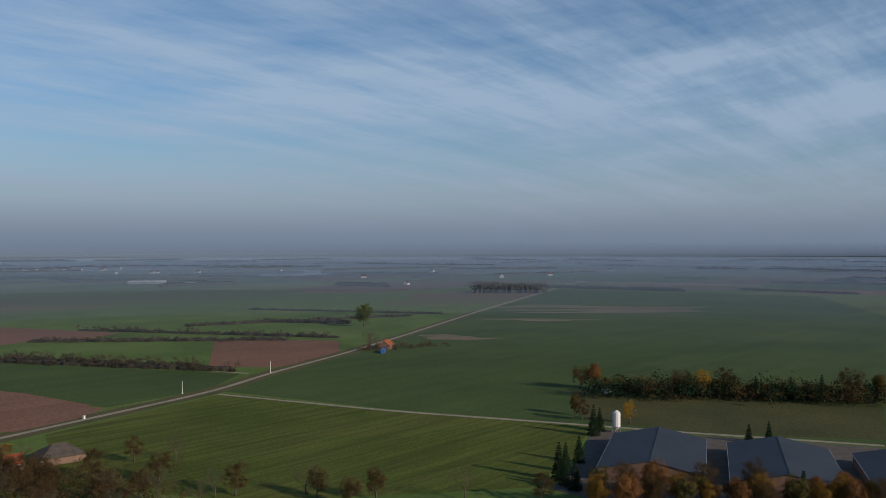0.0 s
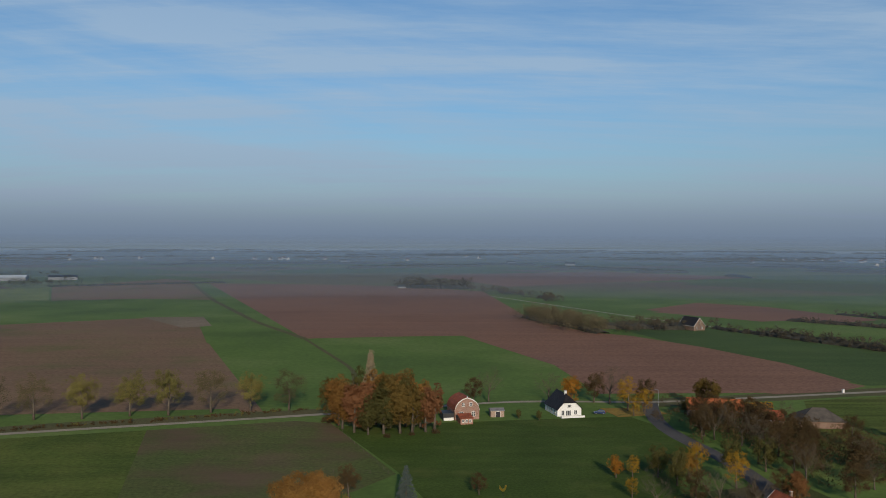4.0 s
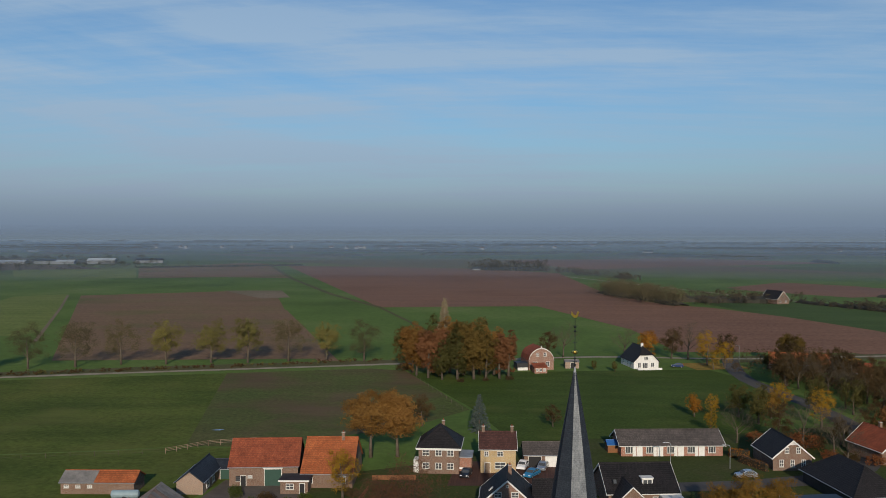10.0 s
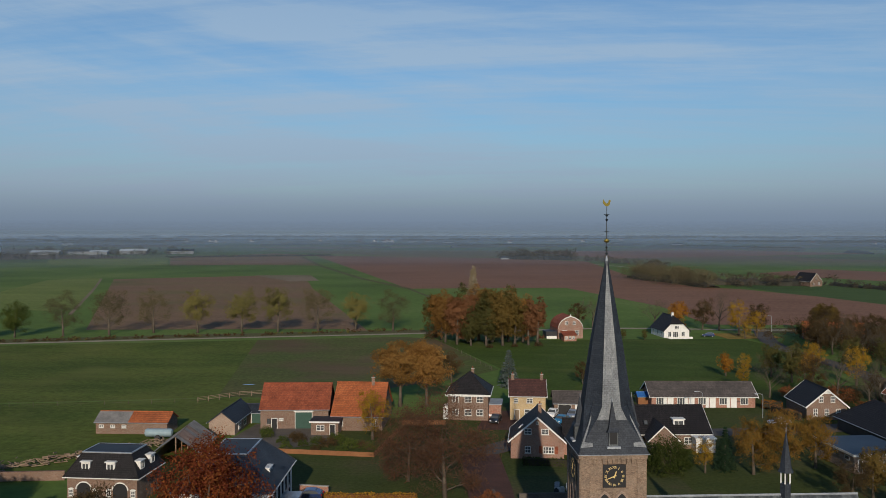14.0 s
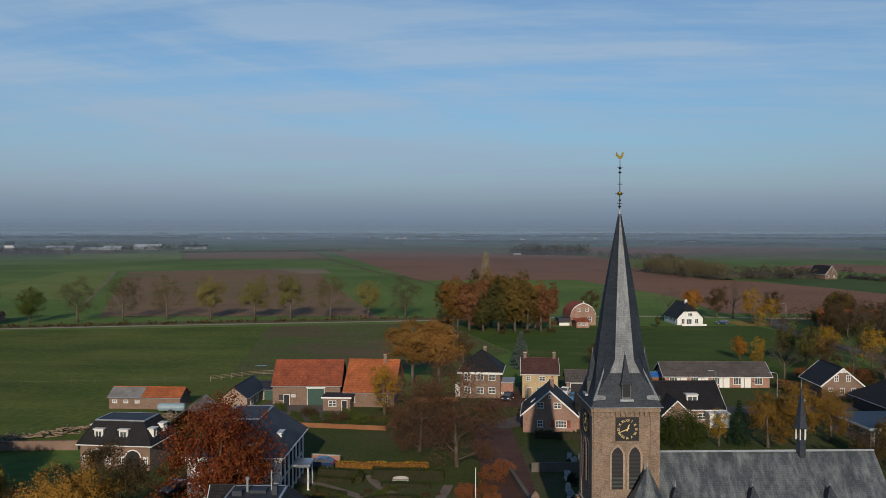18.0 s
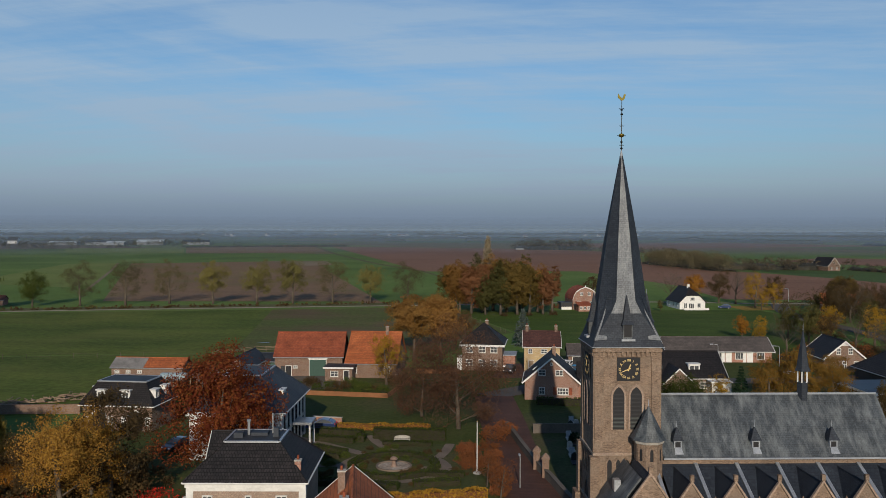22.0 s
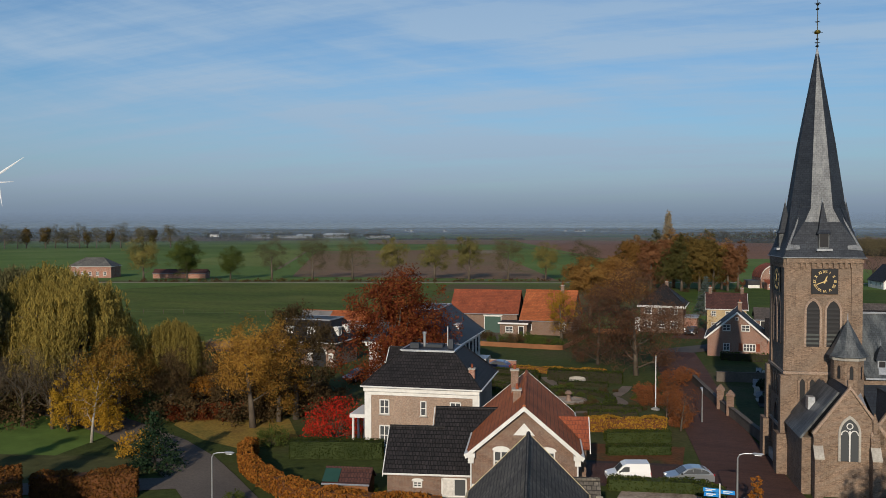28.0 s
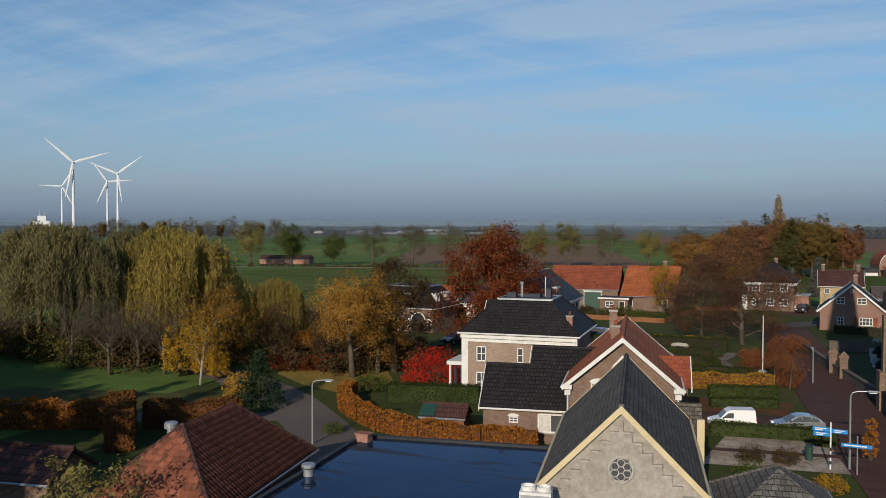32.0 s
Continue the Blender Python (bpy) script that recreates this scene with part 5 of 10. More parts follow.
def tower():
    T, H = TW, 18.4
    part("tower_wall", Geo().box(-T, -T, 0, T, T, H), M_CHURCH, church)
    for z, w in ((8.5, 0.16), (3.6, 0.2), (14.95, 0.06)):
        part("string_course", Geo().box(-T - w, -T - w, z, T + w, T + w, z + 0.22), M_PALEBRICK if z < 9 else M_CHURCH, church)
    # clasping buttresses and plinth
    for sx in (-1, 1):
        for sy in (-1, 1):
            part("buttress", Geo().box(sx * T - 0.75, sy * T - 0.75, 0, sx * T + 0.75, sy * T + 0.75, 3.5).prism([(sx * T - 0.42, sy * T - 0.42, 0), (sx * T + 0.42, sy * T - 0.42, 0), (sx * T + 0.42, sy * T + 0.42, 0), (sx * T - 0.42, sy * T + 0.42, 0)], (0, 0, 3.5), (0, 0, 8.4)), M_CHURCH, church)
    part("plinth", Geo().box(-T - 0.25, -T - 0.25, 0, T + 0.25, T + 0.25, 0.9), M_STONE, church)
    for k in range(4):
        m = pose(0, 0, 0, 0, 0, 90 * k)
        face = m @ pose(0, -T - 0.02, 0)
        # corbel table under the eaves
        c = Geo().box(-T, -0.18, 17.95, T, 0.02, 18.35)
        for i in range(13):
            x = -T + 0.35 + i * (2 * T - 0.7) / 12
            c.box(x - 0.11, -0.17, 17.55, x + 0.11, 0.02, 17.94)
        part("corbel_table", c, M_CHURCH, church, m=face)
        # corner lesenes
        for s in (-1, 1):
            part("lesene", Geo().box(s * (T - 0.4) - 0.4, -0.1, 8.8, s * (T - 0.4) + 0.4, 0.02, 17.9), M_CHURCH, church, m=face)
        for s in (-1, 1):
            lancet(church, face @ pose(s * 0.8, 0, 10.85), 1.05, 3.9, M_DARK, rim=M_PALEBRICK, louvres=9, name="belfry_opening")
        # clock
        cl = part("clock_face", Geo().box(-1.06, -0.1, -1.06, 1.06, 0.0, 1.06), M_DARK, church, m=face @ pose(0.08, -0.02, 16.4), label="black square clock face with gilded numerals")
        for i in range(12):
            a = TAU * i / 12
            txt = bpy.data.curves.new("numeral", "FONT")
            txt.body = ("XII", "I", "II", "III", "IIII", "V", "VI", "VII", "VIII", "IX", "X", "XI")[i]
            txt.size, txt.align_x, txt.align_y, txt.extrude = 0.31, "CENTER", "CENTER", 0.008
            txt.offset = 0.004
            txt.materials.append(M_GILT)
            ob = new("numeral", txt)
            ob.parent = cl
            ob.matrix_basis = Matrix.Translation((0.80 * math.sin(a), -0.125, 0.80 * math.cos(a))) @ pose(0, 0, 0, 90, 0, 0) @ pose(0, 0, 0, 0, 0, -math.degrees(a))
        for nm, ang, ln, wd in (("hour_hand", 21, 0.52, 0.055), ("minute_hand", 248, 0.8, 0.04)):
            part(nm, Geo().prism([(-wd, 0, -0.18), (wd, 0, -0.18), (wd * 0.9, 0, ln * 0.7), (0, 0, ln), (-wd * 0.9, 0, ln * 0.7)], (0, -0.17, 0), (0, -0.14, 0)), M_GILT, cl, m=pose(0, 0, 0, 0, ang, 0))
        # blind arcade low on the tower
        if k in (3, 0):
            for i in range(5):
                lancet(church, face @ pose(-1.6 + i * 0.8, 0, 6.2), 0.42, 1.9, M_DARK, name="blind_arch")
        if k == 3:
            lancet(church, face @ pose(0, 0, 0.9), 1.7, 4.6, M_DARK, tracery=False, name="west_window")
    # spire: square flared foot that turns to eight sides
    def broach(r, z, k):
        """Eight points between a square (k=1) and an octagon (k=0)."""
        t = 0.4142 + (1 - 0.4142) * k
        return [(r, r * t, z), (r * t, r, z), (-r * t, r, z), (-r, r * t, z), (-r, -r * t, z), (-r * t, -r, z), (r * t, -r, z), (r, -r * t, z)]

    levels = [(3.28, 18.42, 0.98), (3.0, 19.1, 0.94), (2.72, 20.1, 0.72), (2.42, 21.4, 0.32), (2.2, 22.6, 0.0), (1.42, 28.2, 0.0), (0.11, 36.0, 0.0)]
    sides = [broach(*q) for q in levels]
    for i in range(8):
        j = (i + 1) % 8
        g = Geo().add([s[i] for s in sides] + [s[j] for s in sides], [(k, 7 + k, 8 + k, 1 + k) for k in range(6)])
        # the upper front face is paler than the other faces
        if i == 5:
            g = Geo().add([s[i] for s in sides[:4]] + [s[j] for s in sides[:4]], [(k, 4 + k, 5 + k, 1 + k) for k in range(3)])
            part("spire_face", Geo().add([s[i] for s in sides[3:]] + [s[j] for s in sides[3:]], [(k, 4 + k, 5 + k, 1 + k) for k in range(3)]), M_SLATEPALE, church, "pale slate face of the spire")
        part("spire_face", g, M_SLATE, church, "dark slate face of the spire")
        part("spire_hip", Geo().tube([s[i] for s in sides[3:]], [0.05, 0.045, 0.04, 0.03], 5), M_SLATE, church)
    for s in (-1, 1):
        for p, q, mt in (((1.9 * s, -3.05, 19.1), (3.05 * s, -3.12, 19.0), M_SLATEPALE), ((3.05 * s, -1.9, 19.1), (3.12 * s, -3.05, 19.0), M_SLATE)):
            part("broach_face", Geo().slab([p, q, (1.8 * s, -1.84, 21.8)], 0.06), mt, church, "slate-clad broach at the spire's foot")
    part("spire_eave", Geo().box(-3.34, -3.34, 18.36, 3.34, 3.34, 18.415), M_LEAD, church)
    part("spire_tip", Geo().lathe(0, 0, [(0.16, 35.6), (0.13, 36.1), (0.06, 36.5)], 8), M_LEAD, church)
    fin = part("finial", Geo().tube([(0, 0, 36.0), (0, 0, 41.3)], [0.05, 0.03], 6), M_IRON, church)
    for z, r in ((36.7, 0.17), (37.3, 0.14), (39.9, 0.16), (40.3, 0.14)):
        part("collar", Geo().lathe(0, 0, [(0.05, z - 0.1), (r, z), (0.05, z + 0.1)], 10), M_IRON, fin)
    part("ball", Geo().lathe(0, 0, [(0.02, 37.72), (0.22, 37.8), (0.27, 37.92), (0.22, 38.04), (0.02, 38.12)], 12), M_GOLD, fin, "gilded ball")
    for z, ln in ((37.9, 0.48), (38.8, 0.25), (37.0, 0.25), (40.4, 0.3)):
        for t in (0, 90):
            part("cross_rod", Geo().tube([(-ln, 0, z), (ln, 0, z)], [0.025, 0.025], 5), M_IRON, fin, m=pose(0, 0, 0, 0, 0, t + 20))
    vane = [(-0.42, 0.30), (-0.36, 0.62), (-0.22, 0.40), (-0.02, 0.22), (0.14, 0.30), (0.20, 0.56), (0.32, 0.60), (0.42, 0.50), (0.34, 0.40), (0.30, 0.16), (0.12, -0.02), (-0.10, -0.02), (-0.24, 0.10)]
    part("weathervane", Geo().prism([(x, 0, z + 41.2) for x, z in vane], (0, -0.03, 0), (0, 0.03, 0)), M_GOLD, fin, "gilded weathervane", m=pose(0, 0, 0, 0, 0, 12))
    # spire dormers and corner pinnacles
    for k in range(4):
        m = pose(0, 0, 0, 0, 0, 90 * k)
        lu = part("spire_dormer", Geo().box(-0.42, -3.05, 19.15, 0.42, -2.0, 20.5), M_NAVE, church, m=m)
        # dark panel on the dormer front paints the shade of an opening
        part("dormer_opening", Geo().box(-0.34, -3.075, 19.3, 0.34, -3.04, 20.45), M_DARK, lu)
        part("dormer_sill", Geo().box(-0.62, -3.3, 18.95, 0.62, -2.9, 19.14), M_LEAD, lu, "pale lead sill")
        part("dormer_cap", Geo().rings([[(-r, -2.52 - 1.1 * r, z), (r, -2.52 - 1.1 * r, z), (r, -2.5 + r, z), (-r, -2.5 + r, z)] for r, z in ((0.58, 20.42), (0.4, 20.75), (0.02, 23.1))]), M_SLATE, lu, "steep slate cap")
        part("dormer_spike", Geo().tube([(0, -2.47, 22.8), (0, -2.47, 23.5)], [0.04, 0.015], 5), M_LEAD, lu)
        part("broach_ridge", Geo().tube([(2.5, -2.5, 20.0), (2.02, -1.98, 21.6), (1.6, -1.55, 23.0)], [0.05, 0.05, 0.03], 5), M_SLATE, church, m=m)


def nave():
    g = Geo().prism([(0, -4.0, 0), (0, 4.0, 0), (0, 4.0, 8.6), (0, 0, 13.2), (0, -4.0, 8.6)], (3.0, 0, 0), (24.4, 0, 0))
    part("nave_wall", g, M_CHURCH, church)
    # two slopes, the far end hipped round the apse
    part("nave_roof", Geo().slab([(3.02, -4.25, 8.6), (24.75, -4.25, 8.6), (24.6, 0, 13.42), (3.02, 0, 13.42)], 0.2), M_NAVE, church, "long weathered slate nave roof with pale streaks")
    part("nave_roof", Geo().slab([(24.75, 4.25, 8.6), (3.02, 4.25, 8.6), (3.02, 0, 13.42), (24.6, 0, 13.42)], 0.2), M_NAVE, church)
    part("apse_roof", Geo().slab([(25.3, -4.0, 7.0), (27.2, -1.8, 7.0), (24.5, 0, 10.6)], 0.2), M_NAVE, church)
    part("apse_roof", Geo().slab([(27.2, -1.8, 7.0), (27.2, 1.8, 7.0), (24.5, 0, 10.6)], 0.2), M_NAVE, church)
    part("apse_roof", Geo().slab([(27.2, 1.8, 7.0), (25.3, 4.0, 7.0), (24.5, 0, 10.6)], 0.2), M_NAVE, church)
    part("apse_wall", Geo().prism([(24.4, -4.0, 0), (25.3, -4.0, 0), (26.9, -1.7, 0), (26.9, 1.7, 0), (25.3, 4.0, 0), (24.4, 4.0, 0)], (0, 0, 0), (0, 0, 6.95)), M_CHURCH, church)
    part("nave_ridge", Geo().tube([(3.02, 0, 13.5), (24.6, 0, 13.5)], [0.11, 0.11], 6), M_LEAD, church)
    part("nave_gutter", Geo().box(3.02, -4.42, 8.42, 24.75, -4.22, 8.56), M_LEAD, church)
    # roof turret
    x = 17.5
    fl = part("roof_turret", Geo().prism([(x + 0.52 * math.cos(TAU * i / 6), 0.52 * math.sin(TAU * i / 6), 0) for i in range(6)], (0, 0, 12.6), (0, 0, 14.6)), M_SLATE, church, "slender slate roof turret")
    for i in range(6):
        a = TAU * i / 6
        part("turret_post", Geo().tube([(x + 0.46 * math.cos(a), 0.46 * math.sin(a), 14.6), (x + 0.46 * math.cos(a), 0.46 * math.sin(a), 15.75)], [0.06, 0.06], 5), M_WHITE, fl)
    part("turret_core", Geo().lathe(x, 0, [(0.2, 14.6), (0.2, 15.75)], 6), M_DARK, fl)
    part("turret_spire", Geo().lathe(x, 0, [(0.78, 15.7), (0.6, 16.1), (0.03, 19.6)], 6), M_SLATE, fl)
    part("turret_spike", Geo().tube([(x, 0, 19.4), (x, 0, 20.3)], [0.04, 0.012], 5), M_LEAD, fl)
    # small roof vents
    for i in range(3):
        x, y, z = 4.5 + 7.15 * i, -3.05, 9.55
        v = part("roof_vent", Geo().box(x - 0.36, y - 0.6, z - 0.35, x + 0.36, y + 0.6, z + 0.4), M_LEAD, church)
        # dark panel on the vent front paints the shade of an opening
        part("vent_opening", Geo().box(x - 0.24, y - 0.62, z - 0.2, x + 0.24, y - 0.595, z + 0.28), M_DARK, v)
        part("vent_cap", Geo().rings([[(x - 0.52, y - 0.75, z + 0.4), (x + 0.52, y - 0.75, z + 0.4), (x + 0.52, y + 0.6, z + 0.4), (x - 0.52, y + 0.6, z + 0.4)], [(x - 0.03, y - 0.2, z + 1.55), (x + 0.03, y - 0.2, z + 1.55), (x + 0.03, y - 0.1, z + 1.55), (x - 0.03, y - 0.1, z + 1.55)]]), M_SLATE, v)
        part("lead_apron", Geo().slab([(x - 0.3, y - 0.62, z - 0.2), (x + 0.3, y - 0.62, z - 0.2), (x + 0.4, y - 1.08, z - 0.72), (x - 0.4, y - 1.08, z - 0.72)], 0.03), M_LEAD, v)
        part("vent_spike", Geo().tube([(x, y - 0.15, z + 1.5), (x, y - 0.15, z + 2.1)], [0.035, 0.012], 5), M_LEAD, v)


def aisle():
    """Side aisle with a row of cross gables, the first one taller."""
    part("aisle_wall", Geo().box(-2.0, -9.3, 0, 26.4, -4.2, 4.6), M_CHURCH, church)
    part("aisle_roof", Geo().slab([(2.7, -9.2, 5.25), (26.2, -9.2, 5.25), (26.2, -4.02, 7.95), (2.7, -4.02, 7.95)], 0.12), M_SLATE, church)
    gables = [(0.45, 2.45, 8.45, 4.9)] + [(3.95 + 3.72 * i, 1.72, 7.75, 5.0) for i in range(6)]
    for i, (x, hw, top, low) in enumerate(gables):
        gw = part("gable_wall", Geo().prism([(x - hw, 0, 4.0), (x + hw, 0, 4.0), (x + hw, 0, low), (x, 0, top), (x - hw, 0, low)], (0, -9.42, 0), (0, -4.22, 0)), M_CHURCH, church)
        for s in (-1, 1):
            part("gable_roof", Geo().slab([(x + s * (hw + 0.05), -9.3, low + 0.06), (x, -9.3, top + 0.08), (x, -4.22, top + 0.08), (x + s * (hw + 0.05), -4.22, low + 0.06)], 0.12), M_SLATE, church)
            part("coping", Geo().prism([(x + s * (hw + 0.15), 0, low - 0.1), (x, 0, top + 0.05), (x, 0, top + 0.3), (x + s * (hw + 0.3), 0, low + 0.1)], (0, -9.52, 0), (0, -9.25, 0)), M_PALEBRICK, church)
        part("gable_cross", Geo().box(x - 0.16, -9.5, top + 0.2, x + 0.16, -9.2, top + 0.75), M_CHURCH, church)
        big = i == 0
        lancet(church, pose(x, -9.43, 2.9 if big else 3.4), 1.3 if big else 1.25, 3.3 if big else 2.8, M_GLASS, rim=M_STONE, tracery=True, name="aisle_window")
    for i in range(8):
        x = -1.9 if i == 0 else 2.25 + 3.72 * (i - 1)
        bt = part("aisle_buttress", Geo().prism([(0, -9.3, 0), (0, -10.2, 0), (0, -10.2, 3.2), (0, -9.75, 3.9), (0, -9.75, 4.6), (0, -9.3, 5.2)], (x - 0.32, 0, 0), (x + 0.32, 0, 0)), M_CHURCH, church)
        part("weathering", Geo().prism([(0, -10.26, 3.15), (0, -9.72, 4.0), (0, -9.72, 4.15), (0, -10.26, 3.3)], (x - 0.36, 0, 0), (x + 0.36, 0, 0)), M_STONE, bt)
        if i > 0:
            part("valley_gutter", Geo().prism([(0, -9.3, 5.1), (0, -4.1, 7.85), (0, -4.1, 8.08), (0, -9.3, 5.4)], (x - 0.16, 0, 0), (x + 0.16, 0, 0)), M_ZINC, church)
            part("buttress_pinnacle", Geo().lathe(x, -9.4, [(0.22, 5.1), (0.22, 5.9), (0.28, 5.95), (0.02, 6.7)], 6), M_CHURCH, church)
    # roof running west from the first gable, with its skylight
    part("porch_roof", Geo().slab([(-3.1, -9.0, 4.5), (-0.3, -9.0, 8.2), (-0.3, -3.1, 8.2), (-3.1, -3.1, 4.5)], 0.15), M_NAVE, church)
    part("porch_wall", Geo().box(-2.9, -8.9, 0, -0.6, -3.0, 4.5), M_CHURCH, church)
    part("porch_skylight", Geo().box(-1.9, -6.4, 6.2, -1.35, -5.6, 7.2), M_ZINC, church)
    # stair turret in the corner of tower and aisle
    x, y = 1.55, -4.5
    st = part("stair_turret", Geo().lathe(x, y, [(1.25, 0), (1.25, 10.4)], 8, math.pi / 8), M_CHURCH, church)
    part("turret_band", Geo().lathe(x, y, [(1.36, 10.1), (1.42, 10.4)], 8, math.pi / 8), M_STONE, st)
    part("turret_roof", Geo().lathe(x, y, [(1.62, 10.4), (1.2, 11.1), (0.04, 13.3)], 8, math.pi / 8), M_NAVE, st)
    part("turret_spike", Geo().tube([(x, y, 13.2), (x, y, 13.9)], [0.05, 0.015], 5), M_LEAD, st)
    for a in (-90, -45, -135):
        lancet(st, Matrix.Translation((x, y, 8.6)) @ pose(0, 0, 0, 0, 0, a + 90) @ pose(0, -1.17, 0), 0.3, 1.1, M_DARK, name="slit_window")


tower()
nave()
aisle()

# ---------- village houses ----------
W = dict
house("manor", "pale brick villa with white cornice and dark tiled hip roof", -28.35, 97.4, 7.5, 10.2, 9.6, 6.2, 9.2, "flat", M_PALEBRICK, M_TILE_DARK,
      [("f", -3.5, 3.6, 0.95, 1.4), ("f", 0.2, 3.6, 0.6, 1.4, W(bars=(1, 2))), ("f", 3.2, 3.6, 1.05, 1.4), ("f", -3.5, 0.7, 1.0, 1.9), ("f", 0.3, 1.0, 2.4, 1.3, W(bars=(4, 2)))], 0.5, M_WHITE, top=0.55)
house("brick_house", "brown brick gabled house with orange tile roof and white bargeboards", -14.9, 82.1, 13, 7.3, 13.6, 5.4, 8.5, "y", M_BRICK, M_TILE_ORANGE,
      [("f", -1.6, 3.9, 1.05, 1.5, W(arch=True)), ("f", 1.6, 3.9, 1.1, 1.5, W(arch=True)), ("f", -2.2, 0.8, 1.2, 1.9), ("f", 2.2, 0.8, 1.2, 1.9)], 0.4, M_WHITE, chims=[(-0.9, 9.5, 6.9, 9.4)])
house("annex", "brick annex under a tall dark tiled roof", -19.9, 84.5, 13, 5.0, 8.4, 2.75, 6.55, "x", M_BRICK, M_TILE_DARK, [("f", -0.9, 0.9, 1.9, 1.4, W(bars=(2, 1)))], 0.25, M_WHITE, boards="")
house("low_annex", "low brick annex with a dark tiled roof and arched window", -23.85, 83.6, 13, 3.8, 5.6, 2.75, 5.3, "x", M_BRICK, M_TILE_DARK, [("f", 0.4, 1.5, 0.7, 0.5, W(arch=True, sill=False))], 0.25, M_WHITE, boards="l")
house("chapel", "old chapel with grey plaster stepped gable and dark slate roof", -9.6, 60.8, 13, 7.0, 14.3, 4.9, 8.4, "y", M_PLASTER, M_CHAPELSLATE, (), 0.12, M_CREAM)
house("columned_villa", "large white-columned villa with blue-black slate hip roof", -40.2, 125.3, 5.5, 11.6, 14.6, 6.1, 10.1, "flat", M_RENDER, M_BLUESLATE,
      [("r", -5.4 + 2.2 * i, 3.4, 1.1, 2.0, W(bars=(2, 3), frame=M_DARK)) for i in range(6)] + [("r", -5.4 + 2.2 * i, 0.6, 1.1, 2.2, W(bars=(2, 3), frame=M_DARK)) for i in range(6)] + [("f", -3.6 + 2.4 * i, 3.6, 1.0, 1.8) for i in range(4)], 0.6, M_WHITE, top=0.6)
house("coach_house", "brick coach house with black mansard roof and white dormers", -62.7, 137.9, 1, 10.4, 8.0, 3.6, 6.8, "flat", M_BRICK, M_TILE_DARK, [("f", u, 0.9, 0.7, 1.0, W(arch=True)) for u in (-4.6, -1.0, 1.0, 4.6)], 0.4, M_WHITE, top=0.42)
house("hay_barn", "long brick barn with faded red tile roof", -48.4, 184.9, 8, 13.2, 11.0, 3.9, 7.9, "x", M_BRICK, M_TILE_RED, [("f", -4.9, 1.0, 0.9, 1.0, W(frame=M_DARK)), ("f", -2.6, 1.6, 0.9, 0.5)], 0.3, None, doors=[("f", 1.8, 3.2, 3.2, M_GREEN), ("f", -3.9, 1.0, 2.0, M_DARK)], category="barn")
house("farmhouse", "farmhouse with bright orange tile roof and brick walls", -35.9, 184.6, 3, 9.8, 15.0, 2.9, 8.0, "x", M_BRICK, M_TILE_ORANGE, [("f", 3.2, 0.9, 1.0, 1.3, W(arch=True)), ("f", -3.2, 0.9, 1.0, 1.2)], 0.3, None, chims=[(2.2, 7.0, 6.9, 9.1)])
house("field_shed", "low brick shed with slate and orange tile roof", -77.9, 177.0, 4, 13.8, 5.5, 2.3, 3.7, "x", M_BRICK, M_TILE_ORANGE, [("f", u, 1.2, 0.9, 0.6) for u in (-5.8, -3.6, -1.4)], 0.25, None, category="shed")
house("dark_house", "square two-storey brick house with black pyramid roof", -15.3, 196.0, 0, 8.2, 8.8, 5.3, 9.2, "hip", M_BRICK, M_TILE_DARK, [("f", u, z, 1.4, 1.3) for u in (-2.6, 0.0, 2.4) for z in (1.0, 3.7)], 0.5, M_WHITE, chims=[(0.5, 6.0, 7.6, 9.6)])
house("yellow_house", "yellow brick house with dark maroon tile roof", -3.2, 197.6, 3, 7.2, 8.0, 5.0, 7.6, "x", M_YELBRICK, M_TILE_BROWN, [("f", 0.4, 3.5, 1.3, 1.0), ("f", -2.4, 3.5, 0.9, 1.0), ("f", 0.4, 0.9, 2.2, 1.4)], 0.3, M_WHITE, chims=[(-3.0, 4.0, 7.2, 8.7), (3.0, 4.0, 7.2, 8.7)], doors=[("f", -2.2, 1.0, 2.1, M_WOOD)])
house("garage", "flat brick double garage with grey tile roof", 6.2, 203.0, 3, 8.0, 7.0, 2.6, 4.4, "x", M_BRICK, M_TILE_GREY, (), 0.3, None, doors=[("f", -1.8, 2.6, 2.2, M_DARK), ("f", 1.8, 2.6, 2.2, M_WHITE)], category="garage")
# brick darker than the wing's; its colour also carries partial shade
house("red_house", "red brick gabled house with dark roof and white trim", -1.2, 168.2, 0, 9.0, 9.5, 3.3, 7.2, "y", M_ROSEBRICK, M_TILE_DARK, [("f", -1.6, 4.2, 1.2, 1.0), ("f", 1.3, 4.2, 1.3, 1.0), ("f", 1.9, 1.0, 1.9, 1.2, W(bars=(4, 2))), ("f", -1.6, 1.0, 1.0, 1.2)], 0.4, M_WHITE, chims=[(0.4, 5.2, 6.6, 8.3)])
house("red_house_wing", "low brick side wing with dark tile roof", 7.0, 171.5, 0, 7.2, 6.5, 2.8, 5.6, "x", M_REDBRICK, M_TILE_DARK, (), 0.3, None, category="house")
house("black_house", "low house under a large black tile roof with a dormer", 23.0, 177.6, 8, 12.6, 11.5, 2.9, 6.6, "x", M_BRICK, M_TILE_DARK, [("f", -2.0, 0.9, 1.6, 1.2), ("f", 2.5, 0.9, 1.6, 1.2)], 0.4, M_WHITE)
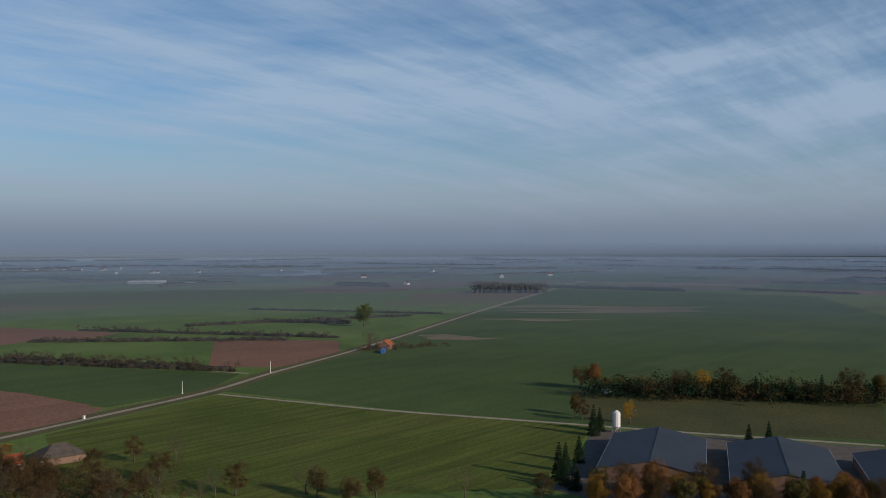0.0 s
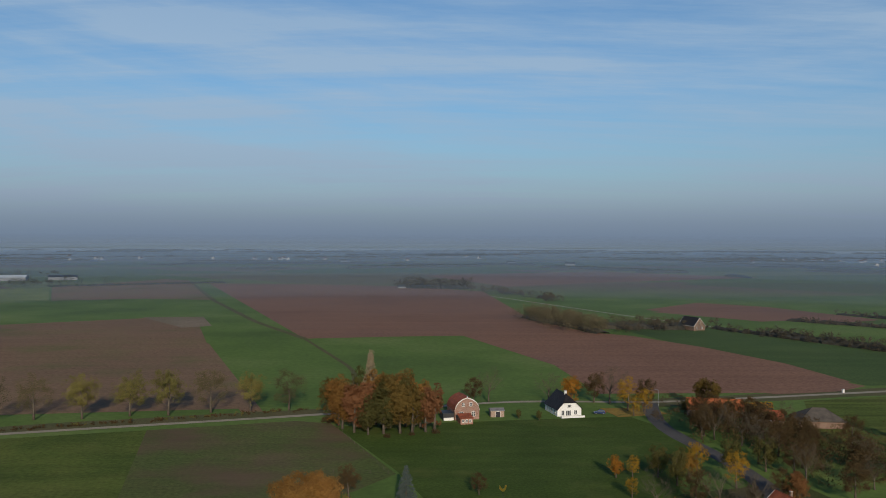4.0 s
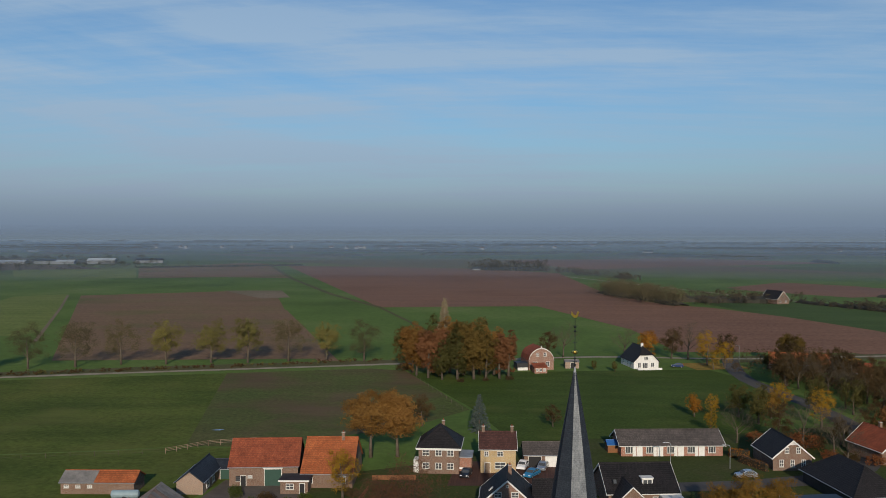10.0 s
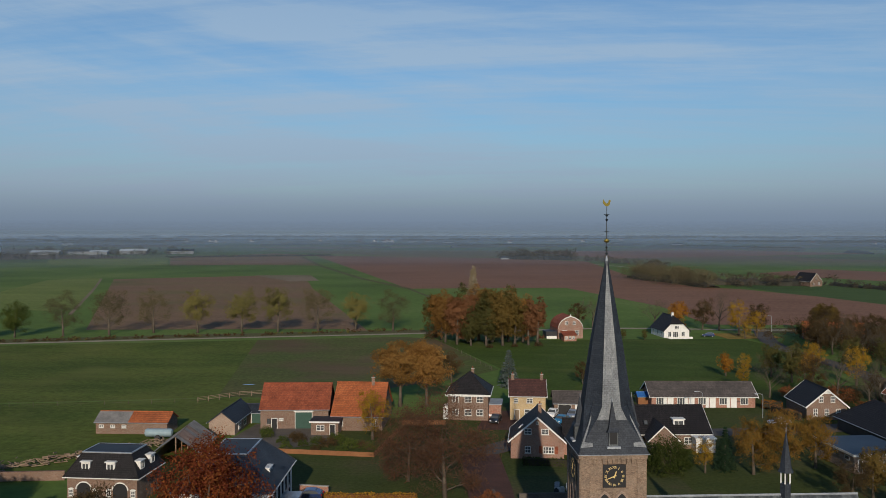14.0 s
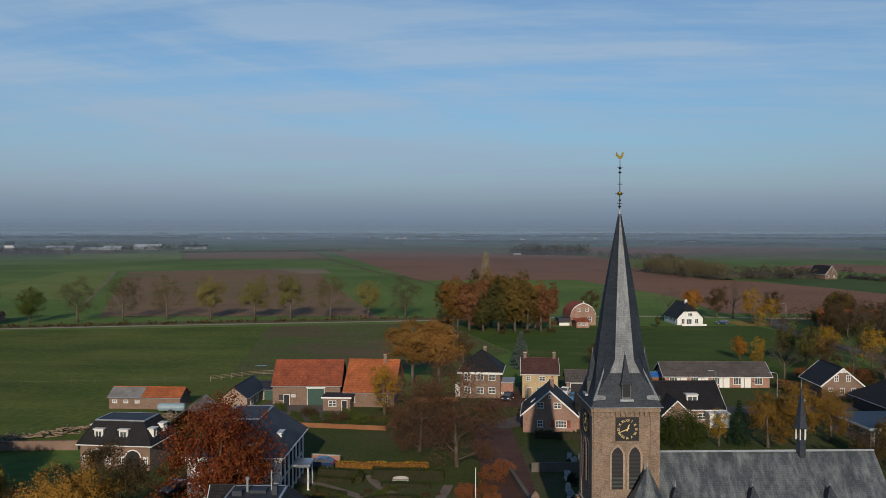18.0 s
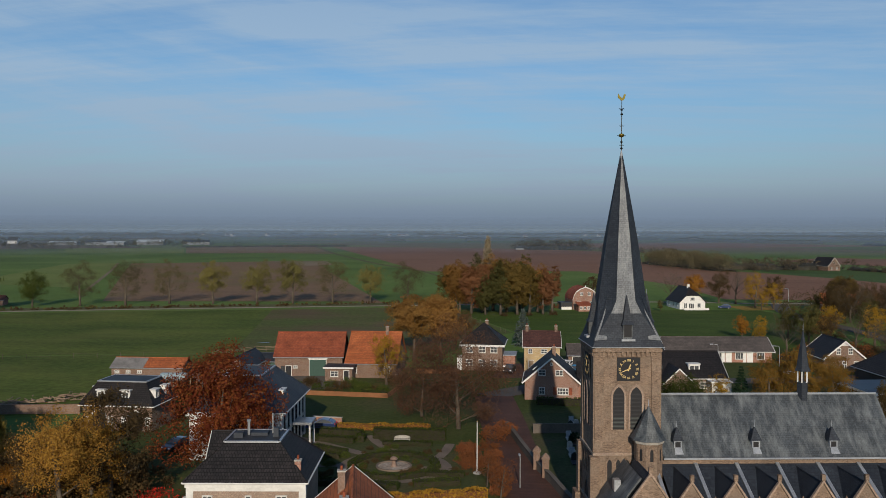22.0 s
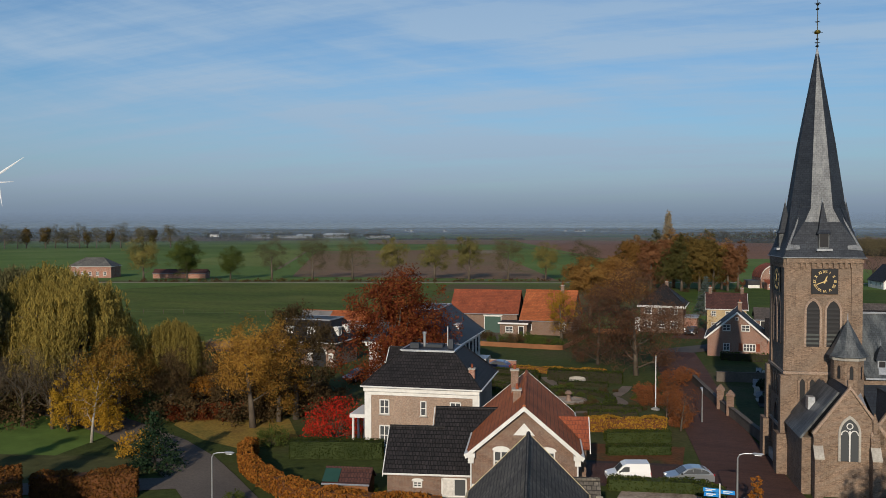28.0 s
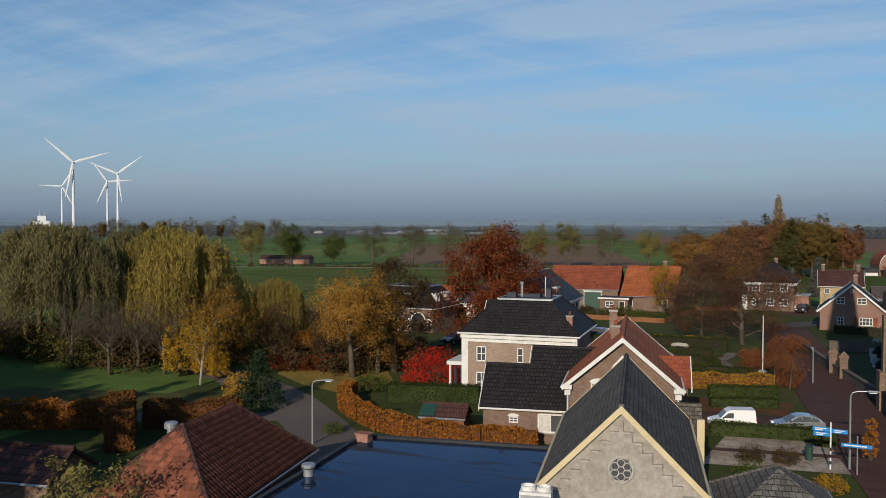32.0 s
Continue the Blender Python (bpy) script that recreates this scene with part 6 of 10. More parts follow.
house("row_bungalow", "long low brick bungalow row with grey tile roof", 34.8, 214.2, 6, 22.6, 8.6, 2.6, 4.9, "x", M_REDBRICK, M_TILE_GREY, [("f", -9.5 + 4.6 * i, 0.7, 1.7, 1.5, W(bars=(3, 1))) for i in range(5)], 0.5, M_WHITE, doors=[("f", -7.2 + 4.6 * i, 1.1, 2.2, M_WHITE) for i in range(4)] + [("f", -8.35 + 4.6 * i, 0.5, 2.1, M_WHITE) for i in range(4)])
house("gable_house", "brown brick house with white-edged gable and dark roof", 57.6, 204.8, 6, 8.2, 10.5, 2.9, 6.3, "y", M_BRICK, M_TILE_DARK, [("f", -1.2, 3.6, 0.9, 1.3), ("f", 1.2, 3.6, 0.9, 1.3), ("f", -2.3, 0.8, 0.9, 1.5), ("f", 0.0, 0.8, 0.9, 1.5), ("f", 2.3, 0.8, 0.9, 1.5)], 0.35, M_WHITE)
house("red_roof_house", "brick house with red tile roof and white-edged gable", 82.0, 212.0, 16, 8.2, 11.0, 2.9, 6.4, "y", M_BRICK, M_TILE_RED, [("f", -1.3, 3.5, 0.9, 1.2), ("f", 1.3, 3.5, 0.9, 1.2), ("f", 0.0, 0.8, 2.4, 1.5, W(bars=(3, 1)))], 0.35, M_WHITE, chims=[(0.2, 6.0, 5.8, 7.6)])
house("black_hall", "big hall under a black tile roof", 58.6, 188.1, -80, 17.8, 9.4, 2.4, 6.6, "hip", M_BITUMEN, M_TILE_DARK, (), 0.6, None, category="hall")


def profile_house(name, label, x, y, rz, prof, d, wall, roof, trim, o=0.3):
    """A house drawn out along local y from the right half of its gable outline, eave first, ridge last."""
    h = thing(name, label, "house", x, y, rz)
    full = [(-u, z) for u, z in prof] + [(u, z) for u, z in prof[::-1] if u > 0]
    part("wall", Geo().prism([(prof[0][0], 0, 0), (-prof[0][0], 0, 0)] + [(u, 0, z) for u, z in full], (0, 0, 0), (0, d, 0)), wall, h)
    for s in (-1, 1):
        for i, ((u0, z0), (u1, z1)) in enumerate(zip(prof, prof[1:])):
            if i == 0:
                u0, z0 = u0 + 0.3 * (u0 - u1) / max(0.3, z1 - z0), z0 - 0.3
            part("roof_slope", Geo().slab([(s * u0, -o, z0 + 0.16), (s * u1, -o, z1 + 0.16), (s * u1, d + o, z1 + 0.16), (s * u0, d + o, z0 + 0.16)], 0.15), roof, h)
            part("bargeboard", Geo().prism([(s * u0, 0, z0 + 0.2), (s * u1, 0, z1 + 0.2), (s * u1, 0, z1 - 0.12), (s * u0, 0, z0 - 0.12)], (0, -o - 0.09, 0), (0, -o - 0.02, 0)), trim, h)
    part("ridge_cap", Geo().tube([(0, -o, prof[-1][1] + 0.18), (0, d + o, prof[-1][1] + 0.18)], [0.12, 0.12], 8), roof, h)
    return h


_p = profile_house("pink_house", "rose brick house with red tile roof and rounded gable", 10.2, 329.5, 14, [(4.6, 3.6), (4.2, 5.0), (3.3, 6.3), (1.8, 7.3), (0.0, 7.9)], 11.0, M_ROSEBRICK, M_TILE_RED, M_WHITE, 0.15)
for _u, _z, _w, _h in ((-1.4, 4.9, 1.1, 1.3), (1.4, 4.9, 1.1, 1.3), (-2.2, 1.2, 1.7, 1.8), (2.4, 1.2, 1.4, 1.8)):
    window(_p, side("f", 9.2, 11, _u, _z), _w, _h)
part("side_shed", Geo().box(-8.6, 1.0, 0, -4.62, 6.0, 2.4), M_BITUMEN, _p)
part("side_shed_roof", Geo().box(-8.8, 0.8, 2.402, -4.62, 6.2, 2.58), M_SHEET, _p)
part("garden_wall", Geo().box(-8.6, 0.2, 0, -4.9, 0.5, 1.0), M_WHITE, _p)
part("gable_finial", Geo().lathe(0, -0.1, [(0.16, 7.95), (0.2, 8.2), (0.05, 8.7)], 8), M_WHITE, _p)
house("pink_outhouse", "small pale outhouse with flat roof beside the rose brick house", 21.5, 334.0, 5, 5.0, 4.0, 2.4, 2.9, "x", M_PALEBRICK, M_ROOFGREY, (), 0.2, None, category="shed", doors=[("f", 0.2, 1.6, 2.0, M_DARK)])


def white_house():
    """Gable front with a half hip, a low white terrace before it."""
    h = thing("white_house", "white-rendered house with black half-hipped roof", "house", 48.2, 336.0, 13)
    w, d, e, r, cut, o = 4.7, 13.0, 2.8, 7.6, 5.0, 0.45
    k = (r - cut) / (r - e) * w
    part("wall", Geo().prism([(w, 0, 0), (-w, 0, 0), (-w, 0, e), (-k, 0, cut), (k, 0, cut), (w, 0, e)], (0, 0, 0), (0, d, 0)), M_WHITE, h)
    f = (r - e) / w
    for s in (-1, 1):
        part("roof_slope", Geo().slab([(s * (w + o), -o, e - o * f + 0.1), (s * k, -o, cut + 0.1), (0, 3.2, r + 0.1), (0, d + o, r + 0.1), (s * (w + o), d + o, e - o * f + 0.1)], 0.16), M_TILE_DARK, h)
        part("bargeboard", Geo().prism([(s * (w + o), 0, e - o * f + 0.1), (s * k, 0, cut + 0.1), (s * k, 0, cut - 0.2), (s * (w + o), 0, e - o * f - 0.2)], (0, -o - 0.1, 0), (0, -o - 0.02, 0)), M_TILE_DARK, h)
    part("half_hip", Geo().slab([(-k - 0.15, -o - 0.1, cut + 0.05), (k + 0.15, -o - 0.1, cut + 0.05), (0, 3.2, r + 0.12)], 0.16), M_TILE_DARK, h)
    part("ridge_cap", Geo().tube([(0, 3.2, r + 0.12), (0, d + o, r + 0.12)], [0.13, 0.13], 8), M_TILE_DARK, h)
    chimney(h, 0.0, 4.2, 6.9, 8.7, 0.8, 0.7, M_WHITE)
    for u, z, ww, hh in ((0.0, 3.2, 1.6, 1.1), (-2.6, 0.4, 1.2, 1.9), (-0.4, 0.2, 2.0, 2.0), (2.4, 0.6, 1.3, 1.6)):
        window(h, side("f", 2 * w, d, u, z), ww, hh, (3, 1) if ww > 1.5 else (2, 1))
    for u in (-4.0, 0.5, 4.0):
        window(h, side("l", 2 * w, d, u, 0.8), 1.1, 1.3)
    part("terrace_wall", Geo().box(-4.2, -3.2, 0, 4.8, -3.0, 0.7), M_WHITE, h)
    part("terrace", Geo().box(-4.2, -3.0, 0, 4.8, -0.002, 0.12), M_STONE, h)


white_house()
house("brick_farm", "brown brick farmhouse with dark hipped roof", -247.6, 299.8, 19, 17.0, 10.0, 4.5, 8.0, "hip", M_REDBRICK, M_OLDSLATE, [("f", -6 + 3 * i, 0.9, 1.2, 1.6) for i in range(5)] + [("f", -5.0, 3.9, 0.9, 0.9)], 0.4, M_WHITE)
house("thatched_barn", "old barn with a low dark thatched roof", 133.0, 316.0, -6, 15.0, 11.0, 2.4, 6.2, "hip", M_BRICK, M_THATCH, (), 0.5, None, category="barn", gutter=False)
house("orange_farm", "farmhouse with weathered orange tile roof among trees", 102.0, 335.0, -12, 20.0, 10.0, 2.4, 5.8, "x", M_BRICK, M_TILE_ORANGE, (), 0.3, None)
house("pink_barn", "low brick barn with rose tile roof", 115.5, 319.0, -14, 9.5, 8.0, 2.4, 5.0, "x", M_BRICK, M_TILE_RED, (), 0.3, None, category="barn")
house("far_farm", "farmhouse with dark roof and white windows amid fields", 187.0, 628.0, 25, 10.0, 16.0, 3.5, 9.0, "y", M_BRICK, M_TILE_DARK, [("f", -2.2, 1.0, 1.2, 1.7), ("f", 2.2, 1.0, 1.2, 1.7), ("f", 0, 4.6, 1.4, 1.6)], 0.3, M_WHITE)
house("red_far_house", "small farm with a bright orange roof by the road", 436.0, 458.0, 30, 13.0, 9.0, 2.8, 6.2, "x", M_BRICK, M_TILE_ORANGE, (), 0.3, None)
for _x, _y, _l in ((266, 162, 0), (279, 123.4, 0), (292, 85, 0)):
    house("farm_shed", "huge farm shed with low-pitched grey sheet roof", _x + 16.4 * math.sin(radians(24)) * 0 + 24 * math.cos(radians(24)) * 0 - 26 * math.cos(radians(24)), _y - 26 * math.sin(radians(24)), -66, 33.0, 52.0, 4.0, 7.4, "y", M_BRICK, M_SHEET, (), 0.3, None, category="shed")

# ---------- trees ----------
T_OAK = [broadleaf(11 + i, 15, 12, 0.16, L_RUST, 240, 30, 0.36, loose=0.06) for i in range(2)]
T_OAK2 = [broadleaf(21 + i, 17, 9.5, 0.26, L_DARKOAK, 240, 30, 0.36, loose=0.06) for i in range(2)]
T_GROVE = [broadleaf(171 + i, 18, (9.0, 10.5, 10.0, 9.5, 7.0)[i], 0.12, (L_GROVERED, L_GROVEGOLD, L_DARKOAK, L_OLIVE, L_GROVERED)[i], 340, 28, 0.36, None, loose=0.06, lobes=15) for i in range(5)]
T_GOLDOAK = [broadleaf(25 + i, 15, 12.5, 0.34, L_GOLDOAK, 260, 28, 0.32, depth=4, loose=0.06) for i in range(2)]
T_ORANGE = [broadleaf(31 + i, 9, 6.5, 0.22, L_ORANGE, 130, 26, 0.24, bare=0.15) for i in range(2)]
T_YELLOW = [broadleaf(41 + i, 10, 7.5, 0.25, L_YELLOW, 160, 30, 0.18, bare=0.25, loose=0.06) for i in range(2)]
T_AVENUE = [broadleaf(51 + i, 16.5, 15.0, 0.26, L_LIMEY, 150, 22, 0.36, bare=0.2, depth=4, loose=0.06) for i in range(3)]
T_AVTHIN = [broadleaf(56 + i, 12, 12.5, 0.24, L_DULLOLIVE, 120, 18, 0.32, bare=0.2, depth=4, slim=0.16, loose=0.06) for i in range(2)]
T_AVGREEN = [broadleaf(61, 15, 13.5, 0.26, L_GREEN, 200, 30, 0.36)]
T_BARE = [bare_tree(71 + i, 11, 9, 4) for i in range(3)]
T_HAZE = [broadleaf(81 + i, 11, 9.5, 0.22, L_HAZEL, 110, 26, 0.36, bare=0.1, depth=4, slim=0.12, loose=0.06) for i in range(2)]
T_GREEN = [broadleaf(91, 10, 8, 0.15, L_OLIVE, 100, 24, 0.3)]
T_CON = [conifer(101, 10, 5, L_CONIFER), conifer(102, 12, 5, L_CONIFER)]
T_EVER = shrub(214, 6.4, 7.2, L_HEDGE, 260, 40, 0.2)
T_BROWNGOLD = [broadleaf(45 + i, 10, 8.5, 0.2, L_OAK, 170, 38, 0.17, bare=0.15, depth=4, loose=0.06) for i in range(2)]
T_RUSTY = broadleaf(161, 5.0, 4.6, 0.2, L_RUSSET, 56, 7, 0.13, bare=0.45, depth=4, loose=0.08, stout=0.7)
T_SPRUCE = [conifer(103, 9, 5.5, L_SPRUCE)]
T_POP = [poplar(111, 24, 5.2, L_POPLAR, 14)]
S_BUSH = [shrub(121, 2.0, 3.0, L_HAZEL), shrub(122, 2.0, 3.2, L_GREEN), shrub(123, 1.8, 3.0, L_YELLOW), shrub(124, 2.2, 3.4, L_RUSSET)]

plant("copper_beech", "broad copper beech with dark red autumn leaves", broadleaf(5, 15.6, 12.5, 0.18, L_COPPER, 760, 44, 0.21, depth=3, loose=0.055, lobes=16), -37.5, 112.5, 1.04)
plant("oak", "large oak with orange-gold leaves beside the barn", T_GOLDOAK[0], -31.2, 207.5, 0.98, group="oaks by the barn")
plant("oak", "large oak with orange-gold leaves beside the barn", T_GOLDOAK[1], -25.4, 208.5, 0.94, group="oaks by the barn")
for x, y, h, k in ((-38, 327, 0.92, 2), (-35, 320, 1.0, 1), (-33, 314, 0.86, 1), (-28.5, 309, 0.95, 0), (-25, 313, 0.98, 0), (-22, 321, 1.12, 1), (-23.5, 306, 0.72, 3), (-18.5, 307, 0.95, 3), (-17, 316, 1.1, 2), (-13, 308, 0.98, 2), (-11.5, 318, 1.05, 3), (-9, 309.5, 0.96, 2), (-6.5, 317, 0.95, 1), (-4.5, 310, 0.9, 4), (-1.5, 312, 0.95, 4), (-29, 328, 1.05, 3), (-13, 328, 1.05, 1)):
    plant("oak", ("tall tree with red-brown autumn leaves", "tall oak with gold-brown autumn leaves", "tall oak with dull brown-green leaves", "tall oak with dark olive leaves", "slim tree with red-brown autumn leaves")[k] + " in a dense grove", T_GROVE[k], x, y, h, group="oak grove")
plant("poplar", "tall slender bare poplar", T_POP[0], -24, 322, 1.05)
for x, y, k, s in ((-211.3, 287.1, 0, 0.98), (-195.9, 292.5, 3, 1.05), (-188.2, 309.2, 3, 0.82), (-172.8, 314.5, 4, 1.25), (-158, 319.7, 5, 1.3), (-144.6, 327.7, 4, 1.25), (-128.2, 329.6, 0, 0.95), (-112.9, 334.6, 2, 0.95), (-99.3, 336.1, 1, 1.0), (-85, 341, 5, 1.3), (-71.1, 344.3, 0, 0.85), (-56.8, 345.9, 4, 1.2)):
    plant("avenue_tree", "roadside tree with thin yellow-green autumn crown", (T_AVENUE + T_AVGREEN + T_AVTHIN)[k], x, y, s, group="roadside tree row")
T_WIL = [willow(131, 15, 13, L_WILLOW), willow(132, 16.5, 13, L_GREYGREEN, 110, 0.6)]
plant("willow", "weeping willow with yellow-green hanging branches", T_WIL[0], -75.5, 105.5, 1.02, group="willows")
plant("willow", "weeping willow with yellow-green hanging branches", T_WIL[0], -84, 111, 1.08, 140, group="willows")
plant("willow", "tall willow with grey-green leaves", T_WIL[1], -88.0, 97.5, 0.98, group="willows")
plant("willow", "tall willow with grey-green leaves", T_WIL[1], -98, 102, 1.0, 70, group="willows")
T_TWIN = broadleaf(141, 12, 10, 0.3, L_TWINGOLD, 330, 40, 0.16, bare=0.3, depth=4, loose=0.06)
plant("lime_tree", "twin-stemmed tree with thinning golden leaves", T_TWIN, -48.6, 101.3, 1.0)
plant("lime_tree", "tree with few brown leaves and grey limbs", T_HAZE[0], -46.3, 106.3, 1.12)
plant("birch", "pale-barked tree with thinning golden-yellow leaves", broadleaf(142, 8.4, 6.6, 0.3, L_YELLOW, 56, 12, 0.18, M_PALEBARK, 0.5, depth=4, stout=0.6), -60.2, 90.9, 1.0)
for x, y, s in ((-65.5, 93.6, 1.0), (-60.8, 94.2, 0.68), (-63.2, 95.0, 0.8)):
    plant("shrub", "upright shrub with golden yellow leaves", shrub(144, 6.6, 3.4, L_GOLDLEAF, 120, 34, 0.17), x, y, s, category="shrub", group="golden shrubs by the lane")
plant("lime_tree", "broad tree with dull orange-brown leaves", T_BROWNGOLD[0], -62.5, 97.5, 0.98)
plant("young_tree", "thin young tree, half bare", T_HAZE[1], -55.5, 107, 0.7)
plant("fir", "dark green bushy fir beside the lane", conifer(104, 5.0, 5.2, L_CONIFER, 14), -48.3, 85.2, 1.0)
plant("maple", "low maple with scarlet autumn leaves", shrub(143, 4.2, 6, L_RED, 110, 30, 0.16), -38.6, 100.5, 1.0)
T_BEECH = broadleaf(152, 12.8, 19.5, 0.1, L_TWIGGY, 330, 20, 0.46, bare=0.1, depth=5, slim=0.07, loose=0.05, lobes=16)
plant("beech", "wide nearly leafless beech with reddish twigs", T_BEECH, -14.5, 146, 0.98, 20, group="beeches by the garden")
plant("beech", "wide nearly leafless beech with reddish twigs", T_BEECH, -21, 153, 0.72, 220, group="beeches by the garden")
plant("shrub", "rust-leaved shrub under the beech", S_BUSH[3], -9.0, 139.5, 1.1, category="shrub")
plant("shrub", "rust-leaved shrub under the beech", S_BUSH[3], -7.6, 143.5, 1.0, category="shrub")
plant("spruce", "blue-grey spruce behind the houses", T_SPRUCE[0], -8.4, 234, 1.0)
for x, y, m, s, lb in ((-31.5, 178, T_YELLOW[1], 0.95, "yellow-orange tree before the farmhouse"), (48.3, 255.5, T_ORANGE[0], 0.7, "small tree with orange autumn leaves"), (53, 256, T_YELLOW[0], 0.62, "small tree with yellow autumn leaves"), (63, 248, T_GREEN[0], 1.0, "round tree with dull green leaves"), (78, 246, T_YELLOW[1], 1.0, "tree with thinning bright yellow leaves"), (66, 224, T_BARE[0], 1.0, "bare tree with wide forking branches"), (52, 356, T_ORANGE[1], 1.35, "orange tree behind the white house"), (72, 346, T_YELLOW[0], 1.3, "tall tree with yellow-orange leaves"), (77, 340, T_YELLOW[1], 1.0, "tree with thinning bright yellow leaves"), (68, 360, T_BARE[1], 1.4, "tall bare tree with thin branches"), (20, 362, T_BARE[0], 1.2, "bare leafless tree with fine twigs"), (44, 362, T_BARE[2], 1.1, "bare leafless tree with fine twigs"), (92, 318, T_HAZE[0], 1.1, "half-bare tree with few brown leaves"), (98, 310, T_HAZE[1], 1.1, "half-bare tree with few brown leaves"), (104, 345, T_OAK2[0], 0.7, "oak with dense brown leaves"), (90, 300, T_BARE[0], 1.1, "bare leafless tree with fine twigs"), (106, 300, T_HAZE[0], 1.0, "half-bare tree with few brown leaves"), (92, 262, T_GREEN[0], 1.0, "round tree with dull green leaves"), (98, 250, T_BARE[1], 1.0, "bare leafless tree with fine twigs"), (112, 280, T_HAZE[1], 1.0, "half-bare tree with few brown leaves"), (104, 235, T_HAZE[0], 0.9, "half-bare tree with few brown leaves"), (88, 232, T_OAK[0], 0.55, "small tree with rust-brown leaves"), (120, 260, T_BARE[2], 1.0, "bare leafless tree with fine twigs"), (130, 290, T_HAZE[0], 0.9, "half-bare tree with few brown leaves"), (38, 165, T_BROWNGOLD[1], 1.0, "yellow-brown tree beside the church"), (44, 168, T_BROWNGOLD[0], 0.9, "yellow-brown tree beside the church"), (33, 163, T_BROWNGOLD[0], 0.92, "yellow-brown tree beside the church"), (19.5, 162, T_EVER, 1.0, "broad dark evergreen bush beside the church"), (14.5, 163, T_EVER, 0.6, "broad dark evergreen bush beside the church"), (25.5, 163, T_YELLOW[0], 0.6, "yellow-brown tree beside the church")):
    plant("tree", lb, m, x, y, s)
for x, y, m, s in ((298, 203, 1, 0.8), (318, 150, 0, 0.7), (322, 144, 1, 0.7)):
    plant("fir", "dark conifer beside the farm sheds", T_CON[m], x, y, s, group="conifers by the sheds")

for x, y, m, s, lb in ((-60, 102.6, T_HAZE[1], 0.68, "half-bare tree with few brown leaves"), (-58, 106, T_ORANGE[1], 0.5, "broad tree with dull orange leaves"), (-66, 98, T_BARE[0], 0.75, "bare leafless tree with fine twigs"), (-72, 94, T_BARE[1], 0.75, "bare leafless tree with fine twigs"), (-77, 95, T_BARE[2], 0.7, "bare leafless tree with fine twigs"), (-70, 118, T_HAZE[1], 0.6, "half-bare tree with few brown leaves"), (-6.4, 114.5, T_RUSTY, 0.92, "small airy lane tree with rusty leaves"), (-8.2, 119, T_RUSTY, 0.8, "small airy lane tree with rusty leaves"), (231, 144, T_OAK[1], 0.75, "oak with orange-brown autumn leaves"), (238, 132, T_HAZE[0], 1.0, "half-bare tree with few brown leaves"), (246, 120, T_HAZE[1], 1.1, "half-bare tree with few brown leaves"), (222, 158, T_GREEN[0], 0.9, "round tree with dull green leaves"), (252, 108, T_CON[0], 1.0, "dark conifer beside the farm sheds"), (262, 100, T_OAK[0], 0.6, "oak with orange-brown autumn leaves"), (225, 150, T_HAZE[1], 1.0, "half-bare tree with few brown leaves"), (318.8, 200.8, T_YELLOW[0], 1.0, "tree with thinning bright yellow leaves"), (319, 228, T_OAK2[0], 0.55, "small tree with rust-brown leaves"), (312, 220, T_HAZE[0], 0.8, "half-bare tree with few brown leaves"), (384, 258, T_OAK[0], 0.85, "oak with orange-brown autumn leaves"), (378, 262, T_HAZE[1], 1.1, "half-bare tree with few brown leaves"), (398, 205, T_YELLOW[1], 1.4, "tall tree with yellow-orange leaves"), (405, 196, T_HAZE[0], 1.3, "half-bare tree with few brown leaves"), (412, 184, T_CON[1], 0.9, "dark conifer of the shelter belt"), (420, 170, T_CON[0], 1.1, "dark conifer of the shelter belt"), (428, 158, T_CON[1], 1.0, "dark conifer of the shelter belt"), (434, 146, T_HAZE[1], 1.4, "half-bare tree with few brown leaves"), (440, 136, T_OAK2[1], 0.8, "oak with dense brown leaves"), (446, 126, T_HAZE[0], 1.3, "half-bare tree with few brown leaves"), (395, 215, T_HAZE[1], 1.2, "half-bare tree with few brown leaves"), (535, 593, T_AVGREEN[0], 1.35, "large dark round tree in the fields"), (425, 470, T_BARE[0], 1.3, "bare tree with wide forking branches"), (418, 462, T_BARE[1], 1.2, "bare tree with wide forking branches"), (29, 331, T_GREEN[0], 0.35, "clipped round evergreen bush"), (36, 328, T_GREEN[0], 0.38, "clipped round evergreen bush"), (150, 300, T_HAZE[0], 0.8, "half-bare tree with few brown leaves"), (160, 290, T_BARE[2], 0.9, "bare leafless tree with fine twigs"), (142, 270, T_HAZE[1], 0.9, "half-bare tree with few brown leaves"), (130, 250, T_BARE[1], 1.0, "bare leafless tree with fine twigs"), (150, 240, T_HAZE[0], 0.9, "half-bare tree with few brown leaves"), (165, 225, T_BARE[0], 0.9, "bare leafless tree with fine twigs"), (175, 205, T_HAZE[1], 0.9, "half-bare tree with few brown leaves"), (192, 185, T_BARE[2], 0.9, "bare leafless tree with fine twigs"), (29, 165, T_CON[0], 0.7, "dark conifer beside the church")):
    plant("tree", lb, m, x, y, s)
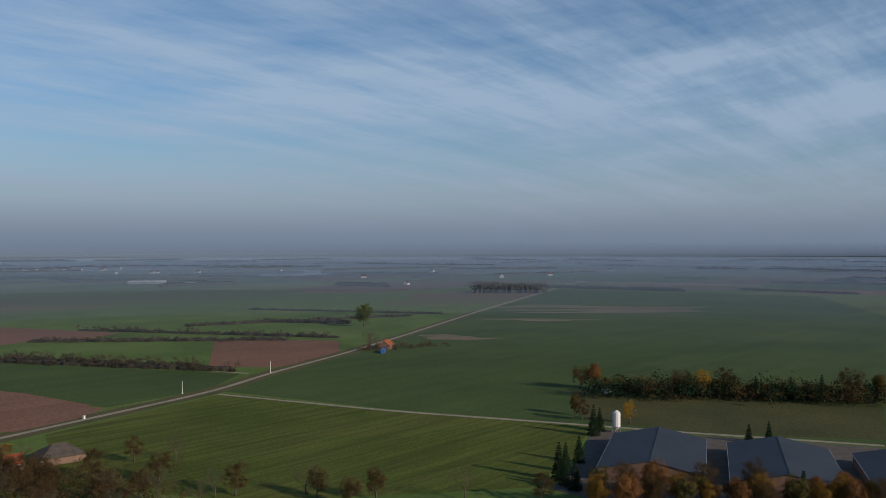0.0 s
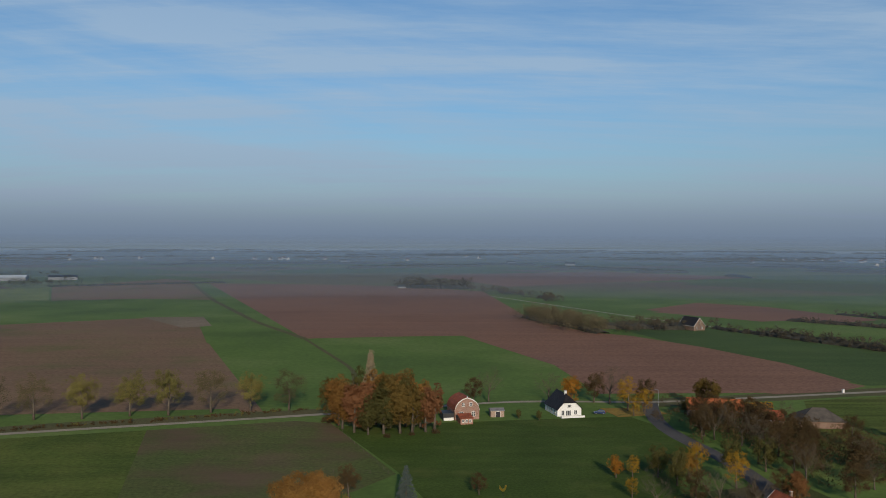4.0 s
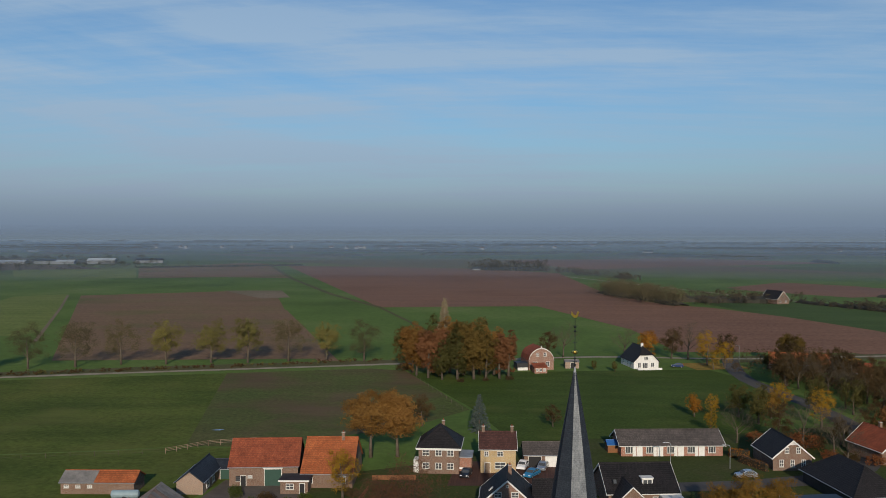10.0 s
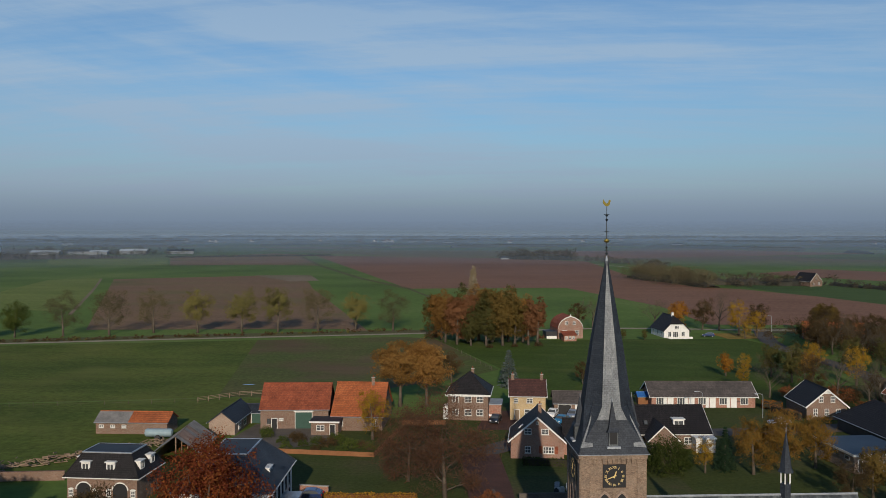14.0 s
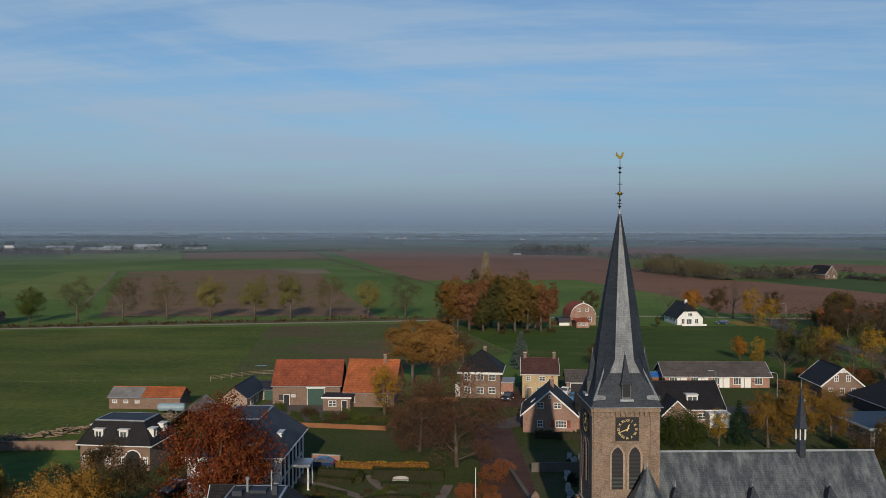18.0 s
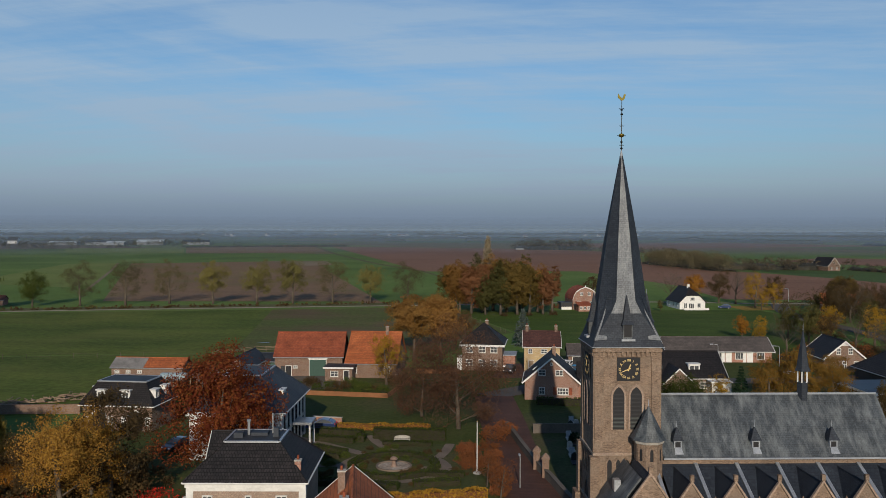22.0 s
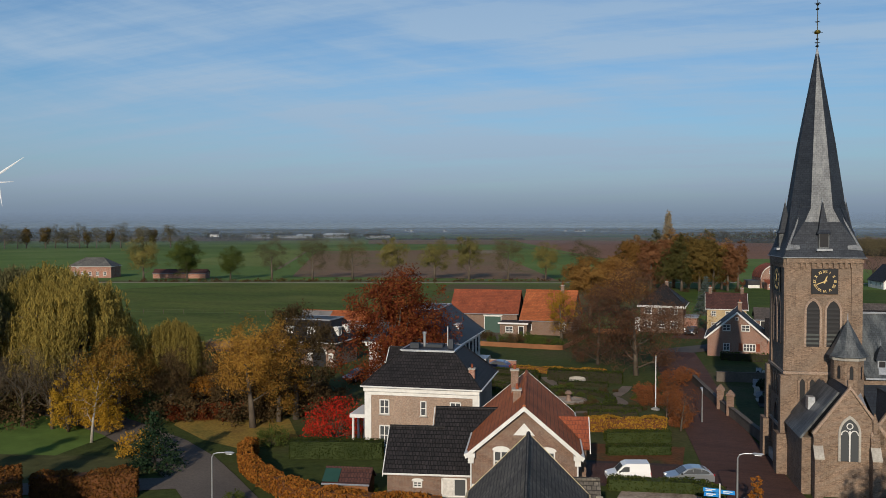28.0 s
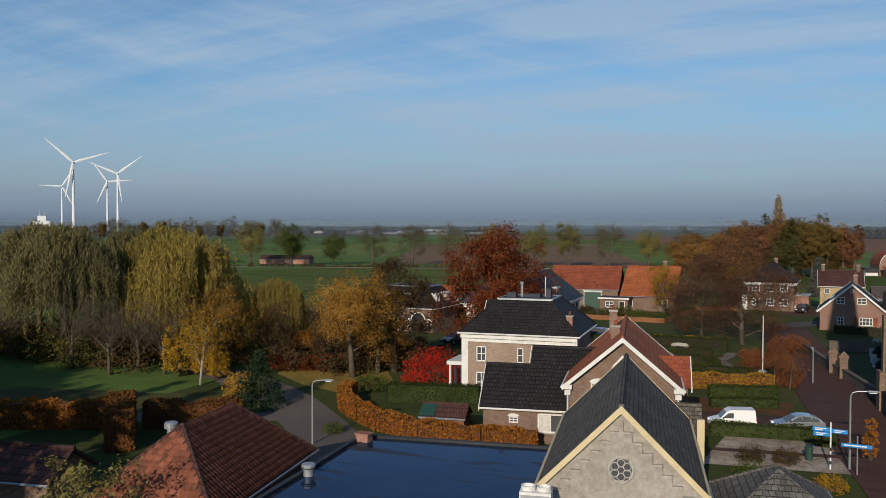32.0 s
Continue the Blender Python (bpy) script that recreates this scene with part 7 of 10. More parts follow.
for x, y, m, s, lb in ((-43.0, 95.6, 1, 1.0, "dense round green bush beside the hedge"), (-52.6, 88.6, 2, 1.3, "yellow-leaved bush beside the fir"), (-1.8, 81.3, 2, 0.6, "small golden rounded shrub"), (-7, 86, 0, 0.6, "half-bare shrub in the gravel yard"), (-4.8, 86.6, 0, 0.6, "half-bare shrub in the gravel yard"), (-6.3, 80.5, 1, 0.8, "dark shrub beside the annexe"), (-37, 80, 1, 0.5, "low green roadside shrub"), (-28, 85, 1, 0.5, "low green garden shrub"), (-52.5, 180, 1, 0.8, "green garden shrub in the farm yard"), (-38, 176, 1, 0.9, "green garden shrub in the farm yard"), (-46, 177, 0, 0.8, "brown garden shrub in the farm yard")):
    plant("shrub", lb, S_BUSH[m], x, y, s, category="shrub")

plant("shrub", "slim rust-red columnar shrub", shrub(218, 3.4, 1.0, L_BEECH, 70, 26, 0.12), 0.4, 89.6, 1.0, category="shrub")
# unseen dense oaks added out of view to throw shade on the lawn
T_SHADETREE = broadleaf(191, 17, 14, 0.05, L_DARKOAK, 520, 36, 0.5)
for x, y, s in ((-69, 54, 0.7), (-77, 56, 0.85), (-87, 60, 0.95), (-97, 63, 1.0), (-62, 40, 0.8)):
    plant("oak", "unseen dense oak with brown leaves, added to shade the lawn", T_SHADETREE, x, y, s, group="oaks of the garden row")
# unseen trees added beside and behind the camera, so their shade falls on lawns and church foot
for x, y, m, s, lb in ((-78, 36, T_OAK[0], 0.95, "oak with orange-brown autumn leaves"), (-66, 30, T_OAK2[0], 0.9, "oak with dense brown leaves"), (-88, 44, T_HAZE[0], 1.2, "half-bare tree with few brown leaves"), (-58, 26, T_HAZE[1], 1.2, "half-bare tree with few brown leaves"), (-97, 50, T_OAK[1], 0.9, "oak with orange-brown autumn leaves"), (-48, 30, T_OAK2[1], 0.8, "oak with dense brown leaves"), (-41, 33, T_OAK2[0], 0.8, "oak with dense brown leaves"), (-52, 40, T_OAK2[0], 0.75, "oak with dense brown leaves"), (-62, 42, T_OAK2[1], 0.95, "oak with dense brown leaves"), (-71, 45, T_OAK2[0], 0.95, "oak with dense brown leaves"), (-80, 48, T_OAK2[1], 0.95, "oak with dense brown leaves"), (-55, 36, T_OAK[0], 0.95, "oak with orange-brown autumn leaves"), (14, 66, T_OAK2[0], 0.85, "oak with dense brown leaves"), (20.5, 69, T_OAK2[1], 0.88, "oak with dense brown leaves"), (27, 72, T_OAK2[0], 0.88, "oak with dense brown leaves"), (33.5, 75, T_OAK2[1], 0.88, "oak with dense brown leaves")):
    plant("tree", lb, m, x, y, s)
for i, (x, y, s) in enumerate(((209, 150, 0.8), (214, 144, 0.95), (219, 138, 0.8), (225, 131, 0.85), (230, 126, 0.7), (234, 119, 0.8), (238, 113, 0.75), (244, 107, 0.9), (248, 101, 0.8), (254, 95, 0.85), (258, 89, 0.8), (262, 82, 0.9))):
    plant("tree", ("tree with dense yellow-brown leaves", "oak with orange-brown autumn leaves", "half-bare tree with few brown leaves", "round tree with dull green leaves")[i % 4], (T_BROWNGOLD[0], T_OAK[1], T_HAZE[1], T_GREEN[0])[i % 4], x, y, s * (0.75 if i % 4 == 1 else 1.15), group="trees before the farm sheds")
for i, (x, y, s) in enumerate(((224, 171, 0.8), (228, 176, 1.0), (222, 166, 0.9), (238, 180, 0.8), (251, 183, 0.9), (290, 201, 1.0))):
    plant("fir", "dark conifer beside the farm sheds", T_CON[i % 2], x, y, s, group="conifers by the sheds")
for i, (x, y, s) in enumerate(((130, 260, 0.8), (145, 243, 0.8), (166, 206, 0.8), (205, 166, 0.8), (135, 236, 0.75), (165, 220, 0.8), (120, 263, 0.9), (114, 245, 0.8), (102, 278, 1.0), (106, 315, 1.0), (124, 327, 0.7), (88, 305, 1.0), (106, 307, 1.0), (96, 292, 1.0), (86, 300, 1.0), (110, 292, 1.0), (100, 287, 1.0), (118, 300, 0.8), (98, 257, 0.95), (93, 270, 1.0), (104, 266, 0.95), (63, 232, 0.8), (76, 226, 0.9))):
    plant("tree", ("half-bare tree with few brown leaves", "bare leafless tree with fine twigs", "half-bare tree with few brown leaves")[i % 3], (T_HAZE[0], T_BARE[i % 3], T_HAZE[1])[i % 3], x, y, s, group="half-bare trees along the village street")
for x, y, m, s, lb in ((72, 260, T_YELLOW[1], 0.9, "tree with thinning bright yellow leaves"), (60, 256, T_GREEN[0], 0.9, "round tree with dull green leaves"), (82, 262, T_GREEN[0], 1.0, "round tree with dull green leaves"), (14, 362, T_HAZE[0], 0.9, "half-bare tree with few brown leaves"), (62, 362, T_HAZE[1], 1.1, "half-bare tree with few brown leaves"), (80, 352, T_HAZE[0], 1.0, "half-bare tree with few brown leaves"), (102, 352, T_OAK2[1], 0.7, "oak with dense brown leaves"), (-23, 238, T_HAZE[1], 0.75, "half-bare tree with few brown leaves"), (10, 240, T_HAZE[0], 0.5, "low half-bare tree in the meadow corner"), (92, 340, T_GREEN[0], 0.6, "round tree with dull green leaves")):
    plant("tree", lb, m, x, y, s)

for i, (x, y, s) in enumerate(((-95, 92, 0.8), (-90, 90, 0.7), (-80, 92, 0.8), (-73, 91, 0.75), (-68, 94, 0.7), (-101, 96, 0.9), (-105, 104, 1.0))):
    plant("tree", "bare leafless tree with fine twigs", T_BARE[i % 3], x, y, s, group="bare trees before the willows")
plant("willow", "tall willow with grey-green leaves", T_WIL[1], -92, 112, 0.95, 10, group="willows")
plant("willow", "weeping willow with yellow-green hanging branches", T_WIL[0], -68, 114, 0.62, 60, group="willows")

for i in range(18):
    _q = i / 17
    plant("tree", ("half-bare roadside tree far off", "dull oak far off", "half-bare roadside tree far off")[i % 3], (T_AVTHIN[0], T_OAK2[0], T_AVTHIN[1])[i % 3], -650 + 130 * _q + 9 * math.sin(i * 2.3), 600 + 105 * _q + 7 * math.cos(i * 3.1), (1.7, 1.1, 1.6)[i % 3] * (0.85 + 0.3 * ((i * 7) % 5) / 5), group="far tree line")
# bushes with orange leaves along the lane's edge, and a sapling before the tiled roof
T_LANEBUSH = [shrub(211, 1.9, 3.4, L_RUSSET, 90, 26, 0.15), shrub(212, 1.5, 3.0, L_RUSSET, 90, 26, 0.15)]
for i, (x, y) in enumerate(((-9.2, 134), (-8.2, 130.5), (-8.6, 127), (-7.4, 123.8), (-6.8, 120.2), (-6.6, 116.6), (-12, 133), (-11.4, 129.5), (-10.6, 126))):
    plant("shrub", "low shrub with orange-brown leaves beside the lane", T_LANEBUSH[i % 2], x, y, 0.8, category="shrub", group="shrubs along the church lane")
T_SAPLING = broadleaf(213, 6.6, 5.0, 0.3, L_LIMEY, 46, 8, 0.17, bare=0.2, depth=4, loose=0.06)
for x, y, s in ((-29.6, 50.6, 0.92), (-32.6, 51.4, 0.85)):
    plant("sapling", "slender sapling with a few yellow-green leaves", T_SAPLING, x, y, s, group="saplings by the tiled roof")
for i, (x, y, s) in enumerate(((212, 152, 0.8), (217, 146, 0.8), (222, 141, 0.85), (228, 135, 0.8), (232, 129, 0.85), (237, 122, 0.8), (241, 116, 0.85), (247, 110, 0.8), (251, 104, 0.85), (256, 98, 0.8), (260, 92, 0.85), (266, 84, 0.8))):
    plant("tree", ("tree with dense yellow-brown leaves", "oak with dense brown leaves", "oak with orange-brown autumn leaves")[i % 3], (T_BROWNGOLD[1], T_OAK2[0], T_OAK[0])[i % 3], x, y, s * (1.2, 0.62, 0.72)[i % 3], group="trees before the farm sheds")
# undergrowth below the grove, shrubs in the farm garden, unseen dense firs added behind the camera for shade
for x, y, s in ((-39, 324, 1.6), (-17, 302, 0.8), (-9, 305, 0.7), (-1, 308, 0.9)):
    plant("shrub", "dull brown undergrowth below the oak grove", S_BUSH[0], x, y, s, category="shrub", group="undergrowth of the oak grove")
for i, (x, y, s) in enumerate(((-47.5, 174, 0.7), (-44.6, 175.2, 0.9), (-43, 172, 0.6), (-41, 173.8, 0.8), (-38.6, 172.5, 1.0), (-36, 174.4, 0.7), (-34.2, 171.5, 0.9), (-32.6, 173.2, 0.6), (-30.6, 170.6, 0.8), (-45.5, 169.8, 0.7), (-40, 169.2, 0.6), (-35, 168.4, 0.7), (-51.5, 177.8, 0.8), (-30.2, 180, 0.9))):
    plant("shrub", ("green garden shrub in the farm yard", "brown garden shrub in the farm yard", "green garden shrub in the farm yard")[i % 3], S_BUSH[(1, 0, 1)[i % 3]], x, y, s, category="shrub", group="farm garden shrubs")
for x, y, s in ((-45, 39, 1.55), (-51, 41, 1.55), (-57, 41, 1.55), (-64, 44, 1.3), (-70, 46, 1.25), (-77, 49, 1.3)):
    plant("fir", "unseen dark green fir, added to shade the lawn", T_CON[1], x, y, s, group="garden fir row")
for x, y, m, s, lb in ((47, 152, T_OAK2[0], 0.45, "oak with dense brown leaves"), (52, 156, T_HAZE[0], 0.7, "half-bare tree with few brown leaves"), (56, 150, T_OAK2[1], 0.45, "oak with dense brown leaves"), (61, 156, T_BROWNGOLD[0], 0.7, "tree with dense yellow-brown leaves"), (43, 149, T_HAZE[1], 0.6, "half-bare tree with few brown leaves"), (50, 146, T_BROWNGOLD[1], 0.55, "tree with dense yellow-brown leaves")):
    plant("tree", lb, m, x, y, s, group="trees behind the church")
# gardens behind the bungalow row, and the road's bend beyond
for x, y, m, s, lb in ((52.2, 227.6, T_BARE[0], 0.8, "bare leafless tree with fine twigs"), (71.4, 219.6, T_BARE[1], 0.85, "bare leafless tree with fine twigs"), (70.8, 210.1, T_BARE[2], 0.75, "bare leafless tree with fine twigs"), (48.6, 237.7, T_YELLOW[1], 0.55, "small tree with thinning bright yellow leaves"), (68.1, 254.6, T_BROWNGOLD[0], 0.75, "tree with dense yellow-brown leaves"), (103, 324, T_OAK2[0], 0.5, "oak with dense brown leaves"), (72, 336, T_YELLOW[0], 0.7, "tree with thinning bright yellow leaves"), (76, 228, T_HAZE[1], 0.6, "half-bare tree with few brown leaves"), (86, 236, T_HAZE[0], 0.7, "half-bare tree with few brown leaves")):
    plant("tree", lb, m, x, y, s, group="trees of the village gardens")
for i, (x, y, s) in enumerate(((66, 223, 1.9), (69, 225, 1.7), (64, 226, 1.5), (73, 214, 1.2), (76.5, 210, 1.2), (66.5, 208, 1.0), (79, 217, 1.6), (83, 221, 1.5), (57, 229, 1.2), (46, 226, 1.1), (68.5, 214, 1.1), (87, 226, 1.6))):
    plant("shrub", ("rust-leaved garden shrub between the houses", "half-bare garden shrub between the houses")[i % 2], S_BUSH[(3, 0)[i % 2]], x, y, s, category="shrub", group="shrubs of the village gardens")
hedge("hedge", "clipped orange beech hedge beside the bungalow row", [(47.3, 214.6), (51.4, 214.9)], 1.2, 1.7, L_BEECH)
plant("tree", "tree with dense yellow-brown leaves beside the lane", T_BROWNGOLD[1], -47.4, 104.5, 0.95)

# ---------- far woods and hedgerows ----------
def wood(name, label, pts, mat, h, size, seed, per=10):
    """Distant trees as one thicket: many clumps of foliage on the ground."""
    rng = np.random.default_rng(seed)
    cl, sp = [], []
    for x, y, s in pts:
        n = 5
        for k in range(n):
            z = h * s * rng.uniform(0.1, 0.9)
            cl.append((x + rng.normal(0, h * 0.2), y + rng.normal(0, h * 0.2), z))
            sp.append(h * s * 0.26 * (1.15 - 0.5 * z / (h * s)))
    v, f = leaf_cloud(rng, cl, np.array(sp), per, size, 0.9)
    ob = new(name, quad_mesh(name, v, f, mat))
    return tagged(ob, label, "wood", kind="stuff")


def scatter(seed, n, r0, r1, a0=-70, a1=80, clumps=40):
    rng = np.random.default_rng(seed)
    out = []
    for c in range(clumps):
        a, r = radians(rng.uniform(a0, a1)), math.sqrt(rng.uniform(r0 ** 2, r1 ** 2))
        cx, cy = r * math.sin(a), 100 + r * math.cos(a)
        t, ln = rng.uniform(0, math.pi), rng.uniform(0.3, 1) * r * 0.09
        for _ in range(n // clumps):
            q = rng.uniform(-1, 1)
            out.append((cx + q * ln * math.cos(t) + rng.normal(0, 6), cy + q * ln * math.sin(t) + rng.normal(0, 6), rng.uniform(0.6, 1.1)))
    return out


def belt(g, rng, a, b, h, w, step, vary=(0.45, 1.1)):
    """A belt of trees as one lumpy ridge with an uneven top."""
    a, b = Vector((*a, 0)), Vector((*b, 0))
    d = b - a
    n = max(3, int(d.length / step))
    d.normalize()
    s = Vector((d.y, -d.x, 0))
    rings = []
    for i in range(n + 1):
        k = h * rng.uniform(*vary) * (0.6 if i in (0, n) else 1.0)
        c = a + (b - a) * (i / n) + s * rng.normal(0, w * 0.12)
        q = w * rng.uniform(0.7, 1.2)
        rings += [c - s * q * 0.5, c - s * q * 0.42 + Vector((0, 0, k * 0.6)), c + Vector((0, 0, k)), c + s * q * 0.42 + Vector((0, 0, k * 0.6)), c + s * q * 0.5]
    g.add(rings, [(5 * i + k, 5 * i + k + 1, 5 * i + k + 6, 5 * i + k + 5) for i in range(n) for k in range(4)])


def far_belts():
    rng = np.random.default_rng(4)
    for r0, r1, n, h, label in ((1350, 2200, 50, 7, "belts of bare woodland far across the plain"), (2200, 3400, 90, 9, "belts of woodland farther across the plain"), (3400, 4700, 110, 11, "hazy belts of woodland along the horizon")):
        g = Geo()
        for _ in range(n):
            th, r = radians(rng.uniform(-72, 85)), math.sqrt(rng.uniform(r0 ** 2, r1 ** 2))
            c = Vector((r * math.sin(th), 100 + r * math.cos(th)))
            q, ln = th + radians(rng.normal(0, 25)), r * rng.uniform(0.015, 0.10)
            d = Vector((math.cos(q), -math.sin(q)))
            belt(g, rng, c - d * ln, c + d * ln, h * rng.uniform(0.5, 1.1), rng.uniform(6, 16), h * 0.9, (0.7, 1.05))
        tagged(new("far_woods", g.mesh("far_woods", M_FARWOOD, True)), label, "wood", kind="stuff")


far_belts()


def row(a, b, n, seed, wob=3.0, s0=0.7, s1=1.1):
    rng = np.random.default_rng(seed)
    return [(a[0] + (b[0] - a[0]) * q + rng.normal(0, wob), a[1] + (b[1] - a[1]) * q + rng.normal(0, wob), rng.uniform(s0, s1)) for q in rng.uniform(0, 1, n)]


wood("hedgerow", "belt of poplars and scrub at the field's end", row((74, 724), (113, 605), 150, 3, 6), L_BELT, 12, 0.7, 3, 30)
wood("hedgerow", "scrubby copse round the far farm", row((118, 640), (180, 640), 70, 4, 14), L_THORN, 8, 0.9, 4, 12)
wood("hedgerow", "bare copse beside the orange-roofed farm", row((-44, 1130), (40, 1110), 60, 5, 8), L_THORN, 15, 1.4, 5, 12)
wood("hedgerow", "belt of scrub at the ploughed field's edge", row((55, 1090), (130, 900), 60, 6, 8), L_THORN, 8, 1.1, 6, 12)
wood("hedgerow", "long hedgerow of thorn and willow", row((200, 640), (296, 450), 90, 7, 3, 0.3, 0.8), L_THORN, 7, 0.7, 7, 12)
wood("hedgerow", "hedgerow between the fields", row((280, 700), (420, 560), 80, 8, 4, 0.3, 0.7), L_THORN, 7, 0.8, 8, 12)
wood("hedgerow", "dark hedgerow far across the field", row((430, 720), (640, 640), 80, 9, 3, 0.4, 0.6), L_THORN, 6, 0.9, 9, 12)
wood("hedgerow", "bare trees behind the farm sheds", row((375, 250), (440, 120), 80, 10, 7, 0.7, 1.2), L_HAZEL, 10, 0.8, 10, 14)
wood("hedgerow", "dark evergreen underwood behind the farm sheds", row((366, 246), (442, 128), 120, 21, 4, 0.6, 1.1), L_CONIFER, 11, 0.9, 21, 16)
wood("hedgerow", "hedgerow with scrub along the straight side road", row((228, 612), (292, 476), 90, 11, 3, 0.5, 1.0), L_THORN, 7, 0.7, 11, 12)
wood("hedgerow", "scrubby hedgerow between the brown fields", row((348, 759), (458, 540), 80, 12, 3, 0.4, 0.9), L_THORN, 6, 0.8, 12, 12)
wood("hedgerow", "dark straight hedge across the field", row((503, 702), (546, 624), 60, 13, 2, 0.5, 0.7), L_THORN, 6, 0.8, 13, 14)
wood("hedgerow", "dark thin hedge across the field", row((588, 843), (686, 629), 70, 14, 2, 0.4, 0.5), L_THORN, 5, 0.8, 14, 12)
wood("hedgerow", "square copse of bare trees in the open field", row((1016, 861), (1083, 780), 110, 15, 9, 0.8, 1.1), L_THORN, 16, 1.3, 15, 12)
wood("hedgerow", "dark belt of shrubs behind the paddock", row((381, 256), (437, 138), 170, 16, 3, 0.6, 1.1), L_DARKOAK, 8, 0.6, 16, 24)
wood("hedgerow", "bushes round the small orange-roofed farm", row((412, 470), (470, 440), 40, 17, 5, 0.4, 0.9), L_HAZEL, 6, 0.6, 17, 14)
wood("hedgerow", "thin hedge strips far across the fields", row((-500, 1130), (-300, 1240), 60, 18, 2, 0.3, 0.4), L_HEDGE, 7, 1.0, 18, 10)
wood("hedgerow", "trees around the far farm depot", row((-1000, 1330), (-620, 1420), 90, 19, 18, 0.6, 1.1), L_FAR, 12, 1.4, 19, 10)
wood("hedgerow", "roadside shrubs below the tree row", row((-215, 285), (-50, 346), 150, 20, 1.2, 0.3, 0.9), L_HAZEL, 1.6, 0.3, 20, 12)
wood("hedgerow", "yellowing shrubs below the tree row", row((-190, 295), (-40, 349), 30, 21, 1.2, 0.4, 0.9), L_LIMEY, 1.5, 0.3, 21, 12)
wood("hedgerow", "thicket of bare shrubs between lane and meadow", row((-70, 118), (-50, 116), 70, 22, 3.5, 0.5, 1.0), L_HAZEL, 3.6, 0.26, 22, 50)
wood("hedgerow", "thicket under the willows", row((-102, 108), (-64, 112), 90, 23, 4, 0.4, 0.9), L_OLIVE, 6.5, 0.3, 23, 42)
wood("hedgerow", "red-brown barberry bushes beside the lane", row((-58.5, 102), (-52.0, 104.5), 26, 24, 0.6, 0.7, 1.0), L_COPPER, 2.0, 0.16, 24, 60)
wood("hedgerow", "copse of half-bare trees along the village street", row((94, 330), (128, 240), 120, 25, 9, 0.6, 1.0), L_HAZEL, 9, 0.4, 25, 46)
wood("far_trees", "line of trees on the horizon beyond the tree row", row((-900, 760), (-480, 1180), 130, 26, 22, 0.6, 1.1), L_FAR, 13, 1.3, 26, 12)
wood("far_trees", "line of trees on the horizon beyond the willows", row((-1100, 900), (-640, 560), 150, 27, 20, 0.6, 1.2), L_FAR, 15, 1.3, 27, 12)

wood("thicket", "dark thicket at the foot of the willows", row((-106, 98), (-64, 101), 120, 31, 2.5, 0.4, 1.0), L_HAZEL, 5.0, 0.28, 31, 48)
wood("thicket", "grey-green bushes at the foot of the willows", row((-100, 94), (-76, 97), 50, 32, 2.0, 0.5, 1.0), L_OLIVE, 4.0, 0.28, 32, 48)
wood("thicket", "half-bare shrubs behind the lane trees", row((-60, 104), (-44, 108), 60, 33, 2.5, 0.5, 1.0), L_HAZEL, 3.4, 0.24, 33, 50)

_rb = np.random.default_rng(8)
for _a, _b, _h, _w, _l in (((200, 640), (296, 450), 3.2, 4, "long hedgerow of thorn and willow"), ((280, 700), (420, 560), 3.0, 4, "hedgerow between the fields"), ((430, 720), (640, 640), 3.0, 4, "dark hedgerow far across the field"), ((228, 612), (292, 476), 3.4, 4, "hedgerow with scrub along the straight side road"), ((348, 759), (458, 540), 2.8, 4, "scrubby hedgerow between the brown fields"), ((503, 702), (546, 624), 4.0, 5, "dark straight hedge across the field"), ((588, 843), (686, 629), 2.4, 4, "dark thin hedge across the field"), ((1016, 861), (1083, 780), 12, 30, "square copse of bare trees in the open field"), ((381, 256), (437, 138), 5.5, 7, "dark belt of shrubs behind the paddock"), ((118, 640), (180, 640), 4.5, 14, "scrubby copse round the far farm"), ((74, 724), (113, 605), 3.2, 10, "belt of poplars and scrub at the field's end"), ((-44, 1130), (40, 1110), 7, 10, "bare copse beside the orange-roofed farm"), ((-500, 1130), (-300, 1240), 2.5, 5, "thin hedge strips far across the fields")):
    _g = Geo()
    belt(_g, _rb, _a, _b, _h, _w, 3.5)
    tagged(new("hedgerow", _g.mesh("hedgerow", M_THORN)), _l, "hedge", kind="stuff")

# ---------- far buildings ----------
M_PALESHEET = stained("pale_roof_sheet", (0.34, 0.38, 0.42), (0.48, 0.52, 0.55), 0.05, 1.0, 0.6)
def depot(x, y, rz, w, d, h, label):
    return house("farm_depot", label, x, y, rz, w, d, h * 0.65, h, "x", M_FARWALL, M_PALESHEET if "pale" in label or "long" in label else M_SHEET, (), 0.3, None, category="farm building", gutter=False)


depot(-745, 1232, 15, 42, 24, 6, "long low farm building with grey roof far off")
depot(-700, 1252, 15, 34, 22, 7, "dark-roofed farm hall far off")
depot(-668, 1248, 15, 26, 20, 6, "pale-roofed farm hall far off")
depot(-622, 1268, 15, 40, 24, 8, "pale-roofed farm hall far off")
depot(-560, 1300, 20, 40, 20, 7, "dark-roofed farm hall far off")
house("white_farm", "white farmhouse with dark roof far off", -890, 1324, 10, 16, 12, 5, 11, "x", M_WHITE, M_TILE_DARK, (), 0.3, None)
depot(-45, 1121, 5, 10, 6, 3.5, "small orange-roofed shed at the field's end")
depot(840, 1520, -40, 70, 20, 6, "pale industrial hall by the lakes")
depot(905, 1455, -40, 40, 18, 6, "grey industrial hall by the lakes")
_r = random.Random(21)
_first = depot(1500, 2600, 0, 24, 14, 7, "distant grey farm hall on the horizon")
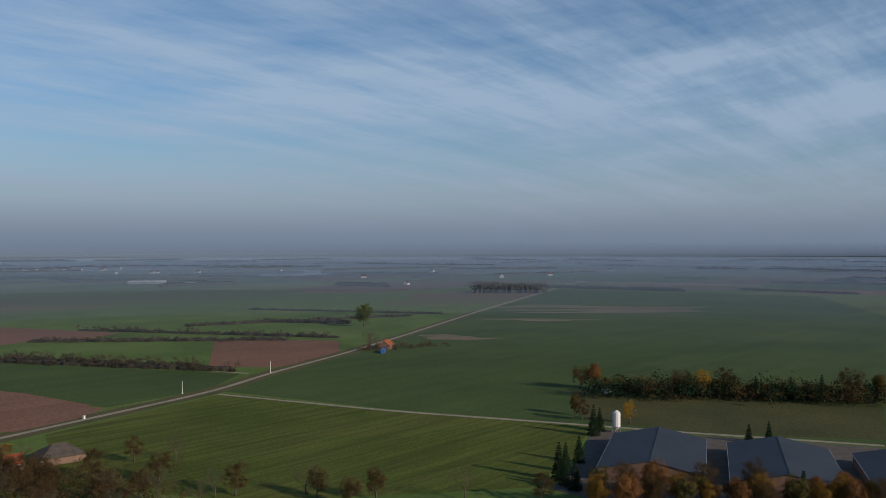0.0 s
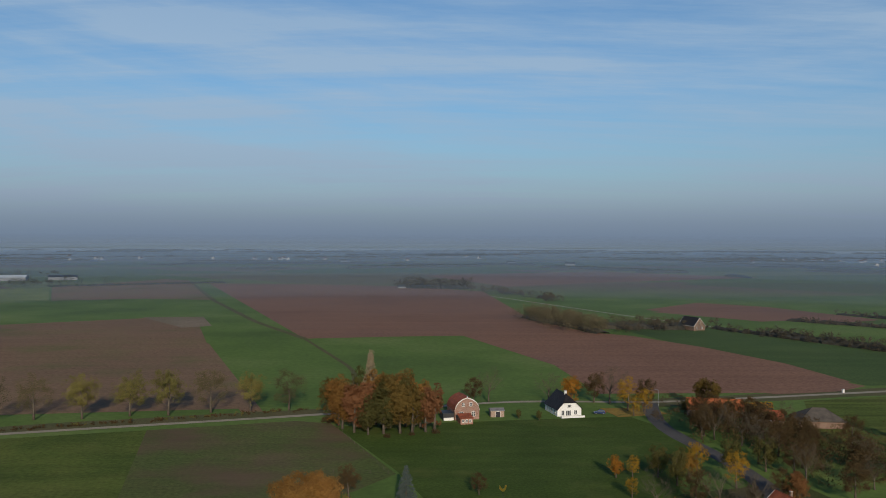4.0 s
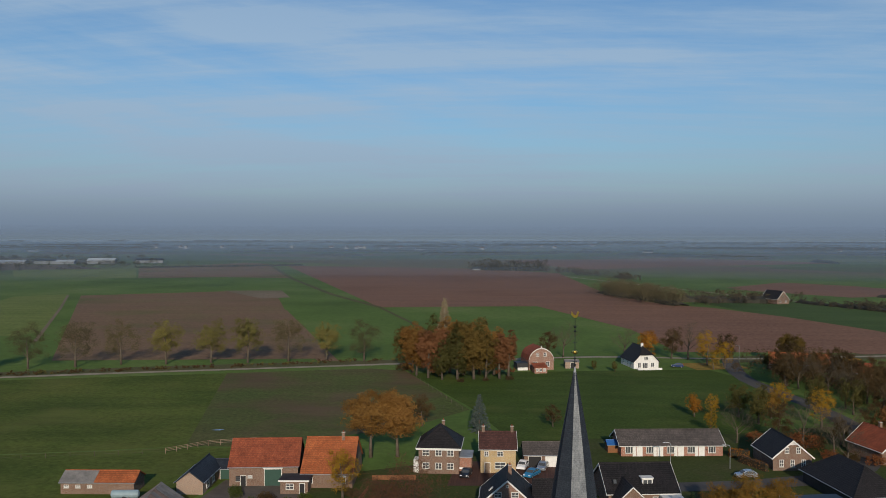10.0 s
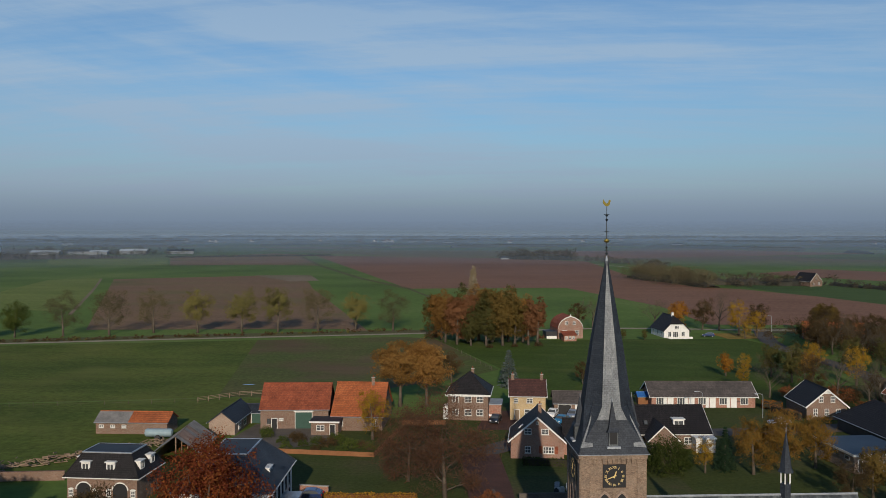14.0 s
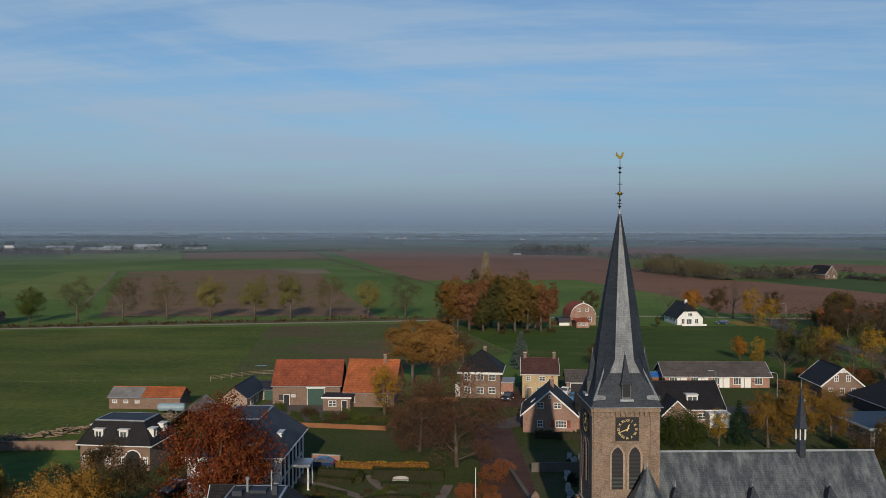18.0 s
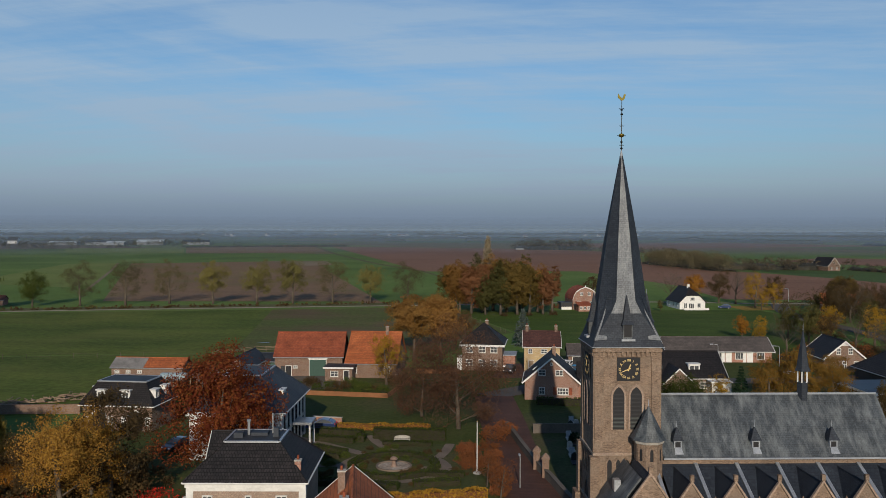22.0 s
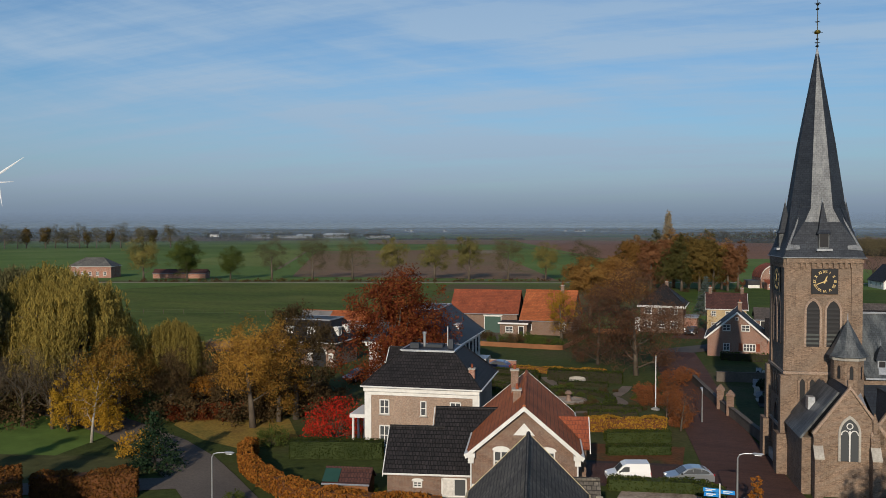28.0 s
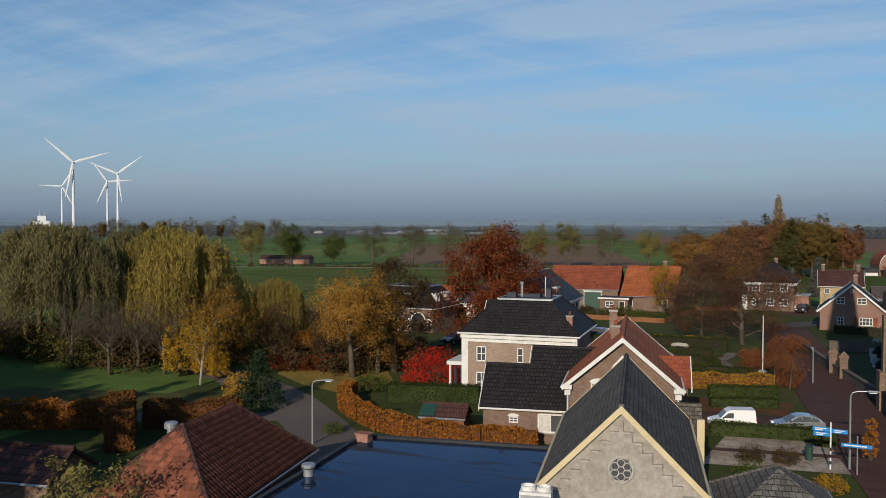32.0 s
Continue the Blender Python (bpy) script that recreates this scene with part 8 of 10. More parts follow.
for i in range(30):
    a, r = radians(_r.uniform(-72, 60)), _r.uniform(1900, 4300)
    copy_thing(_first, pose(r * math.sin(a), 100 + r * math.cos(a), 0, 0, 0, _r.uniform(-30, 30)) @ Matrix.Diagonal((1, 1, 1, 1)))

_cot = house("far_house", "small pale house of a distant village", 700, 2300, 0, 11, 9, 4, 8, "x", M_RENDER, M_TILE_BROWN, (), 0.3, None, gutter=False)
for _a, _d, _n, _s in ((23, 2600, 16, 170), (-9, 2400, 6, 140), (-22, 2500, 10, 260), (4, 2900, 5, 260), (34, 2300, 5, 200), (52, 2100, 7, 300)):
    for i in range(_n):
        copy_thing(_cot, pose(_d * math.sin(radians(_a)) + _r.gauss(0, _s), 100 + _d * math.cos(radians(_a)) + _r.gauss(0, _s * 0.5), 0, 0, 0, _r.uniform(0, 180)))


def turbine(x, y, hub, blade, turn, spin):
    t = thing("wind_turbine", "white three-bladed wind turbine far off", "wind turbine", x, y, turn, 0, "wind turbines")
    part("tower", Geo().lathe(0, 0, [(2.3, 0), (1.7, hub * 0.5), (1.2, hub)], 14), M_TURBINE, t)
    part("nacelle", Geo().box(-1.7, -3.5, hub - 0.4, 1.7, 5.5, hub + 3.2), M_TURBINE, t)
    part("hub", Geo().rings([[(r * math.cos(q), y, hub + 1.4 + r * math.sin(q)) for q in np.linspace(0, TAU, 13)[:-1]] for y, r in ((-3.5, 1.6), (-5.5, 1.3), (-6.5, 0.4))]), M_TURBINE, t)
    for k in range(3):
        b = Geo().rings([[(c * w, -4.8 + e * w * 0.25, r) for c, e in ((-0.5, 0), (0, -0.5), (0.5, 0), (0, 0.5))] for r, w in ((1.0, 1.8), (blade * 0.2, 3.4), (blade * 0.6, 2.0), (blade, 0.5))])
        part("blade", b, M_TURBINE, t, m=Matrix.Translation((0, 0, hub + 1.4)) @ pose(0, 0, 0, 0, spin + 120 * k, 0))


M_TURBINE = plain("turbine_white", (0.72, 0.74, 0.76), 0.5)
turbine(-880, 775, 91.6, 44, 50, -48)
turbine(-1036, 991, 93.2, 46, 47, 52)
turbine(-1445, 1229, 91.3, 44, 50, -88)
turbine(-1241, 1158, 92.8, 44, 48, -35)
_sb = thing("feed_mill", "pale feed mill block with silos on the horizon", "factory", -859, 712, 45)
part("block", Geo().box(-9, -6, 0, 9, 6, 20), M_TURBINE, _sb)
part("upper_block", Geo().box(-4, -5, 20, 5, 5, 26), M_TURBINE, _sb)
part("side_hall", Geo().box(9, -5, 0, 26, 5, 9), M_FARWALL, _sb)
for _x in (-2.5, 3.5):
    part("mast", Geo().tube([(_x, 0, 26), (_x, 0, 33)], [0.25, 0.15], 6), M_GALV, _sb)
_si = thing("silo", "white upright feed silo beside the farm sheds", "silo", 300.5, 196.8)
part("barrel", Geo().lathe(0, 0, [(0.3, 0.9), (1.6, 2.6), (1.6, 8.0), (0.4, 9.0)], 14), M_WHITE, _si)
for _x, _y in ((1.2, 1.2), (-1.2, 1.2), (1.2, -1.2), (-1.2, -1.2)):
    part("leg", Geo().box(_x - 0.1, _y - 0.1, 0, _x + 0.1, _y + 0.1, 2.5), M_GALV, _si)
_bx = thing("container", "blue shipping container by the far farm", "container", 416, 447, 40)
part("box", Geo().box(-6, -1.2, 0, 6, 1.2, 2.6), M_BLUE, _bx)
part("door", Geo().box(6.004, -1.15, 0.1, 6.06, 1.15, 2.5), M_BLUE, _bx)
house("hut", "small white hut in the paddock", 379, 246, 60, 4.5, 3.5, 2.2, 3.0, "x", M_WHITE, M_TILE_GREY, (), 0.2, None, category="hut")

# ---------- near yard: flat roof, tiled roof, chapel ----------
def flat_building():
    b = thing("flat_roof_building", "low brick building under a flat felt roof with standing rain water", "building", -20, 60)
    o = Vector((-20, 60, 0))
    poly = [Vector(p) - o for p in ((-27.1, 68.0, 0), (-15.75, 70.4, 0), (-13.35, 60.15, 0), (-5.8, 61.85, 0), (-3.8, 53.0, 0), (-24.0, 48.3, 0))]
    part("wall", Geo().prism(poly, (0, 0, 0), (0, 0, 3.45)), M_BRICK, b)
    part("roof_deck", Geo().prism(poly[::-1], (0, 0, 3.452), (0, 0, 3.6)), M_WET, b, "flat roof covered by a sheet of rain water")
    for i, (p, q) in enumerate(zip(poly, poly[1:] + poly[:1])):
        d = (q - p).normalized()
        s = Vector((d.y, -d.x, 0))
        inner = [p - s * 0.02, q - s * 0.02, q + s * 0.24 - d * 0.1, p + s * 0.24 + d * 0.1]
        part("roof_kerb", Geo().prism(inner, (0, 0, 3.604 + 0.002 * i), (0, 0, 3.76)), M_BITUMEN, b)
    part("flue_block", Geo().box(-0.4, -0.3, 0, 0.4, 0.3, 0.42).box(-0.46, -0.36, 0.42, 0.46, 0.36, 0.5), M_REDBRICK, b, m=Matrix.Translation(Vector((-26.35, 67.1, 3.604)) - o))
    v = part("roof_vent", Geo().lathe(0, 0, [(0.26, 0), (0.26, 0.36), (0.36, 0.37), (0.36, 0.55), (0.3, 0.62), (0.02, 0.66)], 16), M_ZINC, b, "round metal roof vent", m=Matrix.Translation(Vector((-25.3, 60.0, 3.604)) - o))
    part("vent_band", Geo().lathe(0, 0, [(0.375, 0.40), (0.375, 0.45)], 16), M_IRON, v)
    ac = thing("cooling_unit", "white rooftop cooling unit with two fans", "cooling unit", -12.6, 58.4, 13, 3.604)
    part("casing", Geo().box(-0.66, -0.45, 0.5, 0.66, 0.45, 1.5), M_WHITE, ac)
    part("grille", Geo().box(-0.6, -0.48, 0.6, 0.6, -0.452, 1.38), M_GALV, ac)
    for x in (-0.33, 0.33):
        part("fan_ring", Geo().lathe(x, 0, [(0.31, 1.502), (0.31, 1.68), (0.27, 1.68), (0.25, 1.55)], 18), M_WHITE, ac)
    for x in (-0.55, 0.55):
        part("foot", Geo().box(x - 0.05, -0.4, 0, x + 0.05, 0.4, 0.498), M_IRON, ac)


flat_building()
hip_house = house("tiled_house", "low house with a red pantile hip roof", -29.95, 53.7, 13, 6.6, 11.8, 2.9, 6.2, "hip", M_BRICK, M_TILE_BROWN, (), 0.35, None)


def pantiles():
    """Pantiles on the slopes of the hip roof, row by row."""
    n = 5
    w, ln = 0.30, 0.40
    v = []
    for y in (0.0, ln):
        for i in range(n):
            x = w * i / (n - 1)
            v.append((x, y, 0.035 * math.sin(TAU * i / (n - 1) * 0.9) + (0.05 if y == 0 else 0.0)))
    low = [(x, y, z - 0.035) for x, y, z in v[:n]]
    f = [(i, i + 1, n + i + 1, n + i) for i in range(n - 1)] + [(2 * n + i, 2 * n + i + 1, i + 1, i) for i in range(n - 1)]
    me = Geo().add(v + low, f).mesh("tile", M_PANTILE, True)
    W_, D_, e, r, o = 6.6, 11.8, 2.9, 6.2, 0.35
    half, rise = W_ / 2 + o, r - e
    sl = math.hypot(half, rise)
    pitch = math.degrees(math.atan2(rise, half))
    rest, count = Geo(), 0
    # slope facing +x: runs along y
    for k, (face, length) in enumerate((("r", D_ + 2 * o), ("f", W_ + 2 * o), ("l", D_ + 2 * o))):
        rows = int(sl / 0.34)
        for j in range(rows):
            up = j * 0.34
            inset = half * (up + 0.3) / sl
            x = inset if face != "f" else inset
            while x < length - inset - 0.3:
                if face == "r":
                    m = pose(W_ / 2 + o, -o + x, e + 0.13, 0, 0, 90)
                elif face == "l":
                    m = pose(-W_ / 2 - o, D_ + o - x, e + 0.13, 0, 0, -90)
                else:
                    m = pose(-W_ / 2 - o + x, -o, e + 0.13)
                m = m @ pose(0, 0, 0, pitch, 0, 0) @ Matrix.Translation((0, up, 0.0))
                near = face == "r" and count < 300 and x > 3.2
                if near:
                    part("tile", me, None, hip_house, m=m)
                    count += 1
                else:
                    rest.add([m @ Vector(p) for p in v + low], f)
                x += 0.285
    part("tiles", rest, M_PANTILE, hip_house, kind="stuff", smooth=True)


def vary_tile():
    m, ns, ls, b = shader("pantile", 0.75, 0, 0.25)
    co = ns.new("ShaderNodeTexCoord").outputs["Object"]
    a = ns.new("ShaderNodeObjectInfo").outputs["Random"]
    i = ns.new("ShaderNodeNewGeometry").outputs["Random Per Island"]
    s = math_node(ns, ls, "FRACT", math_node(ns, ls, "ADD", a, i))
    col = ramp_node(ns, ls, s, [(0.0, (0.13, 0.045, 0.027)), (0.5, (0.2, 0.066, 0.037)), (1.0, (0.24, 0.082, 0.046))])
    n = ramp_node(ns, ls, noise_node(ns, ls, co, 2.2, 6, 0.7), [(0.35, (0.62, 0.6, 0.56)), (0.65, (1.1, 1.1, 1.1))])
    ls.new(mix_node(ns, ls, 1.0, col, n, "MULTIPLY"), b.inputs["Base Color"])
    bump_node(ns, ls, noise_node(ns, ls, co, 12.0, 4), 0.3, 0.01, b)
    return m


M_PANTILE = vary_tile()
pantiles()
_v = part("roof_vent", Geo().lathe(0, 0, [(0.22, -0.6), (0.22, 0.3), (0.36, 0.32), (0.36, 0.56), (0.3, 0.64), (0.02, 0.68)], 16), M_ZINC, hip_house, m=pose(-1.9, 5.4, 5.2))

# chapel gable: stepped brick bands, round window, side annexe
def chapel_front():
    c = bpy.data.objects["chapel"]
    stair = [(2.98, 3.65)]
    for i in range(6, -1, -1):
        stair += [(0.46 + 0.42 * i, 7.38 - 0.44 * (i + 1)), (0.46 + 0.42 * i, 7.38 - 0.44 * i)]
    stair += [(0.09, 7.38), (0.09, 7.85)]
    outline = [(x, -0.15, z) for x, z in stair] + [(-x, -0.15, z) for x, z in reversed(stair)]
    part("stepped_field", Geo().prism(outline, (0, 0, 0), (0, 0.17, 0)), M_PLASTER, c, "raised plaster field with a stepped edge")
    for x, z in stair[2:-2:2]:
        for e in (-1, 1):
            # caps in a lighter plaster paint the lit upper edges of the steps
            part("step_cap", Geo().box(e * x - 0.03 if e > 0 else -x - 0.03, -0.2, z - 0.07, e * x + 0.03, -0.0, z + 0.012).box(min(e * x, e * (x - 0.36)), -0.2, z - 0.065, max(e * x, e * (x - 0.36)), -0.0, z + 0.01), M_PLASTERLIT, c)
    w = part("round_window", Geo().tube([(0.52 * math.sin(q), -0.17, 5.75 + 0.56 * math.cos(q)) for q in np.linspace(0, TAU, 25)], [0.07] * 25, 6), M_STONE, c, "round window with six-petal tracery")
    part("pane", Geo().prism([(0.5 * math.sin(q), 0, 5.75 + 0.5 * math.cos(q)) for q in np.linspace(0, TAU, 25)[:-1]], (0, -0.175, 0), (0, -0.154, 0)), M_GLASS, w)
    for i in range(6):
        a = TAU * i / 6
        part("tracery", Geo().tube([(0.3 * math.sin(a) + 0.17 * math.sin(q), -0.185, 5.75 + 0.3 * math.cos(a) + 0.17 * math.cos(q)) for q in np.linspace(0, TAU, 11)], [0.028] * 11, 4), M_STONE, w)
    part("parapet", Geo().box(-2.2, -0.5, 3.62, 2.2, -0.1, 4.15), M_BITUMEN, c)
    a = house("chapel_annexe", "low slate-roofed annexe beside the chapel", -10.0, 74.2, 13, 3.2, 4.6, 3.4, 5.4, "x", M_PLASTER, M_CHAPELSLATE, (), 0.15, None)
    part("gable_board", Geo().box(1.35, -0.35, 2.6, 1.75, -0.05, 5.2), M_CREAM, a)
    part("drain_pipe", Geo().tube([(1.55, -0.25, 0), (1.55, -0.25, 2.6)], [0.09, 0.09], 8), M_WHITE, a)
    house("small_slate_shed", "small shed with dark slate hip roof", -3.3, 66.4, 13, 5.2, 6.0, 2.3, 4.2, "hip", M_BRICK, M_OLDSLATE, (), 0.3, None, category="shed")
    house("corner_shed", "small brick shed with a red tile roof in shadow", -44.5, 56.6, 13, 7.0, 4.0, 1.9, 3.2, "x", M_BRICK, M_TILE_BROWN, (), 0.3, None, category="shed")


chapel_front()

# ---------- manor, brick house and annexes ----------
def manor_parts():
    h = bpy.data.objects["manor"]
    for x in (-5.1, 5.1):
        part("pilaster", Geo().box(x - 0.32, -0.07, 0, x + 0.32, 0.4, 5.75), M_WHITE, h)
    part("cornice", Geo().box(-5.45, -0.35, 5.76, 5.45, 0.02, 6.16).box(-5.25, -0.14, 5.4, 5.25, 0.0, 5.755), M_WHITE, h)
    part("base_course", Geo().box(-5.16, -0.05, 0, 5.16, 0.0, 0.45), M_STONE, h)
    for x, y, w, d, z in ((-1.6, 4.2, 0.9, 0.7, 0.5), (0.2, 5.3, 1.6, 1.2, 0.3), (1.9, 4.4, 0.5, 0.5, 0.9)):
        part("roof_box", Geo().box(x - w / 2, y - d / 2, 9.25, x + w / 2, y + d / 2, 9.25 + z), M_SHEET, h)
    part("flue", Geo().lathe(-0.9, 5.2, [(0.13, 9.2), (0.13, 10.5), (0.2, 10.5), (0.2, 10.7)], 8), M_GALV, h)
    part("flue", Geo().lathe(1.3, 5.8, [(0.06, 9.2), (0.06, 11.2)], 6), M_GALV, h)
    chimney(h, 4.55, 1.0, 5.9, 7.9, 0.55, 0.55, M_REDBRICK)
    # veranda on the left side
    part("veranda_roof", Geo().box(-7.1, 0.6, 3.0, -5.14, 4.8, 3.35), M_WHITE, h)
    for y in (0.9, 2.6, 4.5):
        part("veranda_column", Geo().lathe(-6.85, y, [(0.17, 0), (0.13, 0.2), (0.11, 2.8), (0.17, 2.99)], 10), M_WHITE, h)
    # side wing with its own roof behind
    house("manor_wing", "white-edged dark-roofed rear wing of the villa", -32.0, 104.5, 7.5, 6.0, 6.0, 5.2, 8.2, "x", M_PALEBRICK, M_TILE_DARK, (), 0.2, M_WHITE)


manor_parts()


def brick_house_parts():
    h = bpy.data.objects["brick_house"]
    w = thing("brick_wing", "short brick cross wing with orange tile roof", "house", -11.9, 89.3, 13)
    part("wall", Geo().prism([(0, -1.9, 0), (0, 1.9, 0), (0, 1.9, 4.6), (0, 0, 6.3), (0, -1.9, 4.6)], (-3.2, 0, 0), (0.0, 0, 0)), M_BRICK, w)
    for s in (-1, 1):
        part("roof_slope", Geo().slab([(-4.6, s * 2.15, 4.55), (0.25, s * 2.15, 4.55), (0.25, 0, 6.5), (-4.6, 0, 6.5)], 0.14), M_TILE_RED, w)
        part("bargeboard", Geo().prism([(0, s * 2.2, 4.5), (0, 0, 6.5), (0, 0, 6.2), (0, s * 2.2, 4.2)], (0.24, 0, 0), (0.32, 0, 0)), M_WHITE, w)
    part("fascia_band", Geo().box(-3.69, -0.06, 2.75, 3.69, 0.0, 2.98), M_WHITE, h)
    part("gable_plaque", Geo().prism([(-0.75, 0, 6.5), (0.75, 0, 6.5), (0, 0, 7.35)], (0, -0.05, 0), (0, 0.02, 0)), M_WHITE, h)
    for s in (-1, 1):
        part("eave_bracket", Geo().box(s * 3.75 - 0.35, -0.5, 4.95, s * 3.75 + 0.35, 0.25, 5.25).box(s * 3.7 - 0.2, -0.3, 4.5, s * 3.7 + 0.2, 0.1, 4.945), M_WHITE, h)
        part("rain_pipe", Geo().tube([(s * 3.7, -0.12, 0), (s * 3.7, -0.12, 4.5)], [0.06, 0.06], 8), M_WHITE, h)
    chimney(h, -0.6, 4.6, 7.4, 8.75, 0.6, 0.6)


brick_house_parts()
_an = bpy.data.objects["annex"]
part("window_blind", Geo().box(-1.75, -0.05, 1.0, -0.95, -0.036, 2.2), M_RENDER, _an, "pale grey blind drawn behind the pane")
part("bargeboard", Geo().prism([(-2.78, 2.6, 5.2), (-2.78, 4.2, 6.68), (-2.78, 4.2, 6.35), (-2.78, 2.6, 4.95)], (-0.03, 0, 0), (-0.09, 0, 0)), M_WHITE, _an)

# ---------- coach house, columned villa, farm yard ----------
def farm_parts():
    h = bpy.data.objects["coach_house"]
    for x in (-2.6, 1.1):
        dormer(h, x, 0.35, 4.4)
    for y in (2.0, 5.4):
        dormer(h, 5.05, y, 4.4, rz=90)
    dormer(h, -5.05, 3.5, 4.4, rz=-90)
    for u in (-2.7, 2.7):
        n = 9
        g = [(-1.05, 0, 0), (1.05, 0, 0)] + [(1.05 * math.cos(math.pi * i / n), 0, 1.9 + 0.95 * math.sin(math.pi * i / n)) for i in range(n + 1)]
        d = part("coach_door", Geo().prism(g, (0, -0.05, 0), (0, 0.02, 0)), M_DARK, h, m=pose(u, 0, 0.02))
        part("arch_band", Geo().tube([(1.15 * math.cos(q), -0.05, 1.9 + 1.05 * math.sin(q)) for q in np.linspace(0, math.pi, 11)], [0.1] * 11, 5), M_WHITE, d)
    v = bpy.data.objects["columned_villa"]
    part("cornice", Geo().box(-6.15, -0.45, 5.65, 6.15, 14.9, 6.04), M_WHITE, v)
    for i in range(7):
        part("pilaster", Geo().box(5.8, -0.1 + 2.32 * i, 0, 5.98, 0.45 + 2.32 * i, 5.64), M_WHITE, v)
    dormer(v, 5.0, 5.2, 7.0, 1.7, 1.0, 1.9, rz=90)
    po = part("portico_roof", Geo().box(5.85, 6.2, 3.1, 8.4, 9.6, 3.45), M_ZINC, v)
    for y in (6.5, 9.3):
        part("portico_column", Geo().lathe(8.1, y, [(0.2, 0), (0.15, 0.2), (0.13, 2.9), (0.2, 3.09)], 10), M_WHITE, po)
    # barn yard
    b = bpy.data.objects["hay_barn"]
    part("door_lintel", Geo().box(-0.1, -0.08, 3.35, 3.7, 0.0, 3.62), M_WHITE, b)
    s = bpy.data.objects["field_shed"]
    part("slate_slope", Geo().slab([(-7.2, -0.3, 2.28), (-0.6, -0.3, 2.28), (-0.6, 2.75, 3.86), (-7.2, 2.75, 3.86)], 0.06), M_ROOFGREY, s, "slate-covered half of the roof")
    e = thing("lean_to", "flat-roofed brick extension with white fascia", "extension", -41.2, 180.3, 4)
    part("wall", Geo().box(-2.6, 0, 0, 2.6, 4.2, 2.5), M_BRICK, e)
    part("roof", Geo().box(-2.9, -0.4, 2.502, 2.9, 4.3, 2.72), M_BITUMEN, e)
    part("fascia", Geo().box(-2.9, -0.46, 2.45, 2.9, -0.404, 2.74), M_WHITE, e)
    window(e, pose(-0.8, -0.01, 0.9), 1.5, 1.1)
    door(e, pose(1.5, -0.01, 0.02), 0.9, 2.0, M_DARK)
    house("small_barn", "small brick barn with slate roof and pale gable", -60.6, 178.3, 3, 5.0, 12.0, 2.5, 4.4, "y", M_PALEBRICK, M_SLATE, [("r", -3.0, 0.6, 1.6, 1.7), ("r", 0.5, 0.6, 1.6, 1.7)], 0.3, None, category="barn")
    house("link_shed", "low dark shed between the barns", -57.6, 188.5, 8, 6.0, 5.0, 2.2, 3.4, "x", M_BRICK, M_SLATE, (), 0.3, None, category="shed", doors=[("f", 0.6, 2.4, 2.0, M_GREEN)])
    # open pole barn with rusty sheets
    p = thing("pole_barn", "leaning open shed with rusty corrugated roof sheets", "shed", -61.4, 159.5, 9)
    rnd = random.Random(5)
    for sx in (-1, 1):
        for i in range(9):
            y0, y1 = 1.4 * i, 1.4 * i + 1.36
            tilt = rnd.uniform(-0.06, 0.06)
            g = Geo()
            a = [(sx * 4.3, y, 1.15 + tilt + 0.03 * math.sin(y * 20)) for y in np.linspace(y0, y1, 9)]
            c = [(0, y, 4.3 + tilt + 0.03 * math.sin(y * 20)) for y in np.linspace(y0, y1, 9)]
            g.add(a + c, [(k, k + 1, 10 + k, 9 + k) for k in range(8)])
            g.add([(x, y, z - 0.03) for x, y, z in a + c], [(k, k + 1, 10 + k, 9 + k)[::-1] for k in range(8)])
            part("roof_sheet", g, M_RUST if rnd.random() < 0.45 else M_ROOFGREY, p)
    for x in (-3.6, 0, 3.6):
        for y in (0.3, 4.2, 8.2, 12.2):
            part("post", Geo().box(x - 0.09, y - 0.09, 0, x + 0.09, y + 0.09, 4.2 if x == 0 else 1.5), M_WOOD, p)
    for x, z in ((-3.6, 1.5), (0, 4.2), (3.6, 1.5)):
        part("beam", Geo().box(x - 0.08, 0, z - 0.1, x + 0.08, 12.6, z), M_WOOD, p)
    for x in (-3.4, 3.4):
        part("side_boarding", Geo().box(x - 0.03, 0.1, 0, x + 0.03, 12.5, 1.35), M_WOOD, p)
    part("end_boarding", Geo().prism([(3.4, 0, 0), (-3.4, 0, 0), (-3.4, 0, 1.5), (0, 0, 4.0), (3.4, 0, 1.5)], (0, 12.3, 0), (0, 12.4, 0)), M_WOOD, p)
    # slurry tanker
    P_TANK = plain("faded_blue_paint", (0.22, 0.30, 0.34), 0.5)
    t = thing("tank_trailer", "faded blue-grey farm tank trailer", "trailer", -70.8, 173.5, 6, 0)
    part("tank", Geo().rings([[(x, 0.75 * r * math.cos(q), 1.35 + 0.75 * r * math.sin(q)) for q in np.linspace(0, TAU, 15)[:-1]] for x, r in ((-2.6, 0.3), (-2.45, 0.85), (-2.2, 1.0), (2.2, 1.0), (2.45, 0.85), (2.6, 0.3))]), P_TANK, t, smooth=False)
    for y in (-0.85, 0.85):
        part("wheel", Geo().rings([[(0.55 * math.cos(q), y + dy, 0.55 + 0.55 * math.sin(q)) for q in np.linspace(0, TAU, 15)[:-1]] for dy in (-0.16, 0.16)]), M_BITUMEN, t)
    part("drawbar", Geo().box(2.3, -0.1, 0.5, 4.2, 0.1, 0.65), M_IRON, t)
    # heaps of timber and rubble along the meadow edge
    rng, g = random.Random(3), Geo()
